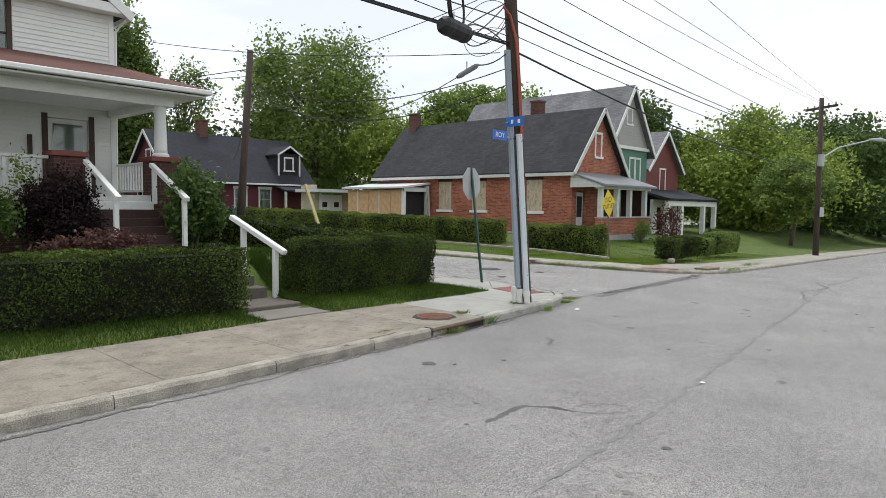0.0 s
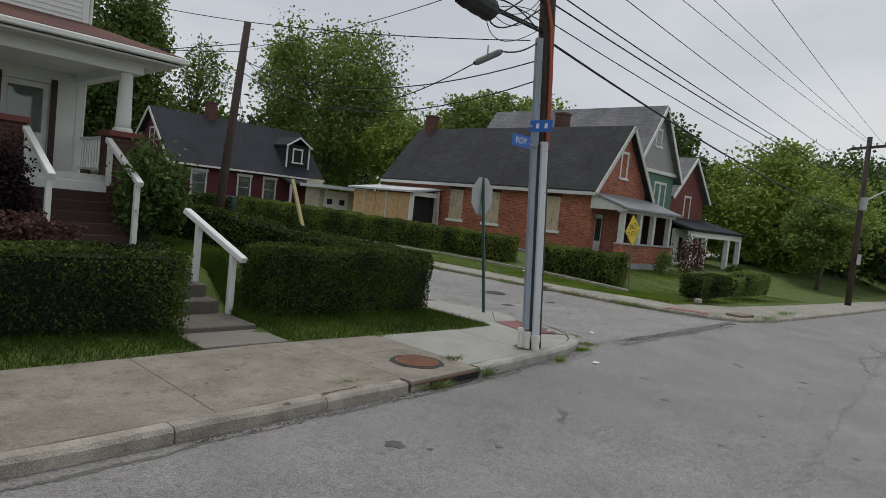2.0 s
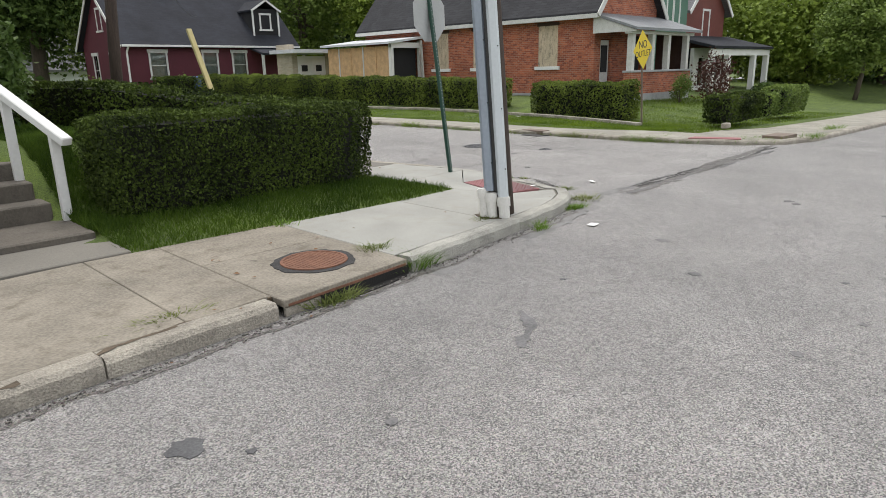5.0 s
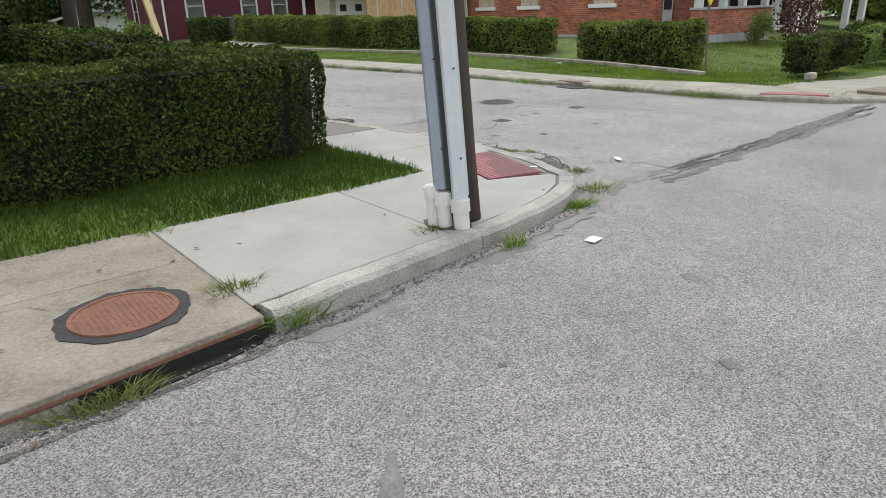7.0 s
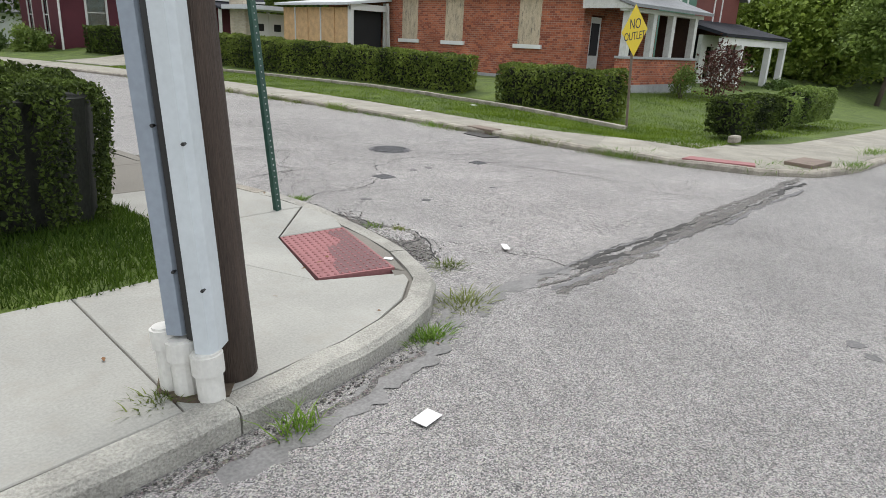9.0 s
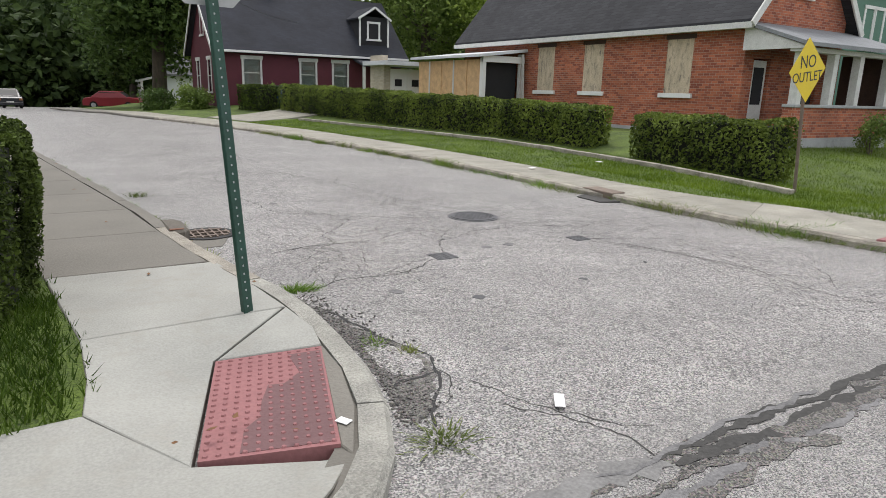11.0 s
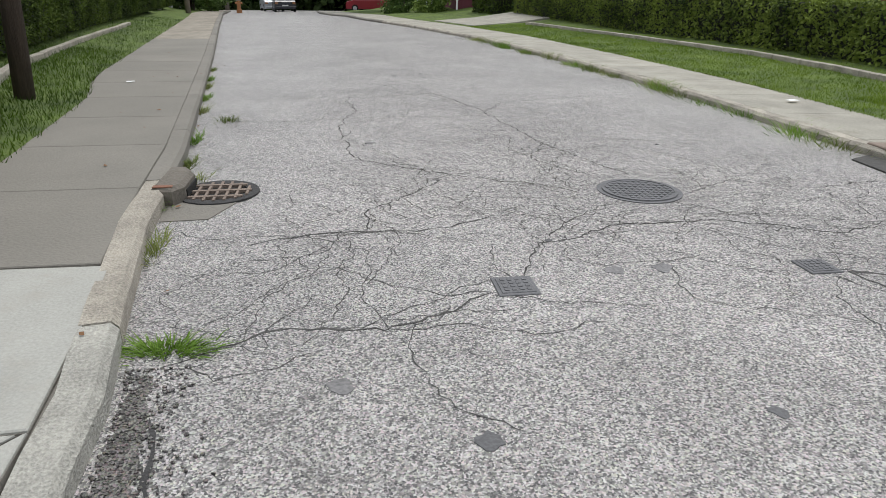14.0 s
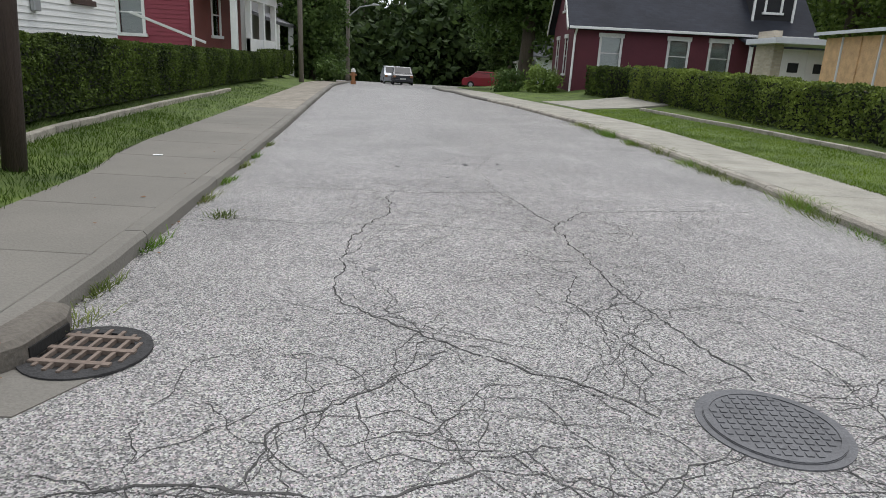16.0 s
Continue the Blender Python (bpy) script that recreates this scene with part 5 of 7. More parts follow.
part("wall", wall(bmesh.new(), "x", X1, Y0 + 0.25, Y1, -0.2, ZE, -0.25), M_MAROON, h)
gable_wall(h, "x", X0, 0.25, Y0, Y1, ZE, ZR, M_MAROON)
gable_wall(h, "x", X1, -0.25, Y0, Y1, ZE, ZR, M_MAROON)
gable_roof(h, "x", X0, X1, Y0, Y1, ZE, ZR, 0.35, M_SHINGLE_BL)
rake(h, "x", X0 - 0.38, Y0, Y1, ZE, ZR, 0.36, M_WHITE_OLD)
for a, b in wins:
    window(h, "y", Y0, -1, a, b, 1.55, 3.0, M_WHITE_OLD, M_CURTAIN, head=0.08)
for a, b in gw:
    window(h, "x", X0, -1, a, b, 1.2, 2.95, M_WHITE_OLD, M_CURTAIN, head=0.08)
window(h, "x", X0, -1, 39.1, 39.8, 4.4, 5.6, M_WHITE_OLD, M_CURTAIN)
part("gutter", one_box(X0 - 0.3, Y0 - 0.46, ZE - 0.3, X1 + 0.3, Y0 - 0.36, ZE - 0.18, 0.01), M_WHITE, h)
part("downspout", tube(bmesh.new(), [(X0 + 0.06, Y0 - 0.42, ZE - 0.25), (X0 + 0.04, Y0 - 0.08, ZE - 0.6), (X0 + 0.02, Y0 - 0.06, 0.2), (X0 - 0.05, Y0 - 0.25, 0.05)], 0.055, 6), M_WHITE, h)
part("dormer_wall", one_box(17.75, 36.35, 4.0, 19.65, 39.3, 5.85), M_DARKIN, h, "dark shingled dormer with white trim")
window(h, "y", 36.35, -1, 18.35, 19.05, 4.55, 5.45, M_WHITE, M_CURTAIN)
gable_roof(h, "y", 17.75, 19.65, 36.3, 39.2, 5.75, 6.35, 0.16, M_SHINGLE_BL, 0.1, "dormer_roof")
for x in (17.72, 19.62):
    part("dormer_trim", one_box(x, 36.27, 4.0, x + 0.1, 36.345, 5.8), M_WHITE, h)
rake(h, "y", 36.12, 17.75, 19.65, 5.75, 6.35, 0.16, M_WHITE, (0.05, 0.12))
part("porch_roof", bar(bmesh.new(), (18.8, 34.3, 2.9), (18.8, 35.9, 3.3), 3.4, 0.12), M_SHINGLE_BL, h)
for x in (17.2, 20.3):
    part("porch_post", one_box(x - 0.07, 34.4, 0, x + 0.07, 34.54, 2.9), M_WHITE_OLD, h)
chimney(h, 13.2, 39.5, 6.4, 8.0, 0.32, M_CHIMNEY)

# ---- houses beyond the brick house ----
h = thing("green_house", (28, 16, 0), "tall green and grey sided house with steep gable", "house")
X0, X1, Y0, Y1, ZE, ZR = 24.4, 29.6, 12.0, 24, 5.7, 9.3
part("wall", wall(bmesh.new(), "y", Y0, X0, X1, -0.3, ZE, 0.25), M_GREEN, h)
part("wall", wall(bmesh.new(), "x", X0, Y0 + 0.25, Y1, -0.3, ZE, 0.25), M_GREEN, h)
part("wall", wall(bmesh.new(), "x", X1, Y0 + 0.25, Y1, -0.3, ZE, -0.25), M_GREEN, h)
gable_wall(h, "y", Y0 - 0.05, 0.3, X0, X1, ZE, ZR, M_SIDING_G)
gable_wall(h, "y", Y1, -0.3, X0, X1, ZE, ZR, M_SIDING_G)
siding(h, "y", Y0 - 0.06, -1, X0 + 1.3, X1 - 1.3, ZE + 0.1, ZE + 1.7, M_SIDING_G, 0.2)
gable_roof(h, "y", X0, X1, Y0, Y1, ZE, ZR, 0.4, M_SHINGLE_GY)
rake(h, "y", Y0 - 0.43, X0, X1, ZE, ZR, 0.4, M_WHITE)
part("belt_trim", one_box(X0 - 0.1, Y0 - 0.15, ZE - 0.15, X1 + 0.1, Y0 - 0.02, ZE + 0.05), M_WHITE, h)
for a, b in ((27.3, 27.9), (28.05, 28.65)):
    window(h, "y", Y0, -1, a, b, 3.6, 5.0, M_WHITE, M_DARKIN)
window(h, "y", Y0 - 0.05, -1, 26.7, 27.3, 7.1, 8.0, M_WHITE, M_DARKIN)

h = thing("red_house", (33, 16, 0), "red two-storey house with pale porch columns", "house")
X0, X1, Y0, Y1, ZE, ZR = 30.6, 35.6, 12.5, 22, 4.7, 7.1
part("wall", wall(bmesh.new(), "y", Y0, X0, X1, -0.6, ZE, 0.25), M_REDBROWN, h)
part("wall", wall(bmesh.new(), "x", X0, Y0 + 0.25, Y1, -0.6, ZE, 0.25), M_REDBROWN, h)
part("wall", wall(bmesh.new(), "x", X1, Y0 + 0.25, Y1, -0.6, ZE, -0.25), M_REDBROWN, h)
gable_wall(h, "y", Y0, 0.25, X0, X1, ZE, ZR, M_REDBROWN)
gable_wall(h, "y", Y1, -0.25, X0, X1, ZE, ZR, M_REDBROWN)
gable_roof(h, "y", X0, X1, Y0, Y1, ZE, ZR, 0.35, M_SHINGLE_GY)
rake(h, "y", Y0 - 0.38, X0, X1, ZE, ZR, 0.35, M_WHITE)
window(h, "y", Y0, -1, 32.7, 33.5, 3.2, 4.6, M_WHITE, M_CURTAIN)
part("porch_front", wall(bmesh.new(), "y", 11.0, 28.6, 32.2, -0.6, 2.5, 0.2, [(29.2, 29.9, 0.6, 2.0), (30.9, 31.6, 0.6, 2.0)]), M_WHITE_OLD, h)
for a in (29.2, 30.9):
    part("pane", one_box(a, 11.06, 0.6, a + 0.7, 11.08, 2.0), M_GLASS, h)
    # Near-black sheet paints the unlit room behind the pane.
    part("room_dark", one_box(a, 11.15, 0.6, a + 0.7, 11.17, 2.0), M_DARKIN, h)
# Near-black panel before the red wall paints the porch's shade.
part("porch_shade", one_box(28.7, 12.2, -0.6, 36.2, 12.48, 2.5), M_DARKIN, h)
part("porch_roof", bar(bmesh.new(), (32.4, 9.8, 2.5), (32.4, 12.6, 3.2), 8.2, 0.14), M_SHINGLE_BL, h)
part("porch_beam", one_box(28.4, 9.95, 2.1, 36.4, 10.15, 2.42), M_WHITE, h)
for x in (28.6, 30.6, 34.2, 36.2):
    part("porch_post", one_box(x - 0.14, 9.92, -0.6, x + 0.14, 10.2, 2.1), M_WHITE, h)
for k in range(16):
    part("baluster", one_box(34.35 + k * 0.115, 10.03, -0.4, 34.39 + k * 0.115, 10.07, 0.35), M_BLACK, h)
part("bottom_rail", one_box(34.3, 10.02, -0.44, 36.1, 10.08, -0.4), M_BLACK, h)
part("top_rail", one_box(34.3, 10.02, 0.35, 36.1, 10.08, 0.39), M_BLACK, h)


# ---- white house with the red-brown porch roof ----
near_house = h = thing("porch_house", (-6, 12, 0.9), "cream sided two-storey house with white columned front porch", "house")
X0, X1, Y0, Y1 = -13.5, -3.05, 12.2, 19.75
up_win = [(-6.6, -5.55, 5.3, 7.0)]
low = [(-4.72, -3.72, 2.12, 4.15), (-7.2, -6.0, 2.75, 4.2)]
part("wall", wall(bmesh.new(), "y", Y0, X0, X1, 0.9, 7.35, 0.2, up_win + low), M_SIDING, h)
side_win = [(14.5, 15.14, 2.3, 3.9), (15.22, 15.86, 2.3, 3.9), (18.09, 18.65, 2.35, 3.7)]
part("wall", wall(bmesh.new(), "x", X1, Y0 + 0.2, Y1, 0.9, 7.35, -0.2, side_win), M_SIDING, h)
part("wall", wall(bmesh.new(), "y", Y1, X0, X1 - 0.2, 0.9, 7.35, -0.2), M_SIDING, h)
for w in side_win:
    window(h, "x", X1, 1, *w, M_DARKWOOD, M_CURTAIN)
part("back_hood", bar(bmesh.new(), (X1 + 0.1, Y1 + 0.1, 4.05), (X1 + 0.1, Y1 + 0.9, 3.75), 0.8, 0.1), M_WHITE, h)
part("meter_box", one_box(X1 + 0.03, 16.55, 2.0, X1 + 0.12, 16.75, 2.25, 0.01), M_STEEL, h)
siding(h, "y", Y0, -1, X0, X1 - 0.1, 2.1, 7.3, M_SIDING, 0.125, up_win + low)
siding(h, "x", X1, 1, Y0 + 0.1, Y1, 1.2, 7.3, M_SIDING, 0.125, side_win)
part("corner_board", one_box(X1 - 0.1, Y0 - 0.035, 2.0, X1 + 0.035, Y0 + 0.1, 7.35), M_WHITE, h)
gable_wall(h, "y", Y0 - 0.12, 0.3, X0, X1, 7.35, 11.4, M_SHINGLE_RD)
gable_roof(h, "y", X0, X1, Y0, Y1, 7.35, 11.4, 0.4, M_SHINGLE)
rake(h, "y", Y0 - 0.43, X0, X1, 7.35, 11.4, 0.4, M_WHITE, (0.06, 0.24))
part("belt_cornice", one_box(X0, Y0 - 0.42, 7.1, X1 + 0.35, Y0 - 0.04, 7.36, 0.02), M_WHITE, h)
part("side_gutter", one_box(X1 + 0.3, Y0 - 0.4, 7.0, X1 + 0.42, Y1, 7.12, 0.01), M_WHITE, h)
part("downspout", tube(bmesh.new(), [(X1 + 0.33, Y0 - 0.2, 7.05), (X1 + 0.12, Y0 + 0.1, 6.7), (X1 + 0.09, Y0 + 0.14, 2.0)], 0.045, 6), M_WHITE, h)
window(h, "y", Y0, -1, *up_win[0][:2], 5.3, 7.0, M_DARKWOOD, M_CURTAIN)
window(h, "y", Y0, -1, *low[1][:2], 2.75, 4.2, M_DARKWOOD, M_CURTAIN)
d = part("front_door", one_box(-4.7, Y0 + 0.06, 2.12, -3.74, Y0 + 0.12, 4.13), M_WHITE, h, "white storm door with a large pane")
part("pane", one_box(-4.58, Y0 + 0.03, 2.95, -3.86, Y0 + 0.05, 4.0), M_GLASS, d)
part("door_leaf", one_box(-4.58, Y0 + 0.052, 2.95, -3.86, Y0 + 0.058, 4.0), M_CURTAIN, d)
for a in (-4.86, -3.72):
    part("door_casing", one_box(a, Y0 - 0.05, 2.1, a + 0.14, Y0 - 0.027, 4.25), M_DARKWOOD, h)
part("mailbox", one_box(-5.2, Y0 - 0.11, 3.1, -5.1, Y0 - 0.03, 3.65, 0.01), M_DARKWOOD, h)
part("porch_floor", one_box(X0, 8.75, 1.95, -2.95, Y0 - 0.03, 2.1), M_WHITE_OLD, h)
part("porch_base", wall(bmesh.new(), "y", 8.85, X0, -3.0, 0.6, 1.95, 0.2), M_BRICK_DK, h)
part("porch_base_side", wall(bmesh.new(), "x", -3.0, 9.05, Y0 - 0.03, 0.6, 1.95, -0.2), M_BRICK_DK, h)
part("porch_ceiling", one_box(X0, 8.75, 4.46, -2.7, Y0 - 0.04, 4.52), M_WHITE, h)
part("porch_beam", one_box(X0, 8.72, 4.28, -2.9, 9.02, 4.46), M_WHITE, h)
part("porch_side_beam", one_box(-3.2, 9.02, 4.28, -2.9, Y0 - 0.04, 4.46), M_WHITE, h)
# porch roof: front slope and hipped end
bm = bmesh.new()
r = [(X0, 8.1, 4.72), (-2.3, 8.1, 4.72), (-3.05, 12.15, 5.75), (X0, 12.15, 5.75), (-2.3, 12.6, 4.72), (-3.05, 12.6, 5.75)]
vs = [bm.verts.new(v) for v in r] + [bm.verts.new((x, y, z - 0.1)) for x, y, z in r]
for q in ((0, 1, 2, 3), (1, 4, 5, 2), (9, 8, 7, 6), (8, 11, 10, 7), (0, 6, 7, 1), (1, 7, 10, 4), (3, 2, 8, 9), (0, 3, 9, 6)):
    bm.faces.new([vs[i] for i in q])
part("porch_roof", bm, M_SHINGLE_RD, h)
part("porch_gutter", one_box(X0, 8.02, 4.58, -2.24, 8.16, 4.7, 0.02), M_WHITE, h)
part("porch_side_gutter", one_box(-2.36, 8.16, 4.58, -2.24, 12.5, 4.7, 0.02), M_WHITE, h)
part("porch_soffit", one_box(X0, 8.16, 4.52, -2.36, 12.1, 4.56), M_WHITE, h)
for x in (-3.17, -5.3, -9.0):
    part("porch_pier", one_box(x - 0.32, 8.6, 0.7, x + 0.32, 9.2, 2.92, 0.01), M_BRICK_DK, h)
    part("pier_cap", one_box(x - 0.37, 8.55, 2.92, x + 0.37, 9.25, 3.04, 0.015), M_REDBROWN, h)
for x in (-3.17, -9.0):
    part("column_base", tube(bmesh.new(), [(x, 8.9, 3.04), (x, 8.9, 3.1), (x, 8.9, 3.14)], [0.2, 0.2, 0.165], 20), M_WHITE, h)
    part("column", tube(bmesh.new(), [(x, 8.9, 3.12 + k * 0.13) for k in range(10)] + [(x, 8.9, 4.3)], [0.158 - 0.0035 * k for k in range(11)], 20), M_WHITE, h, flat=False)
for k in range(15):
    part("baluster", one_box(-3.02, 9.35 + k * 0.185, 2.26, -2.98, 9.42 + k * 0.185, 2.92), M_WHITE, h)
part("bottom_rail", one_box(-3.03, 9.2, 2.2, -2.97, 12.15, 2.26), M_WHITE, h)
part("side_rail", one_box(-3.04, 9.2, 2.92, -2.96, 12.15, 2.99, 0.01), M_WHITE, h)
for k in range(22):
    part("baluster", one_box(-8.6 + k * 0.13, 8.86, 2.26, -8.53 + k * 0.13, 8.9, 2.86), M_WHITE_OLD, h)
part("bottom_rail", one_box(-8.68, 8.85, 2.2, -5.65, 8.91, 2.26), M_WHITE_OLD, h)
part("front_rail", one_box(-8.68, 8.83, 2.86, -5.65, 8.93, 2.93, 0.01), M_WHITE_OLD, h)
# porch stairs
near_steps = st = thing("porch_steps", (-4.2, 7.8, 0.9), "dark red painted wooden porch steps, toned darker for shade, with white handrails", "steps")
for k in range(6):
    z = 1.95 - k * 0.19
    part("step", one_box(-4.95, 8.45 - k * 0.28, z - 0.2, -3.55, 8.75 - k * 0.28, z, 0.01), M_STEPRED if k else M_WHITE, st)
for x in (-5.0, -3.55):
    part("handrail", bar(bmesh.new(), (x, 8.55, 2.83), (x, 6.7, 2.0), 0.12, 0.1, 0.01), M_WHITE, st)
    for y, z in ((8.4, 2.7), (6.85, 2.0)):
        part("post", one_box(x - 0.045, y - 0.045, z - (1.2 if y < 7 else 0.8), x + 0.045, y + 0.045, z), M_WHITE, st)


def shrub(name, c, r, leaf, count, m, label, seed, category="bush", stems=True):
    """A loose bush: stems, and leaves in clumps."""
    rng = np.random.default_rng(seed)
    ob = thing(name, c, label, category)
    if stems:
        bm = bmesh.new()
        for k in range(7):
            a = rng.uniform(0, 6.28)
            tip = (c[0] + r[0] * 0.6 * math.cos(a), c[1] + r[1] * 0.6 * math.sin(a), c[2] + r[2] * 1.3)
            tube(bm, [(c[0] + 0.05 * math.cos(a), c[1] + 0.05 * math.sin(a), c[2] - 0.1), tip], [0.018, 0.006], 5)
        part("stem", bm, M_BARK, ob)
    d = rng.normal(size=(60, 3))
    d /= np.linalg.norm(d, axis=1, keepdims=True)
    cl = d * rng.uniform(0.45, 0.95, (60, 1)) * np.array(r) + np.array(c) + (0, 0, r[2])
    pts = cl[rng.integers(0, 60, count)] + rng.normal(size=(count, 3)) * np.array(r) * 0.17
    pts[:, 2] = np.maximum(pts[:, 2], c[2])
    v, f = leaf_mesh(pts, leaf, rng)
    tagged(raw("leaves", v, f, m, ob), kind="stuff")
    return ob


yard = [near_house, near_steps]
yard.append(shrub("bush", (-5.75, 7.6, 0.95), (0.8, 0.6, 0.8), 0.045, 11000, M_BARBERRY, "dense dark purple barberry bush beside the porch steps", 21))
yard.append(shrub("bush", (-3.1, 7.4, 0.9), (0.75, 0.7, 0.95), 0.07, 6000, M_LEAF_DARK, "leafy dark green bush at the porch corner", 22))
yard.append(shrub("bush", (-7.6, 7.4, 0.95), (0.9, 0.6, 0.7), 0.06, 5000, M_LEAF_DARK, "dark green bush under the porch railing", 23))
yard.append(shrub("flower_bed", (-5.7, 5.6, 0.95), (0.95, 0.45, 0.22), 0.05, 2400, M_FLOWER, "bed of faded dusty pink flowers before the porch", 24, "flowers", False))
yard.append(shrub("rose_bush", (-6.3, 8.3, 0.9), (0.5, 0.35, 1.0), 0.05, 900, M_LEAF, "sparse climbing rose in front of the railing", 25))

# the house stands a tenth smaller and nearer than laid out above
HUB, SIZE = Vector((-10.1, -7.15, 1.95)), 0.91
for ob in yard:
    ob.location, ob.scale = HUB + (ob.location - HUB) * SIZE, (SIZE, SIZE, SIZE)

# ---- garden steps with handrail ----
st = thing("garden_steps", (-4.15, 2.9, 0.13), "worn dark concrete garden steps up the lawn bank", "steps")
part("front_slab", one_box(-4.75, 1.53, 0.0, -3.55, 2.32, 0.15, 0.01), M_CONC_DARK, st)
part("landing", one_box(-4.75, 2.3, 0.0, -3.6, 3.2, 0.22, 0.015), M_STEP, st)
for k in range(3):
    part("step", one_box(-4.75, 3.2 + 0.34 * k, 0.0, -3.72 - 0.06 * k, 4.3, 0.41 + 0.19 * k, 0.015), M_STEP, st)
part("path", one_box(-4.75, 4.2, 0.6, -3.9, 6.6, 0.87, 0.01), M_CONC, st)
rail = thing("garden_handrail", (-3.85, 2.9, 0.2), "white painted wooden handrail beside the garden steps", "handrail")
part("top_rail", bar(bmesh.new(), (-3.56, 2.86, 1.05), (-3.93, 4.1, 1.68), 0.12, 0.09, 0.012), M_WHITE, rail)
part("post", one_box(-3.66, 3.05, 0.15, -3.57, 3.14, 1.12, 0.008), M_WHITE, rail)
part("post", one_box(-3.88, 3.78, 0.5, -3.79, 3.87, 1.5, 0.008), M_WHITE, rail)

# ---- utility pole with conduits ----
LEAN = (-0.03, 0.06)
on_pole = lambda z, dx=0.0, dy=0.0: (-0.1 + LEAN[0] * z + dx, 0.02 + LEAN[1] * z + dy, z)
pole = thing("utility_pole", (-0.1, 0, 0.13), "leaning weathered wooden utility pole with cable guards", "utility pole")
bm = bmesh.new()
tube(bm, [on_pole(0.0), on_pole(0.6), on_pole(2), on_pole(4), on_pole(6), on_pole(9.6)], [0.14, 0.132, 0.128, 0.124, 0.12, 0.1], 20)
part("shaft", bm, M_POLE, pole, flat=False)


def guard(name, z0, z1, dx, dy, w, d, m, label):
    """A U-shaped cable guard with flanges and bolts."""
    bm = bmesh.new()
    prof = [(-w / 2, 0), (-w / 2, -d * 0.7), (-w * 0.3, -d), (w * 0.3, -d), (w / 2, -d * 0.7), (w / 2, 0)]
    prof = [(0.67 * u - 0.74 * v0, -0.74 * u - 0.67 * v0) for u, v0 in [(p, -(q + d)) for p, q in prof]]
    rings = [[bm.verts.new((on_pole(z)[0] + dx + u, on_pole(z)[1] + dy + v, z)) for u, v in prof] for z in (z0, z1)]
    for k in range(len(prof)):
        a, b = k, (k + 1) % len(prof)
        bm.faces.new((rings[0][a], rings[0][b], rings[1][b], rings[1][a]))
    bm.faces.new(rings[0][::-1])
    bm.faces.new(rings[1])
    g = part(name, bm, m, pole, label)
    z = z0 + 0.3
    while z < z1:
        o = Vector((on_pole(z)[0] + dx + 0.67 * (w / 2 - 0.02), on_pole(z)[1] + dy - 0.74 * (w / 2 - 0.02), z))
        part("bolt", tube(bmesh.new(), [o + Vector((0.02, 0.02, 0)), o + Vector((-0.006, -0.005, 0))], 0.008, 6), M_BLACK, g)
        z += 0.62


guard("grey_guard", 0.42, 4.82, -0.26, -0.073, 0.115, 0.15, M_CONDUIT, "blue-grey cable guard")
guard("white_guard", 0.36, 3.28, -0.2, -0.207, 0.115, 0.15, M_CONDUIT_W, "white plastic cable guard")
# Black strip paints the shade in the gap between the guards.
part("gap_shade", bar(bmesh.new(), on_pole(0.4, -0.2, -0.115), on_pole(3.24, -0.2, -0.115), 0.03, 0.03), M_BLACK, pole)
for dx, dy, r, zt in ((-0.27, 0.02, 0.05, 0.44), (-0.235, -0.065, 0.055, 0.4), (-0.175, -0.185, 0.06, 0.36)):
    p = part("conduit_stub", tube(bmesh.new(), [on_pole(0.1, dx, dy), on_pole(zt, dx, dy)], r, 16), M_PVC, pole, "white plastic conduit stub")
    part("coupling", tube(bmesh.new(), [on_pole(zt - 0.1, dx, dy), on_pole(zt - 0.01, dx, dy)], r + 0.012, 16), M_PVC, p)
for k, dx in enumerate((-0.02, 0.015)):
    part("riser_cable", tube(bmesh.new(), [on_pole(3.2, -0.05 + dx, -0.15), on_pole(4.3, -0.03 + dx, -0.14), on_pole(5.0, -0.05 + dx, -0.135), on_pole(5.45, -0.16, -0.1), on_pole(5.6, -0.3, -0.05)], 0.022, 8), M_ORANGE, pole, "red-orange cable")
part("pin", tube(bmesh.new(), [on_pole(6.2, -0.3), on_pole(6.2, 0.3)], 0.012, 6), M_STEEL, pole)
part("soil_ring", disc(bmesh.new(), (-0.24, 0.03), 0.19, 0.05, 0.135, 22, 0.04, 3), M_SOIL, pole, "dark soil round the pole's foot")
# street-name blades
bl = thing("street_sign", (-0.8, 0.1, 3.3), "blue street-name sign with white lettering on the pole", "street sign")
sb = part("blade", one_box(-1.12, 0.05, 3.13, -0.7, 0.06, 3.3, 0.002), M_BLUE, bl)
sb2 = part("cross_blade", one_box(-0.69, -0.3, 3.38, -0.68, 0.1, 3.55, 0.002), M_BLUE, bl)
for z in (3.2, 3.46):
    part("bracket", bar(bmesh.new(), (-0.72, 0.055, z), on_pole(z, -0.02), 0.03, 0.02), M_STEEL, bl)
bm = bmesh.new()
for k in range(2):
    box(bm, -0.697, -0.22 + k * 0.15, 3.43, -0.6915, -0.17 + k * 0.15, 3.5)
part("lettering_bar", bm, M_WHITE, sb2)


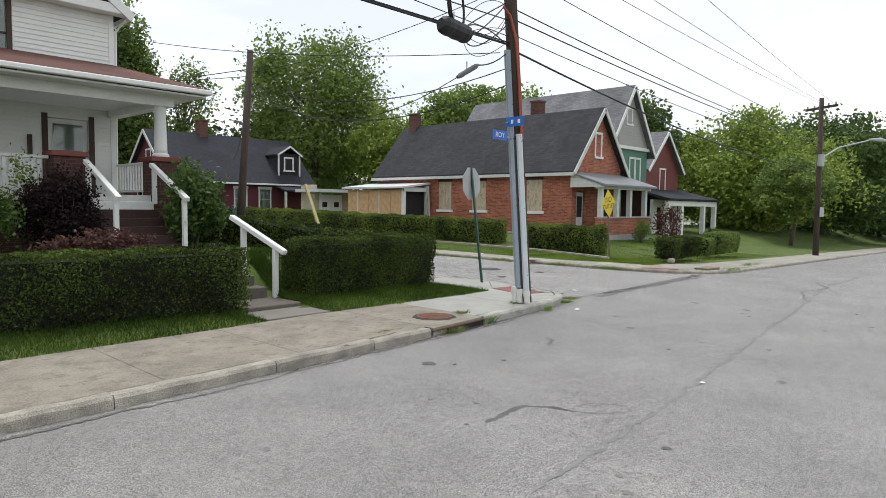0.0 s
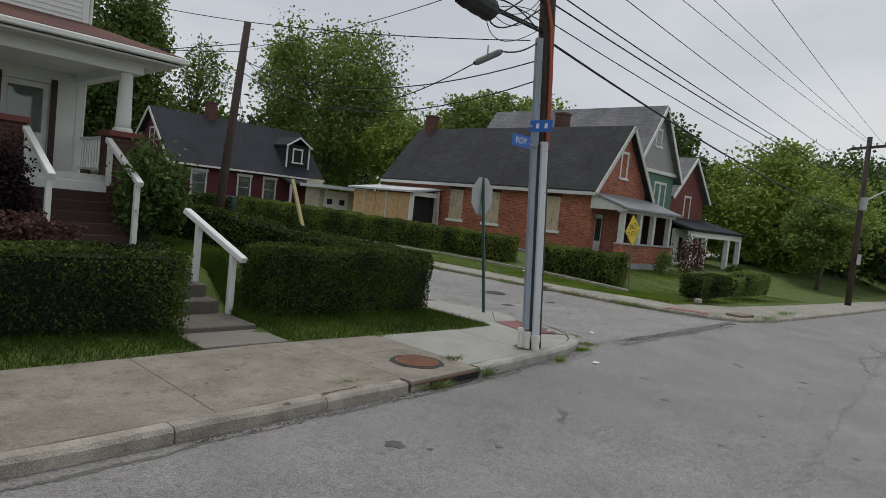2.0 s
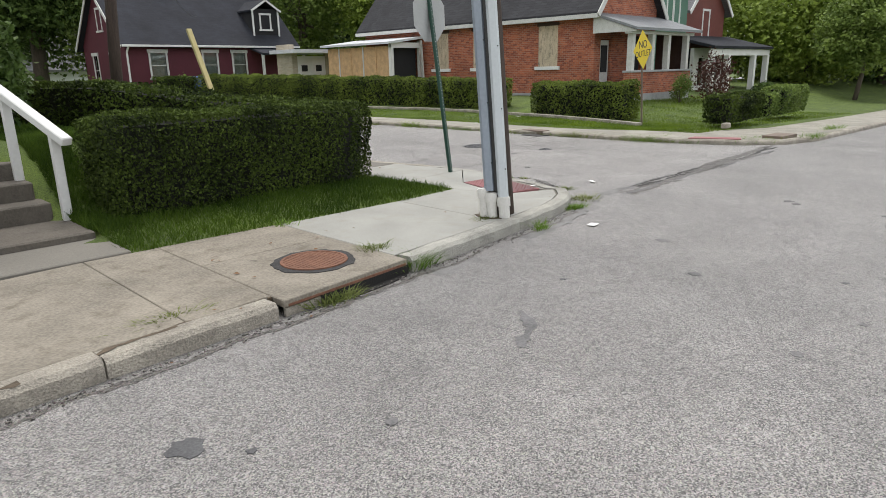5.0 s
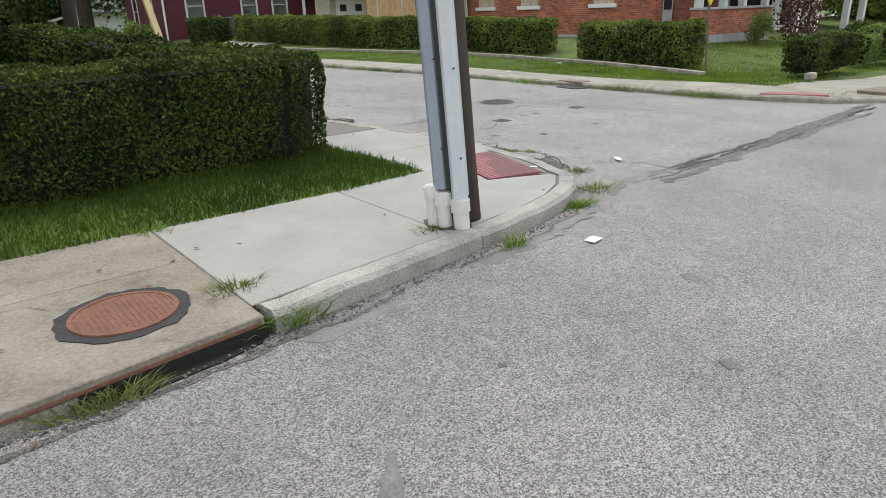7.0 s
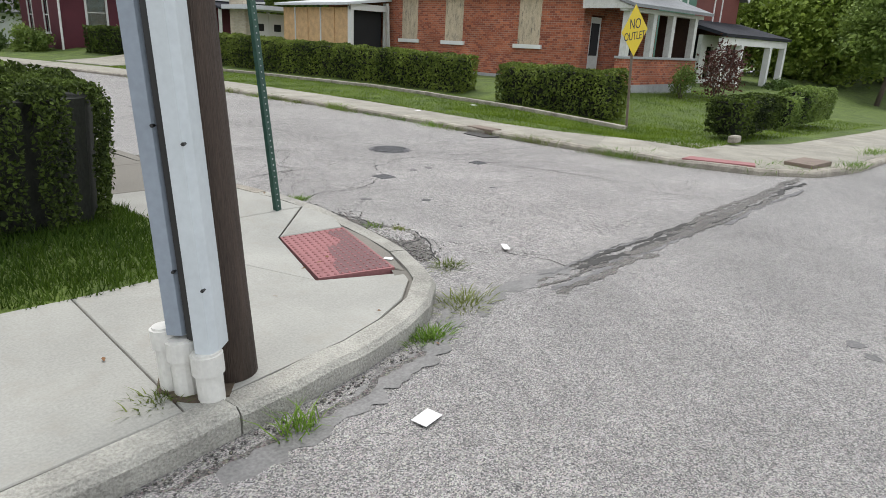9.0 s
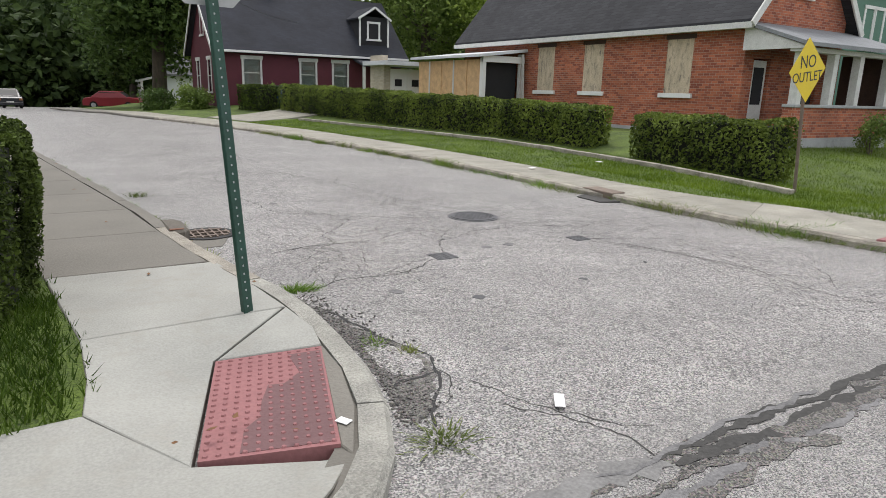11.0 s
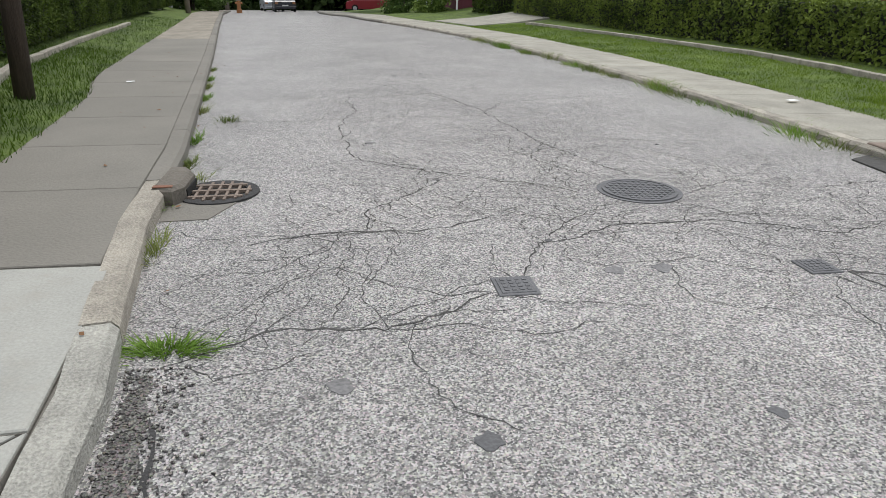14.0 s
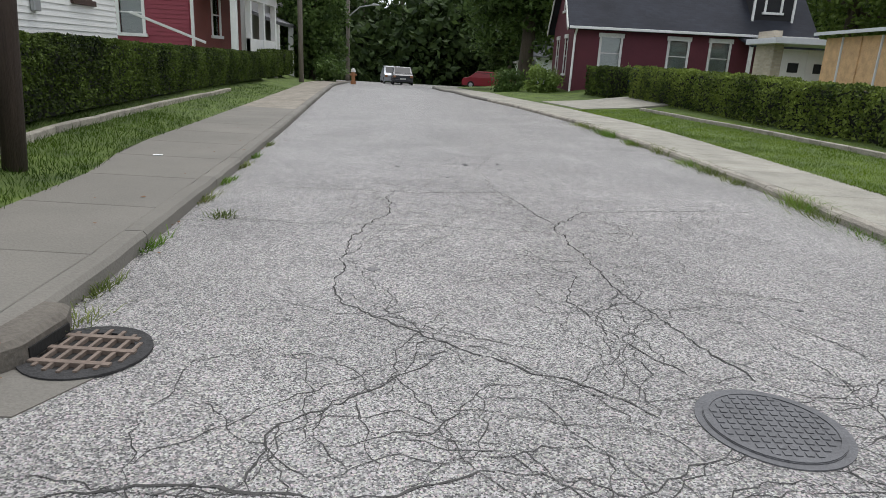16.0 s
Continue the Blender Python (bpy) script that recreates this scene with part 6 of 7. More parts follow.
def lettering(text, size, m, matrix, parent, name="lettering"):
    cu = bpy.data.curves.new(name, "FONT")
    cu.body, cu.size, cu.align_x, cu.align_y, cu.extrude = text, size, "CENTER", "CENTER", 0.001
    tmp = bpy.data.objects.new(name, cu)
    scene.collection.objects.link(tmp)
    me = bpy.data.meshes.new_from_object(tmp.evaluated_get(bpy.context.evaluated_depsgraph_get()))
    bpy.data.objects.remove(tmp)
    me.transform(matrix)
    me.transform(Matrix.Translation(-at_of(parent)))
    me.materials.clear()
    me.materials.append(m)
    ob = new(name, me)
    ob.parent = parent
    return ob


lettering("ROY", 0.13, M_WHITE, pose(-0.92, 0.047, 3.215, 90, 0, 0), sb)

# ---- stop sign seen from behind, on a green post ----
ss = thing("stop_sign", (1.69, 2.66, 0.1), "octagonal stop sign seen from behind on a leaning green steel post", "stop sign")
PT = Vector((1.60, 2.89, 2.86))
PB = Vector((1.70, 2.57, 0.06))
post = part("post", bar(bmesh.new(), PB, PT, 0.07, 0.045, 0.004), M_GREENPOST, ss)
for z in range(50):
    p = PB.lerp(PT, (z + 1) / 51)
    part("hole", bar(bmesh.new(), (p.x + 0.002, p.y - 0.0265, p.z), (p.x + 0.002, p.y - 0.021, p.z), 0.009, 0.012), M_SIGNBACK, post)
c = PB.lerp(PT, 0.86)
ax = (PT - PB).normalized()
bm = bmesh.new()
vs = [[], []]
for k in range(8):
    a = math.pi / 8 + k * math.pi / 4
    u, v = 0.41 * math.cos(a), 0.41 * math.sin(a)
    for i, dy in ((0, 0.032), (1, 0.036)):
        vs[i].append(bm.verts.new((c.x + u * 0.97 + ax.x * v, c.y + dy + 0.12 * u, c.z + v * ax.z)))
bm.faces.new(vs[0])
bm.faces.new(vs[1][::-1])
for k in range(8):
    bm.faces.new((vs[0][k], vs[0][(k + 1) % 8], vs[1][(k + 1) % 8], vs[1][k]))
part("sign_plate", bm, M_SIGNBACK, ss, "bare grey metal back of the sign")

# ---- no outlet sign ----
NX, NY, NZ = 11.9, 4.8, -0.05
ns = thing("warning_sign", (NX, NY, NZ), "yellow diamond warning sign on a thin steel post in the grass", "road sign")
NT = Vector((NX - 0.3, NY, 2.6))
part("post", bar(bmesh.new(), (NX, NY, NZ - 0.1), NT, 0.05, 0.03, 0.003), M_IRONB, ns)
c = Vector((NX - 0.24, NY - 0.03, 2.1))
bm = bmesh.new()
vs = [[], []]
for u, v in ((0, -0.53), (0.53, 0), (0, 0.53), (-0.53, 0)):
    for i, dy in ((0, 0.0), (1, 0.004)):
        vs[i].append(bm.verts.new((c.x + u * 0.985 - v * 0.15, c.y + dy, c.z + v * 0.985 + u * 0.12)))
bm.faces.new(vs[0])
bm.faces.new(vs[1][::-1])
for k in range(4):
    bm.faces.new((vs[0][k], vs[0][(k + 1) % 4], vs[1][(k + 1) % 4], vs[1][k]))
plate = part("sign_plate", bm, M_YELLOW, ns)
lettering("NO", 0.29, M_BLACK, pose(c.x - 0.02, c.y - 0.003, c.z + 0.13, 90, 0, 0) @ pose(0, 0, 0, 0, 0, 7), plate)
lettering("OUTLET", 0.23, M_BLACK, pose(c.x + 0.015, c.y - 0.003, c.z - 0.11, 90, 0, 0) @ pose(0, 0, 0, 0, 0, 7), plate)


# ---- other poles ----
def plain_pole(base, top, r, label, m=M_POLE_GREY, arms=()):
    ob = thing("utility_pole", base, label, "utility pole")
    b, t = Vector(base), Vector(top)
    part("shaft", tube(bmesh.new(), [b - Vector((0, 0, 0.3)), b.lerp(t, 0.4), t], [r, r * 0.9, r * 0.72], 12), m, ob, flat=False)
    for z, half, ang in arms:
        d = Vector((math.cos(ang), math.sin(ang), 0)) * half
        p = Vector((t.x, t.y, z))
        part("crossarm", bar(bmesh.new(), p - d, p + d, 0.1, 0.12), m, ob)
        for k in (-0.9, -0.45, 0.45, 0.9):
            q = p + d * k
            part("insulator", tube(bmesh.new(), [q, q + Vector((0, 0, 0.18))], [0.035, 0.05], 8), M_STEEL, ob)
    return ob


plain_pole((-0.83, 9.41, 0.2), (-0.38, 9.41, 6.22), 0.12, "short brown wooden pole standing against the hedge", M_POLE)
fp = plain_pole((28.0, 1.65, -0.3), (27.7, 1.65, 7.7), 0.15, "tall wooden utility pole with crossarm and lamp far down the street", M_POLE, ((7.2, 1.0, 1.0),))
part("lamp_arm", tube(bmesh.new(), [(27.8, 1.6, 4.6), (28.4, 0.9, 5.2), (29.5, -0.3, 5.6)], 0.04, 8), M_STEEL, fp)
part("lamp_head", tube(bmesh.new(), [(29.4, -0.2, 5.6), (29.8, -0.6, 5.62), (30.1, -0.9, 5.56)], [0.06, 0.11, 0.05], 8), M_STEEL, fp)
part("transformer", tube(bmesh.new(), [(27.5, 1.5, 4.2), (27.5, 1.5, 4.8)], 0.16, 10), M_STEEL, fp)
part("small_sign", one_box(27.6, 1.45, 1.6, 28.4, 1.47, 2.1), M_SIGNBACK, fp)
lp = plain_pole((-4.2, 36.2, 0.2), (-4.3, 36.2, 10.0), 0.13, "slim dark utility pole beside the far pavement")
p2 = plain_pole((-5.6, 58, -0.6), (-5.6, 58, 9.2), 0.17, "grey utility pole with crossarm and street lamp at the street's end", M_POLE_GREY, ((8.6, 1.2, 0.2),))
part("lamp_arm", tube(bmesh.new(), [(-5.5, 57.9, 4.6), (-4.6, 57.5, 5.3), (-3.4, 57.2, 5.5)], 0.05, 8), M_STEEL, p2)
part("transformer", tube(bmesh.new(), [(-5.3, 57.7, 6.6), (-5.3, 57.7, 7.5)], 0.25, 10), M_STEEL, p2)
part("lamp_head", tube(bmesh.new(), [(-3.5, 57.2, 5.5), (-3.0, 57.1, 5.5)], [0.1, 0.06], 8), M_STEEL, p2)
guy = thing("guy_guard", (-0.2, 6.3, 1.2), "yellow guy-wire guard leaning above the hedge", "guy guard")
part("board", bar(bmesh.new(), (-0.16, 6.2, 0.8), (-0.25, 6.98, 2.45), 0.09, 0.05, 0.005), M_LUMBER, guy)


def wire(a, b, sag, r, label="", m=M_CABLE, n=18, name="overhead_wire"):
    a, b = Vector(a), Vector(b)
    pts = [a.lerp(b, k / n) - Vector((0, 0, sag * 4 * (k / n) * (1 - k / n))) for k in range(n + 1)]
    ob = solid(name, tube(bmesh.new(), pts, r, 5), m, label or "thin black overhead wire", "overhead wire", group="overhead wires")
    return ob


P = lambda z, dx=0.0, dy=0.0: on_pole(z, dx, dy)
wire(P(4.95, -0.12), (-36, -2.9, 3.6), -0.0, 0.022, "thick black telephone cable along the main street")
wire(P(4.99, -0.12), (-36, -2.9, 3.7), 0.05, 0.012)
wire(P(5.4, -0.12), (-36, -2.4, 4.3), 0.2, 0.011)
wire(P(5.8, -0.12), (-36, -2.2, 4.9), 0.2, 0.013)
wire(P(5.1, -0.12), (-36, -4.2, 5.0), 0.2, 0.008)
wire(P(4.85, 0.13), (27.6, 1.6, 4.0), 0.42, 0.02, "thick black cable sagging towards the far pole")
wire(P(5.15, 0.13), (27.6, 1.6, 4.9), 0.25, 0.009)
wire(P(5.45, 0.13), (27.6, 1.6, 5.3), 0.2, 0.013)
wire(P(5.65, 0.13), (27.6, 1.6, 5.5), 0.25, 0.012)
wire(P(6.35, 0.13), (27.6, 1.6, 5.9), 0.15, 0.009)
for dx, dy, z in ((-0.8, -0.1, 6.6), (0.0, -0.35, 6.78), (0.9, -0.9, 7.05)):
    wire((-1.2 + dx * 0.4, dy * 1.6, z), (27.7 + dx * 0.9, 1.65 + dy * 0.6, 7.35), 0.12, 0.007)
wire(P(4.5, -0.2), (-0.42, 9.41, 5.3), 0.55, 0.01)
wire(P(4.2, -0.2), (-0.42, 9.41, 5.0), 0.7, 0.01)
wire(P(4.75, -0.4), (-3.0, 12.3, 6.6), 0.25, 0.008)
wire(P(6.0, -0.1), (-0.42, 9.41, 5.6), 0.2, 0.008)
wire((-0.42, 9.41, 5.5), (-12, 26, 6.4), 0.5, 0.009)
wire((-0.42, 9.41, 5.1), (14, 36.5, 5.2), 0.6, 0.009)
wire((-0.42, 9.41, 5.7), (-4.3, 36.2, 8.4), 0.6, 0.012)
wire((-4.3, 36.2, 8.6), (-5.6, 58, 8.0), 0.5, 0.012)
wire((-4.3, 36.2, 9.4), (-5.2, 58, 8.7), 0.5, 0.01)
wire((-4.3, 36.2, 9.4), (12, 44, 9.0), 0.7, 0.01)


def splice(a, b, r, label, m=M_CABLE):
    ob = thing("splice_case", a, label, "splice case")
    a, b = Vector(a), Vector(b)
    n = 9
    part("case", tube(bmesh.new(), [a.lerp(b, k / n) for k in range(n + 1)], [r * q for q in (0.55, 0.95, 1.0, 0.95, 1.0, 1.0, 0.95, 1.0, 0.95, 0.5)], 12), m, ob)
    part("clamp", tube(bmesh.new(), [a.lerp(b, 0.45) - Vector((0, 0, 0)), a.lerp(b, 0.45) + Vector((0, 0, r + 0.12))], 0.012, 6), M_STEEL, ob)


splice((-2.72, -0.16, 4.76), (-1.98, -0.1, 4.72), 0.15, "black cable splice case hung under the wires")
splice((-3.9, -0.35, 5.12), (-3.3, -0.28, 5.22), 0.12, "black cable splice case hung from the upper wire")
splice((-2.03, 0.1, 4.07), (-1.5, 0.1, 4.36), 0.045, "slim grey splice case on a drop wire", M_IRON)
sc = wire(P(4.85, -0.1), (-1.5, 0.1, 4.36), 0.08, 0.012, "drop wire from the pole to a slim splice case")
wire((-2.03, 0.1, 4.07), (-0.42, 9.41, 5.4), 0.9, 0.008)
coil = thing("cable_coil", (-2.27, -0.1, 5.16), "loop of spare black cable hung below the wires", "cable coil")
for k in range(3):
    pts = [(-2.27 + (0.3 + 0.012 * k) * math.cos(a) - 0.04 * math.sin(a), -0.1 + 0.12 * math.cos(a) + 0.02 * k, 5.16 + (0.43 + 0.01 * k) * math.sin(a)) for a in [2 * math.pi * i / 24 for i in range(25)]]
    part("turn", tube(bmesh.new(), pts, 0.013, 6), M_CABLE, coil)
rnd = random.Random(8)
for k in range(9):
    a = Vector((-2.3 + 0.4 * rnd.random(), -0.1, 4.75))
    b = Vector(P(4.9 + 0.8 * rnd.random(), -0.15))
    mid = a.lerp(b, 0.5) + Vector((rnd.uniform(-0.5, 0.2), rnd.uniform(-0.2, 0.2), rnd.uniform(-0.75, 0.5)))
    pts = [a * (1 - u) ** 2 + mid * 2 * u * (1 - u) + b * u ** 2 for u in [i / 12 for i in range(13)]]
    part("stray_cable", tube(bmesh.new(), pts, 0.006 if k > 3 else 0.011, 5), M_CABLE, coil)


# ---- houses on the far side of the hedge ----
h = thing("crimson_house", (-9, 28, 0.5), "crimson sided house with white columned porch", "house")
X1, Y0, Y1 = -5.75, 26.3, 31.5
sw = [(-8.35, -7.5, 1.9, 3.3)]
part("wall", wall(bmesh.new(), "y", Y0, -13, X1, 0.2, 5.0, 0.2, sw), M_CRIMSON, h)
part("wall", wall(bmesh.new(), "x", X1, Y0 + 0.2, Y1, 0.2, 5.0, -0.2, [(28.2, 29.0, 2.0, 3.5)]), M_REDBROWN, h)
siding(h, "y", Y0, -1, -13, X1 - 0.1, 0.8, 5.0, M_CRIMSON, 0.15, sw)
window(h, "y", Y0, -1, *sw[0], M_WHITE, M_CURTAIN)
window(h, "x", X1, 1, 28.2, 29.0, 2.0, 3.5, M_WHITE, M_DARKIN)
gable_wall(h, "x", X1, -0.2, Y0, Y1, 5.0, 8.0, M_CRIMSON)
gable_roof(h, "x", -13, X1, Y0, Y1, 5.0, 8.0, 0.35, M_SHINGLE_RD)
part("gutter", one_box(-13, Y0 - 0.46, 4.7, X1 + 0.3, Y0 - 0.36, 4.84, 0.01), M_WHITE, h)
part("downspout", tube(bmesh.new(), [(X1 + 0.05, Y0 - 0.38, 4.7), (X1 + 0.03, Y0 - 0.05, 4.4), (X1 + 0.03, Y0 - 0.05, 0.5)], 0.06, 6), M_WHITE, h)
part("porch_roof", bar(bmesh.new(), (-6.1, 29.2, 4.25), (-4.1, 29.2, 3.75), 5.6, 0.16), M_SHINGLE_RD, h)
part("porch_beam", one_box(-4.55, 26.6, 3.35, -4.3, 31.9, 3.65), M_WHITE, h)
part("porch_floor", one_box(-6.1, 26.6, 0.3, -4.3, 31.9, 1.3), M_WHITE_OLD, h)
part("porch_panel", one_box(-4.5, 28.3, 1.3, -4.35, 31.8, 1.95), M_WHITE, h)
for y in (26.75, 28.4, 30.1, 31.75):
    part("porch_post", one_box(-4.52, y - 0.1, 1.3, -4.32, y + 0.1, 3.35), M_WHITE, h)
part("stair_rail", bar(bmesh.new(), (-6.9, 24.2, 2.5), (-5.2, 26.0, 1.7), 0.08, 0.08), M_WHITE, h)

row_houses = [h]
h = thing("grey_house", (-10, 41, 0), "grey roofed house behind the far porch", "house")
part("wall", wall(bmesh.new(), "x", -7.3, 36, 46, 0, 5.4, -0.2), M_SIDING_G, h)
part("wall", wall(bmesh.new(), "y", 36, -13, -7.5, 0, 5.4, 0.2), M_SIDING_G, h)
gable_wall(h, "x", -7.3, -0.2, 36, 46, 5.4, 9.2, M_SIDING_G)
gable_roof(h, "x", -13, -7.3, 36, 46, 5.4, 9.2, 0.35, M_SHINGLE_BL)
rake(h, "x", -6.93, 36, 46, 5.4, 9.2, 0.35, M_WHITE)
part("porch_roof", bar(bmesh.new(), (-7.3, 40, 3.5), (-5.6, 40, 2.9), 6, 0.15), M_SHINGLE_GY, h)
for y in (37.2, 40, 42.8):
    part("porch_post", one_box(-5.9, y - 0.12, 0, -5.66, y + 0.12, 2.9), M_WHITE, h)
row_houses.append(h)
# both stand a fifth larger and farther than laid out above
HUB2, SIZE2 = Vector((3.5, 1.63, 1.45)), 1.2
for ob in row_houses:
    ob.location, ob.scale = HUB2 + (ob.location - HUB2) * SIZE2, (SIZE2, SIZE2, SIZE2)


h = thing("far_house", (14, 66, -0.8), "far white house with red roof half hidden by trees", "house")
part("wall", one_box(10.5, 64, -1.2, 18, 72, 2.6), M_SIDING_W, h)
gable_wall(h, "x", 10.45, 0.3, 64, 72, 2.6, 6.2, M_REDBROWN)
gable_roof(h, "x", 10.5, 18, 64, 72, 2.6, 6.2, 0.4, M_SHINGLE_GY)
part("porch_roof", bar(bmesh.new(), (10.5, 66.5, 2.2), (8.6, 66.5, 1.7), 4.5, 0.15), M_WHITE, h)
for y in (64.6, 66.5, 68.4):
    part("porch_post", one_box(8.8, y - 0.1, -1, 9.0, y + 0.1, 1.7), M_WHITE, h)
for y in (65.2, 69):
    window(h, "x", 10.5, -1, y, y + 1.0, 0.2, 1.7, M_WHITE, M_DARKIN)


# ---- trees ----
def tree(base, height, crown, leaf, count, m, label, seed, trunk=0.25, low=0.3, clumps=110, spread=0.16, dead=0):
    """A tapered trunk, limbs that fork into the crown, and leaves in uneven clumps with gaps."""
    leaf, count, clumps, spread = leaf * 0.62, int(count * 2.3), int(clumps * 1.7), spread * 0.8
    rng = np.random.default_rng(seed)
    rnd = random.Random(seed)
    ob = thing("tree", base, label, "tree")
    b = Vector(base)
    zc = height * (low + 1) / 2
    rz = height * (1 - low) / 2
    top = b + Vector((rnd.uniform(-0.4, 0.4), rnd.uniform(-0.4, 0.4), height * 0.8))
    bm = bmesh.new()
    bend = [b + Vector((0, 0, -0.2)), b.lerp(top, 0.3) + Vector((rnd.uniform(-0.2, 0.2), rnd.uniform(-0.2, 0.2), 0)), b.lerp(top, 0.65), top]
    tube(bm, bend, [trunk * 1.25, trunk, trunk * 0.6, trunk * 0.12], 9)
    part("trunk", bm, M_BARK, ob, flat=False)
    d = rng.normal(size=(clumps, 3))
    d /= np.linalg.norm(d, axis=1, keepdims=True)
    rad = rng.uniform(0.25, 1.0, (clumps, 1)) ** 0.5
    lump = 1 + 0.22 * np.array([noise.noise((v[0] * 1.7 + seed, v[1] * 1.7, v[2] * 1.7)) for v in d])[:, None]
    cl = d * rad * lump * np.array((crown, crown, rz)) + np.array((b.x, b.y, b.z + zc))
    bm = bmesh.new()
    for k in range(0, clumps, max(1, clumps // 22)):
        tip = Vector(cl[k])
        s = bend[1].lerp(top, min(0.9, max(0.05, (tip.z - b.z) / height - 0.15 + rnd.uniform(-0.1, 0.05))))
        mid = s.lerp(tip, 0.5) + Vector((0, 0, 0.06 * height * rnd.uniform(-0.5, 1)))
        tube(bm, [s, mid, tip], [trunk * 0.32, trunk * 0.2, trunk * 0.05], 6)
    part("limb", bm, M_BARK, ob)
    if dead:
        bm = bmesh.new()
        for k in range(dead):
            a = rnd.uniform(0, 6.28)
            s = b.lerp(top, rnd.uniform(0.6, 0.95))
            tip = s + Vector((math.cos(a) * crown * 0.7, math.sin(a) * crown * 0.7, height * rnd.uniform(0.15, 0.35)))
            tube(bm, [s, s.lerp(tip, 0.5) + Vector((0, 0, 0.3)), tip], [0.06, 0.035, 0.01], 5)
        part("dead_branch", bm, M_POLE_GREY, ob)
    size = rng.uniform(0.6, 1.5, clumps)
    who = rng.integers(0, clumps, count)
    pts = cl[who] + np.clip(rng.normal(size=(count, 3)), -1.7, 1.7) * (size[who] * spread)[:, None] * np.array((crown, crown, rz * 0.75))
    v, f = leaf_mesh(pts, leaf, rng, 0.7, 1.5)
    crown_ob = raw("crown", v, f, m, ob)
    tagged(crown_ob, kind="stuff")
    return ob


tree((27.5, 45, 0), 18.5, 6.6, 0.36, 15000, M_LEAF, "large full green maple behind the maroon house", 31, 0.4, 0.16)
tree((16.5, 49, 0), 14.5, 2.7, 0.34, 1300, M_LEAF, "thin tree with bare upper branches behind the roof", 32, 0.25, 0.35, 40, 0.2, 9)
tree((8.2, 50, -0.4), 17, 5.2, 0.42, 12000, M_LEAF_DARK, "tall dark tree beside the maroon house", 33, 0.45, 0.16)
tree((11.0, 47.8, -0.4), 18.5, 2.5, 0.34, 4200, M_LEAF, "dark tree behind the maroon house", 34, 0.35, 0.15)
tree((8.5, 68, -0.9), 13, 4.2, 0.45, 8000, M_LEAF_DARK, "dark shade tree at the street's end", 35, 0.3, 0.1)
tree((36, 33, 0), 13.0, 4.6, 0.4, 8000, M_LEAF, "green tree behind the brick house", 36, 0.3, 0.2)
tree((30, 36, 0), 10.5, 4.0, 0.36, 6000, M_LEAF_LIGHT, "pale green tree behind the brick house roof", 37, 0.25, 0.2)
tree((46, 34, 0), 14.0, 5.4, 0.4, 9000, M_LEAF_LIGHT, "yellow-green tree behind the grey roof", 38, 0.3, 0.2)
tree((46, 21, -0.5), 13.0, 3.3, 0.4, 6000, M_LEAF_DARK, "tall dark tree beyond the red house", 39, 0.3, 0.3)
tree((49, 11.5, -0.9), 10.8, 6.8, 0.36, 16000, M_LEAF_LIGHT, "broad rounded light green tree by the street", 40, 0.3, 0.06, 150)
tree((63, 9.5, -1.1), 12.5, 8.0, 0.42, 13000, M_LEAF_DARK, "broad green tree further down the street", 41, 0.35, 0.05, 150)
tree((40.5, 6.2, -0.7), 6.5, 2.4, 0.26, 5000, M_LEAF, "young green tree on the lawn", 42, 0.12, 0.28)
tree((56, 22, -1), 11, 5.0, 0.4, 7000, M_LEAF_DARK, "dark tree behind the green trees", 43, 0.3, 0.1)
tree((80, 6, -1.5), 12, 7.5, 0.5, 8000, M_LEAF_DARK, "far dark trees at the end of the main street", 44, 0.3, 0.02)
tree((92, -4, -1.6), 9, 7.5, 0.5, 7000, M_LEAF, "far tree past the main street's bend", 45, 0.3, 0.02)
tree((-6.8, 50, -0.4), 8.2, 2.3, 0.3, 8000, M_LEAF_DARK, "dark conifer-like tree beside the far pavement", 46, 0.2, 0.06)
tree((-9.5, 55, -0.5), 6.8, 2.8, 0.36, 6000, M_LEAF, "green tree behind the far hedge", 47, 0.2, 0.08)
woods = thing("far_woods", (0, 92, -1.5), "dark wooded end of the side street", "woods", kind="stuff")
rng = np.random.default_rng(50)
n = 150000
cx = rng.uniform(-46, 64, 150)
cy = rng.uniform(80, 104, 150)
cz = rng.uniform(0, 11, 150) * np.where(cx < 2, 0.55, 1.0) + 1.5 * np.sin(cx * 0.3)
who = rng.integers(0, 150, n)
pts = np.c_[cx[who], cy[who], np.maximum(cz[who], 0)] + rng.normal(size=(n, 3)) * (3.0, 2.0, 2.2)
pts[:, 2] = np.maximum(pts[:, 2], -1.6 + rng.random(n))
v, f = leaf_mesh(pts, 0.75, rng, 0.7, 1.4)
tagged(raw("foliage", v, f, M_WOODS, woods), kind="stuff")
bm = bmesh.new()
for k in range(26):
    x = -40 + k * 3.9 + random.uniform(-1, 1)
    tube(bm, [(x, 90 + random.uniform(-5, 5), -2), (x + random.uniform(-0.5, 0.5), 90, 9)], [0.3, 0.1], 7)
tagged(part("trunk", bm, M_BARK, woods), kind="stuff")

shrub("bush", (11.2, 33.9, 0.1), (0.9, 0.9, 0.75), 0.1, 2600, M_LEAF, "round yellow-green bush by the maroon house corner", 26)
shrub("bush", (8.0, 36.6, 0.0), (0.9, 0.9, 0.8), 0.1, 2600, M_LEAF, "rounded light green bush at the house corner", 27)
shrub("bush", (6.4, 38.6, -0.1), (0.9, 0.9, 0.7), 0.1, 2000, M_LEAF_DARK, "dark green bush by the pavement", 28)
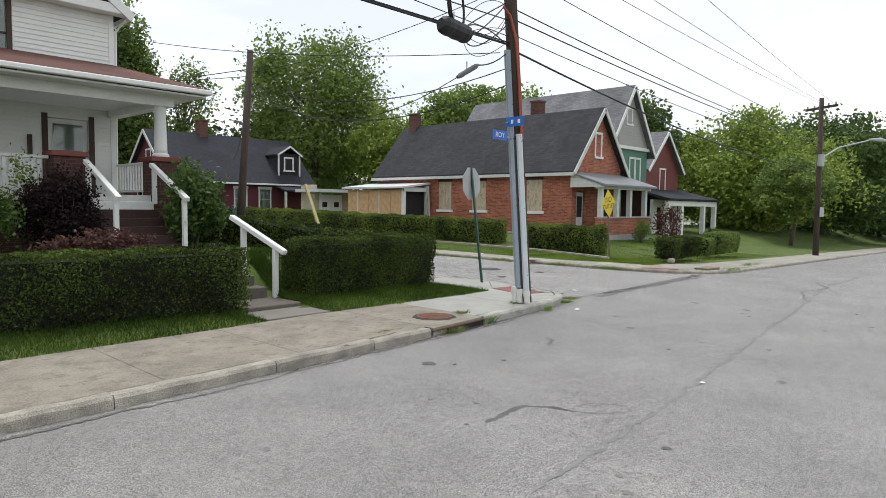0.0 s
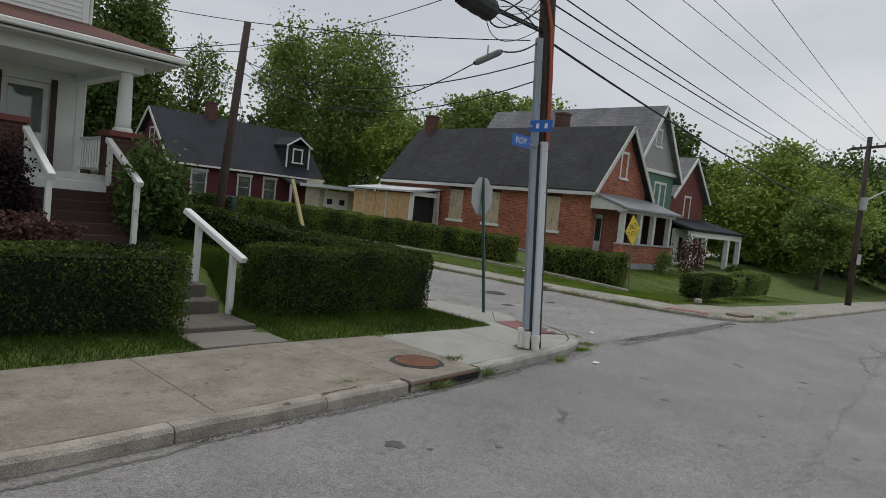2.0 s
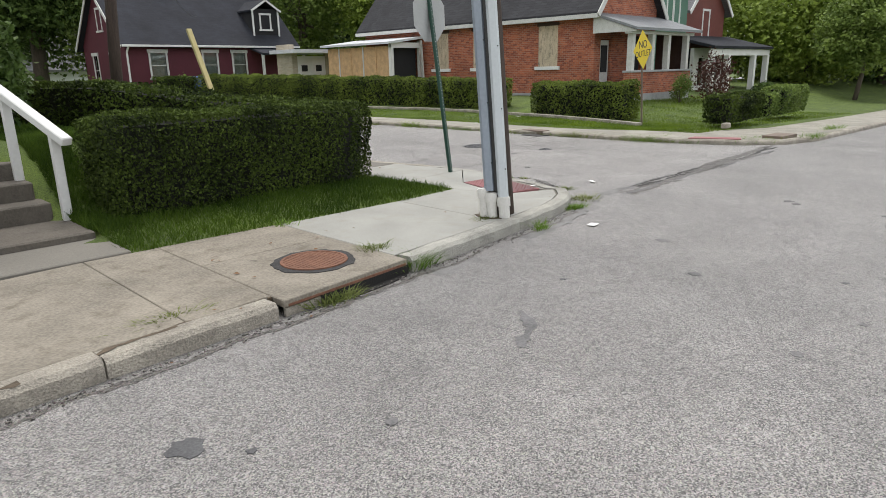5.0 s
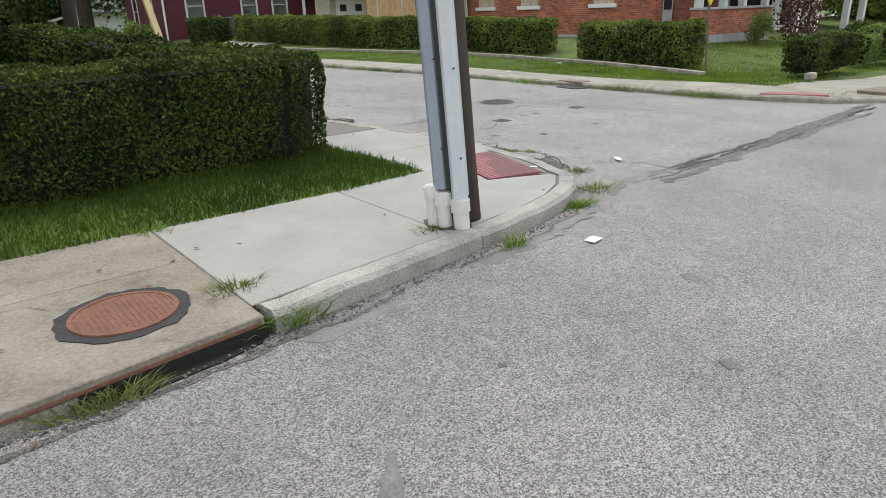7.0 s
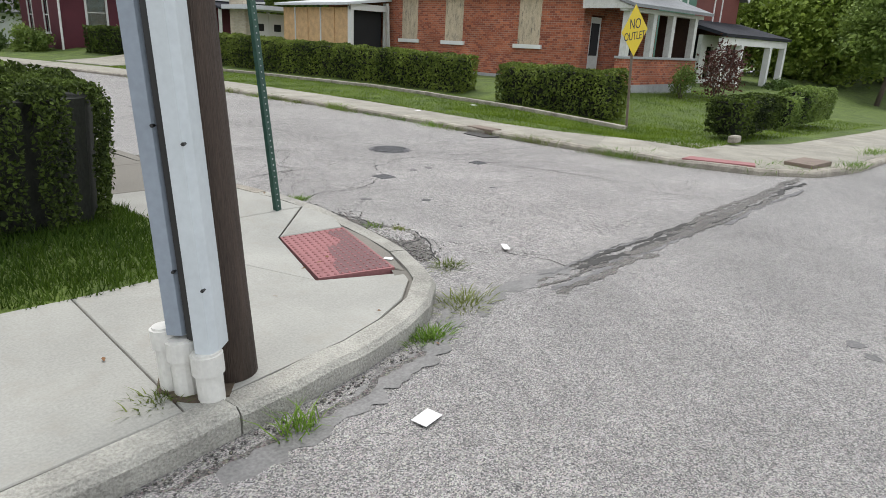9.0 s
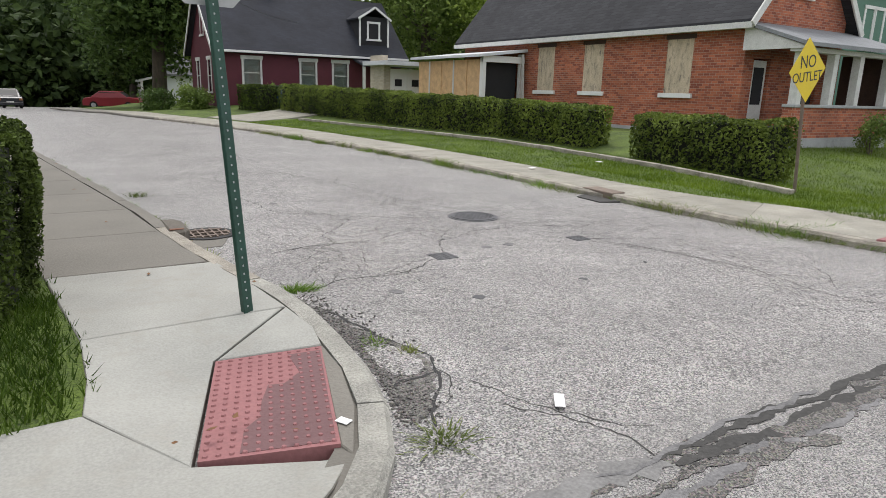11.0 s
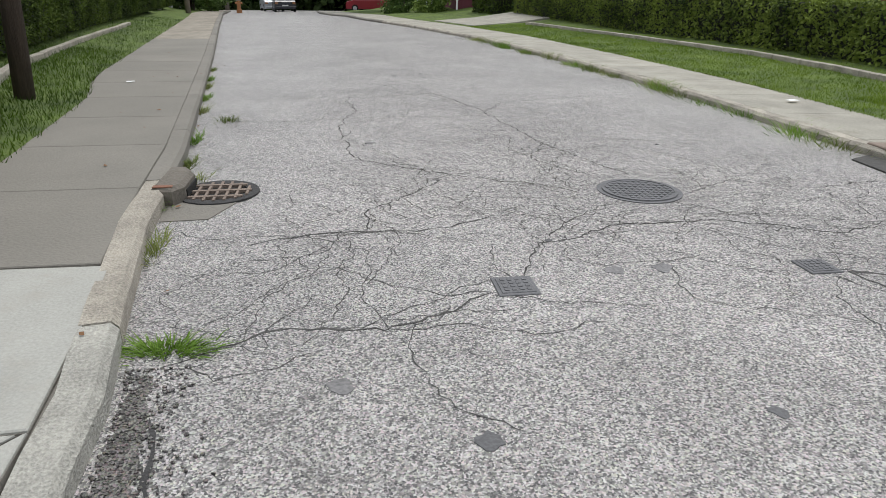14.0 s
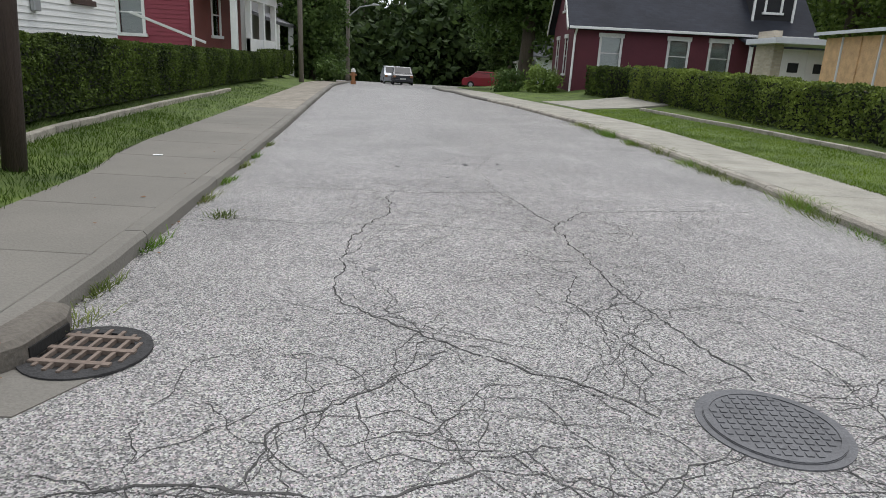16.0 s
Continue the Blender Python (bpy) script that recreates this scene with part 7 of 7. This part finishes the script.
shrub("bush", (20.2, 7.6, 0.25), (0.45, 0.45, 0.55), 0.05, 1600, M_LEAF, "small green shrub before the porch wall", 29)
shrub("red_shrub", (22.2, 7.2, 0.1), (0.8, 0.8, 1.05), 0.07, 1500, M_LEAF_RED, "sparse purple-leaved ornamental tree before the porch", 30)
shrub("bush", (-4.9, 47, -0.3), (1.1, 1.4, 0.9), 0.12, 2200, M_LEAF_DARK, "dark bush at the end of the far pavement", 61)
shrub("bush", (34.5, 9.3, -0.4), (1.6, 0.5, 0.5), 0.1, 1500, M_LEAF_DARK, "low dark shrubs along the pale porch", 62)


# ---- parked cars ----
def car(loc, turn, m, label, tall=1.45, long=4.5):
    ob = thing("car", (0, 0, 0), label, "car")
    bm = bmesh.new()
    w = 0.88
    prof = [(-long / 2, 0.3), (-long / 2, 0.85), (-long / 2 + 0.15, 0.95), (-long * 0.28, 1.0), (-long * 0.14, tall), (long * 0.2, tall), (long * 0.36, 0.98), (long / 2 - 0.1, 0.88), (long / 2, 0.7), (long / 2, 0.3)]
    rings = []
    for s in (-1, -0.93, 0.93, 1):
        rings.append([bm.verts.new((s * w * (0.86 if z > 1.05 else 1.0), y, z if abs(s) < 1 else z - 0.03)) for y, z in prof])
    for a, b in zip(rings, rings[1:]):
        for k in range(len(prof)):
            bm.faces.new((a[k], a[(k + 1) % len(prof)], b[(k + 1) % len(prof)], b[k]))
    bm.faces.new(rings[0])
    bm.faces.new(rings[-1][::-1])
    part("body", bm, m, ob)
    part("rear_window", bar(bmesh.new(), (0, -long * 0.27, 1.04), (0, -long * 0.155, tall - 0.06), 1.36, 0.03, up=(0, 1, 0.4)), M_BLACK, ob)
    part("windscreen", bar(bmesh.new(), (0, long * 0.345, 1.02), (0, long * 0.215, tall - 0.06), 1.36, 0.03, up=(0, -1, 0.4)), M_BLACK, ob)
    for s in (-1, 1):
        part("side_window", one_box(s * 0.775 - 0.01, -long * 0.14, 1.06, s * 0.775 + 0.01, long * 0.22, tall - 0.1), M_BLACK, ob)
        part("tail_lamp", one_box(s * 0.72 - 0.12, -long / 2 - 0.02, 0.68, s * 0.72 + 0.12, -long / 2 + 0.01, 0.85), M_HYDRANT, ob)
        for y in (-long * 0.3, long * 0.31):
            wh = part("wheel", tube(bmesh.new(), [(s * 0.72, y, 0.32), (s * 0.9, y, 0.32)], 0.32, 16), M_RUBBER, ob)
            part("rim", tube(bmesh.new(), [(s * 0.9, y, 0.32), (s * 0.915, y, 0.32)], 0.19, 12), M_STEEL, wh)
    part("number_plate", one_box(-0.25, -long / 2 - 0.025, 0.5, 0.25, -long / 2, 0.62), M_WHITE, ob)
    part("bumper", one_box(-0.86, -long / 2 - 0.06, 0.32, 0.86, -long / 2 + 0.02, 0.52, 0.02), m, ob)
    ob.matrix_basis = pose(*loc, 0, 0, turn)


car((-2.9, 67, gz(0, 67)), 12, M_CAR_SI, "silver estate car parked at the street's end", 1.65)
car((-1.5, 62.5, gz(0, 62.5)), 8, M_CAR_DK, "dark blue car parked at the street's end", 1.55)
car((6.3, 62.5, gz(0, 62)), 70, M_CAR_RD, "dark red car parked under the trees", 1.5)
car((12.5, 33.9, 0.12), 90, M_CAR_BL, "dark blue car parked behind the hedge", 1.5)

# ---- hydrant ----
hy = thing("fire_hydrant", (-2.6, 42.5, -0.05), "weathered orange-brown fire hydrant with a pale top beside the kerb", "fire hydrant")
part("barrel", tube(bmesh.new(), [(-2.6, 42.5, -0.1), (-2.6, 42.5, 0.08), (-2.6, 42.5, 0.1), (-2.6, 42.5, 0.6)], [0.16, 0.16, 0.11, 0.11], 12), M_HYDRANT, hy)
part("bonnet", tube(bmesh.new(), [(-2.6, 42.5, 0.6), (-2.6, 42.5, 0.64), (-2.6, 42.5, 0.76), (-2.6, 42.5, 0.84)], [0.15, 0.15, 0.11, 0.03], 12), M_WHITE_OLD, hy)
for s in (-1, 1):
    part("outlet", tube(bmesh.new(), [(-2.6, 42.5, 0.45), (-2.6 + s * 0.2, 42.5, 0.45)], 0.06, 10), M_HYDRANT, hy)


# ---- cracks, seams and patches in the asphalt ----
def crack(points, width, seed, m=None, z=0.003, jit=0.03, label=""):
    """A ragged ribbon just proud of the road."""
    rnd = random.Random(seed)
    pts = along(points, 0.05)
    bm = bmesh.new()
    rows = []
    off = 0.0
    for i, p in enumerate(pts):
        a, b = pts[max(i - 1, 0)], pts[min(i + 1, len(pts) - 1)]
        t = (b - a).normalized()
        n = Vector((-t.y, t.x))
        off = off * 0.8 + rnd.uniform(-jit, jit)
        w = width * rnd.uniform(0.35, 1.25) * (0.4 if i in (0, len(pts) - 1) else 1)
        c = p + n * off
        rows.append([bm.verts.new((*(c + n * s * w / 2), gz(c.x, c.y) + z + 0.012 * noise.noise((c.x * 0.4, c.y * 0.4, 0)) * smooth(0, 3, abs(c.x - 3)))) for s in (-1, 1)])
    for a, b in zip(rows, rows[1:]):
        bm.faces.new((a[0], b[0], b[1], a[1]))
    return part("crack" if not label else "patch", bm, m or M_CRACK, road, label)


CRACKS = [
    [(2.25, 3.1), (2.7, 3.35), (3.2, 3.3), (3.8, 3.62)], [(4.0, 3.8), (4.25, 4.3), (4.9, 4.55), (5.6, 4.6), (6.3, 4.25), (7.0, 4.4), (8.1, 4.3)],
    [(4.1, 4.87), (3.5, 4.6), (3.0, 4.7), (2.4, 4.54)], [(4.44, 10.55), (4.86, 8.93), (5.11, 7.02), (5.34, 6.2), (5.5, 5.75)],
    [(4.86, 8.93), (5.3, 9.6), (6.2, 9.9), (7.4, 10.2)], [(4.44, 10.55), (3.4, 10.2), (1.6, 10.1)], [(3.08, 6.92), (3.23, 6.51), (3.79, 6.06), (4.4, 5.7), (4.9, 5.35)],
    [(3.08, 6.92), (3.0, 8.0), (3.2, 9.2), (3.1, 10.3)], [(3.9, 5.9), (3.6, 5.4), (3.2, 5.1), (3.2, 4.7)], 
    [(5.0, 5.0), (4.6, 4.7), (4.3, 4.3)], [(5.75, 5.2), (6.3, 5.5), (6.9, 5.2), (7.6, 5.4)], [(5.6, 4.95), (5.9, 4.7), (6.4, 4.6)], [(5.2, 5.75), (4.9, 6.1), (4.7, 6.8), (4.8, 7.4)],
    [(5.8, 3.6), (6.2, 2.9), (6.4, 2.0), (6.3, 1.2), (6.6, 0.4)], [(5.9, 3.7), (6.8, 3.2), (7.6, 2.4)], [(4.44, 10.55), (4.2, 12.2), (4.5, 14), (3.6, 15.5)], [(3.6, 15.5), (5.5, 15.2), (7.4, 15.6)],
    [(3.6, 15.5), (2.0, 15.8), (0.8, 15.4)], [(1.7, 8.55), (2.6, 8.5), (3.6, 8.7), (4.9, 8.6)], [(2.3, 2.0), (2.55, 1.65), (2.48, 1.25), (2.3, 1.0)], [(2.24, 2.6), (2.4, 2.2), (2.38, 1.9)],
    [(2.6, 1.2), (2.75, 0.7), (3.1, 0.3)], [(1.3, 20.6), (3.0, 20.9), (5.0, 20.4), (7.0, 21.0)], [(3.0, 20.9), (2.6, 23), (3.2, 26)], [(2.9, 0.1), (2.85, 0.5), (2.55, 0.9)],
]
for k, c in enumerate(CRACKS):
    crack(c, 0.013 if k < 8 else 0.009, k, jit=0.024)
# fine side branches
rnd = random.Random(12)
for k in range(230):
    line = CRACKS[k % 18]
    p = Vector(line[rnd.randrange(len(line))]).lerp(Vector(line[rnd.randrange(len(line))]), 0.4)
    pts = [p]
    a = rnd.uniform(0, 6.28)
    for _ in range(rnd.randint(2, 4)):
        a += rnd.uniform(-0.9, 0.9)
        pts.append(pts[-1] + Vector((math.cos(a), math.sin(a))) * rnd.uniform(0.2, 0.5))
    crack([tuple(q) for q in pts], 0.0055, 100 + k, jit=0.03)
# ragged tar seam where the side street meets the main road
rnd = random.Random(31)
for k in range(26):
    x0 = 2.2 + rnd.uniform(0, 3.5) if k else 2.2
    x1 = min(9.3, x0 + rnd.uniform(1.2, 4.0))
    off = rnd.gauss(0, 0.1)
    line = [(x, 0.012 * max(0, x - 4) ** 1.7 + off + rnd.uniform(-0.04, 0.04)) for x in np.linspace(x0, x1, 6)]
    crack(line, rnd.uniform(0.02, 0.1), 400 + k, (M_LOOSE, M_LOOSE, M_SEAM, M_CRACK)[k % 4], 0.0035 + 0.0004 * (k % 7), 0.018, "dark worn seam across the junction")
# crumbled asphalt along the kerb
def ragged(line, jit, seed, step=0.04):
    """A closed outline broken up into small uneven steps."""
    rnd = random.Random(seed)
    return [(p.x + rnd.uniform(-jit, jit), p.y + rnd.uniform(-jit, jit)) for p in along(line + line[:1], step)[:-1]]


part("patch", prism(bmesh.new(), ragged([(2.06, 0.88), (2.2, 0.98), (2.33, 1.18), (2.46, 1.36), (2.53, 1.6), (2.46, 1.88), (2.39, 2.11), (2.32, 2.4), (2.27, 2.75), (2.2, 3.1), (2.15, 2.9), (2.19, 2.4), (2.19, 1.9), (2.12, 1.4)], 0.016, 5), -0.02, 0.004), M_LOOSE, road, "crumbled dark asphalt beside the kerb")
part("patch", prism(bmesh.new(), ragged([(2.24, 1.9), (2.36, 1.95), (2.47, 1.72), (2.47, 1.53), (2.37, 1.39), (2.24, 1.42), (2.21, 1.56)], 0.014, 6), -0.02, 0.008), M_ASPHALT, road, "worn flake of grey asphalt")
for k, line in enumerate(([(2.39, 2.13), (2.47, 1.88), (2.535, 1.6), (2.47, 1.36), (2.34, 1.17), (2.2, 0.97), (2.12, 0.84)], [(2.29, 2.75), (2.34, 2.4), (2.41, 2.1)], [(2.13, 1.3), (2.22, 1.36), (2.38, 1.34), (2.46, 1.38)])):
    crack(line, 0.022, 90 + k, M_RING, 0.006, 0.014, "dark ragged edge of broken asphalt")
grit = thing("loose_gravel", (2.2, 1.5, 0), "loose broken asphalt crumbs along the gutter", "gravel", kind="stuff")
rng = np.random.default_rng(5)
bm = bmesh.new()
for k in range(1900):
    if k < 1350:
        y = rng.uniform(0.9, 3.1)
        x = at_y(KERB_W, y, 9) + 0.03 + abs(rng.normal(0, 0.13))
    else:
        x = rng.uniform(-6, 1.0)
        y = at_x(KERB_W[:12], x) - 0.03 - abs(rng.normal(0, 0.05))
    s = rng.uniform(0.003, 0.011) if k % 5 else rng.uniform(0.008, 0.013)
    q = bmesh.ops.create_icosphere(bm, subdivisions=1, radius=s)
    bmesh.ops.transform(bm, matrix=Matrix.Translation((x, y, 0.006)) @ Matrix.Diagonal((1, rng.uniform(0.6, 1), 0.6, 1)), verts=q["verts"])
part("crumbs", bm, M_LOOSE, grit)
crack([(6.05, 3.6), (5.91, 3.66), (6.17, 2.87), (6.37, 2.17)], 0.015, 88, M_CRACK, 0.004, 0.012, "long straight open joint in the side street")
# tar snakes and oil spots on the main road
crack([(-5.71, -3.62), (-5.34, -3.57), (-5.07, -3.58), (-4.93, -3.80), (-4.87, -4.03)], 0.075, 63, M_TAR, 0.004, 0.012, "dark tar line")
crack([(-4.87, -4.03), (-4.73, -4.25), (-4.48, -4.39), (-4.37, -4.27), (-4.49, -4.04), (-4.70, -3.93)], 0.026, 64, M_SEAM, 0.005, 0.008, "dark tar loop")
crack([(-6.6, -4.75), (-5.6, -4.66), (-4.64, -4.6), (-3.0, -4.45), (2.5, -3.8), (5.0, -3.6), (9, -3.1), (16, -2.9)], 0.05, 65, M_FAINT, 0.004, 0.025, "long worn seam in the main road")
crack([(5.0, -3.6), (6.8, -3.0), (8.2, -3.3), (10, -2.6)], 0.07, 66, M_SEAM, 0.005, 0.03, "dark tar line")
crack([(-2.6, -2.2), (-2.3, -2.05), (-2.1, -1.8)], 0.09, 67, M_SEAM, 0.004, 0.01, "faint dark scuff")
crack([(-36, -2.6), (-20, -1.72), (-14, -1.4), (-8.8, -1.12), (-6.1, -0.98), (-3.6, -0.8), (-1.85, -0.64), (-0.54, -0.48), (0.3, -0.38), (0.95, -0.24)], 0.055, 68, M_LOOSE, 0.004, 0.02, "damp dirt along the gutter")
crack([(-1.9, -0.72), (-0.54, -0.56), (0.3, -0.46), (0.95, -0.3), (1.4, -0.06), (1.75, 0.3)], 0.17, 69, M_FAINT, 0.0035, 0.02, "wide band of dirt in the corner gutter")
crack([(1.6, -0.15), (2.0, 0.1), (2.4, 0.1), (2.9, 0.02)], 0.16, 70, M_FAINT, 0.0038, 0.03, "dark dirt where the gutter meets the seam")
rnd = random.Random(4)
for k in range(46):
    x, y = (rnd.uniform(-8, 4), rnd.uniform(-5.5, -1.2)) if k < 26 else (rnd.uniform(2.8, 7), rnd.uniform(0.8, 13))
    r = rnd.uniform(0.02, 0.06)
    bm = disc(bmesh.new(), (x, y), r, -0.02, 0.0035 + 0.012 * noise.noise((x * 0.4, y * 0.4, 0)) * smooth(0, 3, abs(x - 3)), 11, r * 0.4, k)
    part("spot", bm, M_SEAM if k % 3 else M_TAR, road)
bm = disc(bmesh.new(), (3.517, 2.45), 0.05, -0.02, 0.004, 12, 0.015, 3)
part("spot", bm, M_TAR, road)
part("spot", disc(bmesh.new(), (-4.53, -1.75), 0.09, -0.02, 0.005, 13, 0.03, 9), M_TAR, road)
# cracks and dirt in the old pavement
crack([(-5.04, -0.71), (-4.52, -0.61), (-3.91, -0.52)], 0.05, 71, M_SOIL, 0.134, 0.015, "dirt and moss in a pavement joint")
crack([(-3.3, 0.55), (-3.0, 0.5), (-2.92, 0.35)], 0.006, 73, M_CRACK, 0.134, 0.01)
# worn concrete apron by the drain
part("patch", prism(bmesh.new(), [(1.78, 5.0), (2.1, 5.02), (2.25, 5.4), (1.72, 5.42)], -0.02, 0.006), M_CONC_DARK, road, "small concrete apron by the drain")


# ---- weeds ----
def weed(name, c, r, count, size, label, seed, m=None, z=None):
    rng = np.random.default_rng(seed)
    d = rng.normal(size=(count, 2)) * np.array(r)
    base = np.c_[d + np.array(c), np.full(count, z if z is not None else gz(*c))]
    h = size * rng.uniform(0.4, 1.3, count)
    lean = d * 0.5 + rng.normal(0, 0.75, (count, 2)) * h[:, None]
    a = rng.uniform(0, 6.28, count)
    side = np.c_[np.cos(a), np.sin(a), np.zeros(count)] * 0.004
    v = np.empty((count, 5, 3))
    mid = base + np.c_[lean * 0.45, h * 0.7]
    v[:, 0], v[:, 1], v[:, 2], v[:, 3] = base - side, base + side, mid + side * 0.8, mid - side * 0.8
    v[:, 4] = base + np.c_[lean * 1.1, h]
    faces = []
    for k in range(count):
        o = 5 * k
        faces += [(o, o + 1, o + 2, o + 3), (o + 3, o + 2, o + 4)]
    ob = raw(name, v.reshape(-1, 3), faces, m or M_WEED)
    return tagged(ob, label, "weed", "weeds along the kerbs", "stuff")


weed("weed_tuft", (-1.86, -0.42), (0.07, 0.05), 800, 0.115, "tuft of wild grass at the storm drain's end", 1, M_WEED_G, 0.0)
weed("weed_tuft", (-2.0, -0.05), (0.07, 0.04), 150, 0.05, "dry tuft in the pavement joint", 2, z=0.12)
weed("weed_tuft", (-2.88, -0.66), (0.1, 0.03), 220, 0.08, "weeds at the storm drain's edge", 3, z=0.0)
weed("weed_tuft", (-4.0, -0.35), (0.12, 0.04), 120, 0.03, "low weeds in a pavement joint", 4, z=0.12)
weed("weed_tuft", (1.1, -0.14), (0.08, 0.04), 260, 0.05, "bright green weeds in the gutter", 5, M_WEED_G, 0.0)
weed("weed_tuft", (1.66, 0.1), (0.1, 0.07), 260, 0.045, "dry weeds beside the corner kerb", 6, z=0.0)
weed("weed_tuft", (2.12, 0.72), (0.07, 0.06), 220, 0.024, "yellowish weeds beside the tactile ramp", 7, z=0.0)
weed("weed_tuft", (-0.02, -0.46), (0.05, 0.03), 80, 0.09, "small weed against the kerb", 8, M_WEED_G, 0.0)
weed("weed_tuft", (2.22, 3.25), (0.1, 0.035), 420, 0.035, "strip of green weeds in the road crack", 9, M_WEED_G, 0.0)
weed("weed_tuft", (2.36, 1.95), (0.04, 0.05), 90, 0.03, "small green weed in the broken asphalt", 10, M_WEED_G, 0.0)
weed("weed_tuft", (2.47, 1.72), (0.03, 0.03), 70, 0.03, "dry weed in the broken asphalt", 11, z=0.0)
weed("weed_tuft", (-0.45, -0.02), (0.07, 0.04), 150, 0.035, "dry grass at the pole's foot", 12, z=0.12)
weed("weed_tuft", (-2.05, 1.42), (0.05, 0.05), 60, 0.06, "small weed in the pavement corner", 13, M_WEED_G, 0.12)
weed("weed_tuft", (1.72, 8.55), (0.07, 0.06), 90, 0.07, "small dark weed by the kerb", 14, z=0.0)
weed("weed_tuft", (1.82, 5.95), (0.05, 0.1), 70, 0.05, "reddish dry weeds at the drain", 15, z=0.0)
rnd = random.Random(6)
for k in range(54):
    if rnd.random() < 0.45:
        continue
    y = 1.8 + k * 0.36 + rnd.uniform(-0.15, 0.15)
    x = at_y(KERB_E, y, 6) - 0.05 + rnd.uniform(-0.05, 0.1)
    weed("weed_tuft", (x, y), (rnd.uniform(0.05, 0.14), 0.2), rnd.randint(60, 260), rnd.uniform(0.05, 0.15), "ragged weeds along the far kerb", 30 + k, None if k % 3 else M_WEED_G, 0.0)
for k in range(9):
    y = 4.3 + k * 1.15 + rnd.uniform(-0.3, 0.3)
    weed("weed_tuft", (at_y(KERB_W, y, 14) + 0.04, y), (0.025, 0.12), 110, 0.06, "thin weeds along the near kerb", 60 + k, M_WEED_G if k % 2 else None, 0.0)
for x, y in ((9.3, 0.9), (9.9, 0.5), (8.6, 2.7), (11.05, 0.1), (13.5, 0.3)):
    weed("weed_tuft", (x, y), (0.25, 0.1), 160, 0.1, "weeds in the worn corner pavement", int(x * 10), M_WEED_G, 0.0)


# ---- litter ----
def paper(c, z, w, l, turn, label, m=None):
    ob = solid("litter", one_box(-w / 2, -l / 2, 0, w / 2, l / 2, 0.003), m or M_PAPER, label, "litter", group="litter on the ground")
    ob.matrix_basis = pose(*c, z, 0, 0, turn)


paper((2.85, 0.73), 0.02, 0.055, 0.15, -38, "flat strip of white paper on the asphalt")
paper((0.48, -0.78), 0.012, 0.13, 0.09, 10, "crumpled white scrap of paper on the asphalt")
paper((1.72, 0.98), 0.075, 0.05, 0.07, 30, "white scrap on the red plate")
paper((-0.05, 11.1), 0.14, 0.12, 0.09, 20, "small white scrap on the pavement")
paper((-0.3, 5.8), 0.2, 0.09, 0.06, 50, "small pale scrap in the grass")
paper((9.2, 8.8), 0.11, 0.16, 0.1, 15, "white scrap on the far pavement")
paper((10.6, 8.3), 0.24, 0.16, 0.12, 70, "white scrap on the far lawn")
paper((-3.0, -4.5), 0.012, 0.05, 0.05, 0, "small white scrap on the main road")
rnd = random.Random(15)
leafy = thing("fallen_leaves", (0, 3, 0), "scattered dry brown leaves along gutter and pavement", "leaves", kind="stuff")
bm = bmesh.new()
for k in range(70):
    if k < 40:
        y = rnd.uniform(3, 16)
        x = at_y(KERB_W, y, 14) + rnd.uniform(-0.9, 0.25)
    else:
        x = rnd.uniform(-6, 1.5)
        y = at_x(KERB_W[:12], min(x, 0.9)) + rnd.uniform(-0.3, 1.4)
    z = 0.142 if (k < 40 and x < at_y(KERB_W, y, 14) - 0.02) or (k >= 40 and y > at_x(KERB_W[:12], min(x, 0.9)) + 0.02) else 0.018
    s = rnd.uniform(0.01, 0.025)
    a = rnd.uniform(0, 6.28)
    vs = [bm.verts.new((x + s * math.cos(a + q) * e, y + s * math.sin(a + q) * e, z + rnd.uniform(-0.004, 0.006))) for q, e in ((0, 1.3), (1.4, 0.7), (3.14, 1.2), (4.8, 0.7))]
    bm.faces.new(vs)
part("leaf", bm, M_LEAFLIT, leafy)
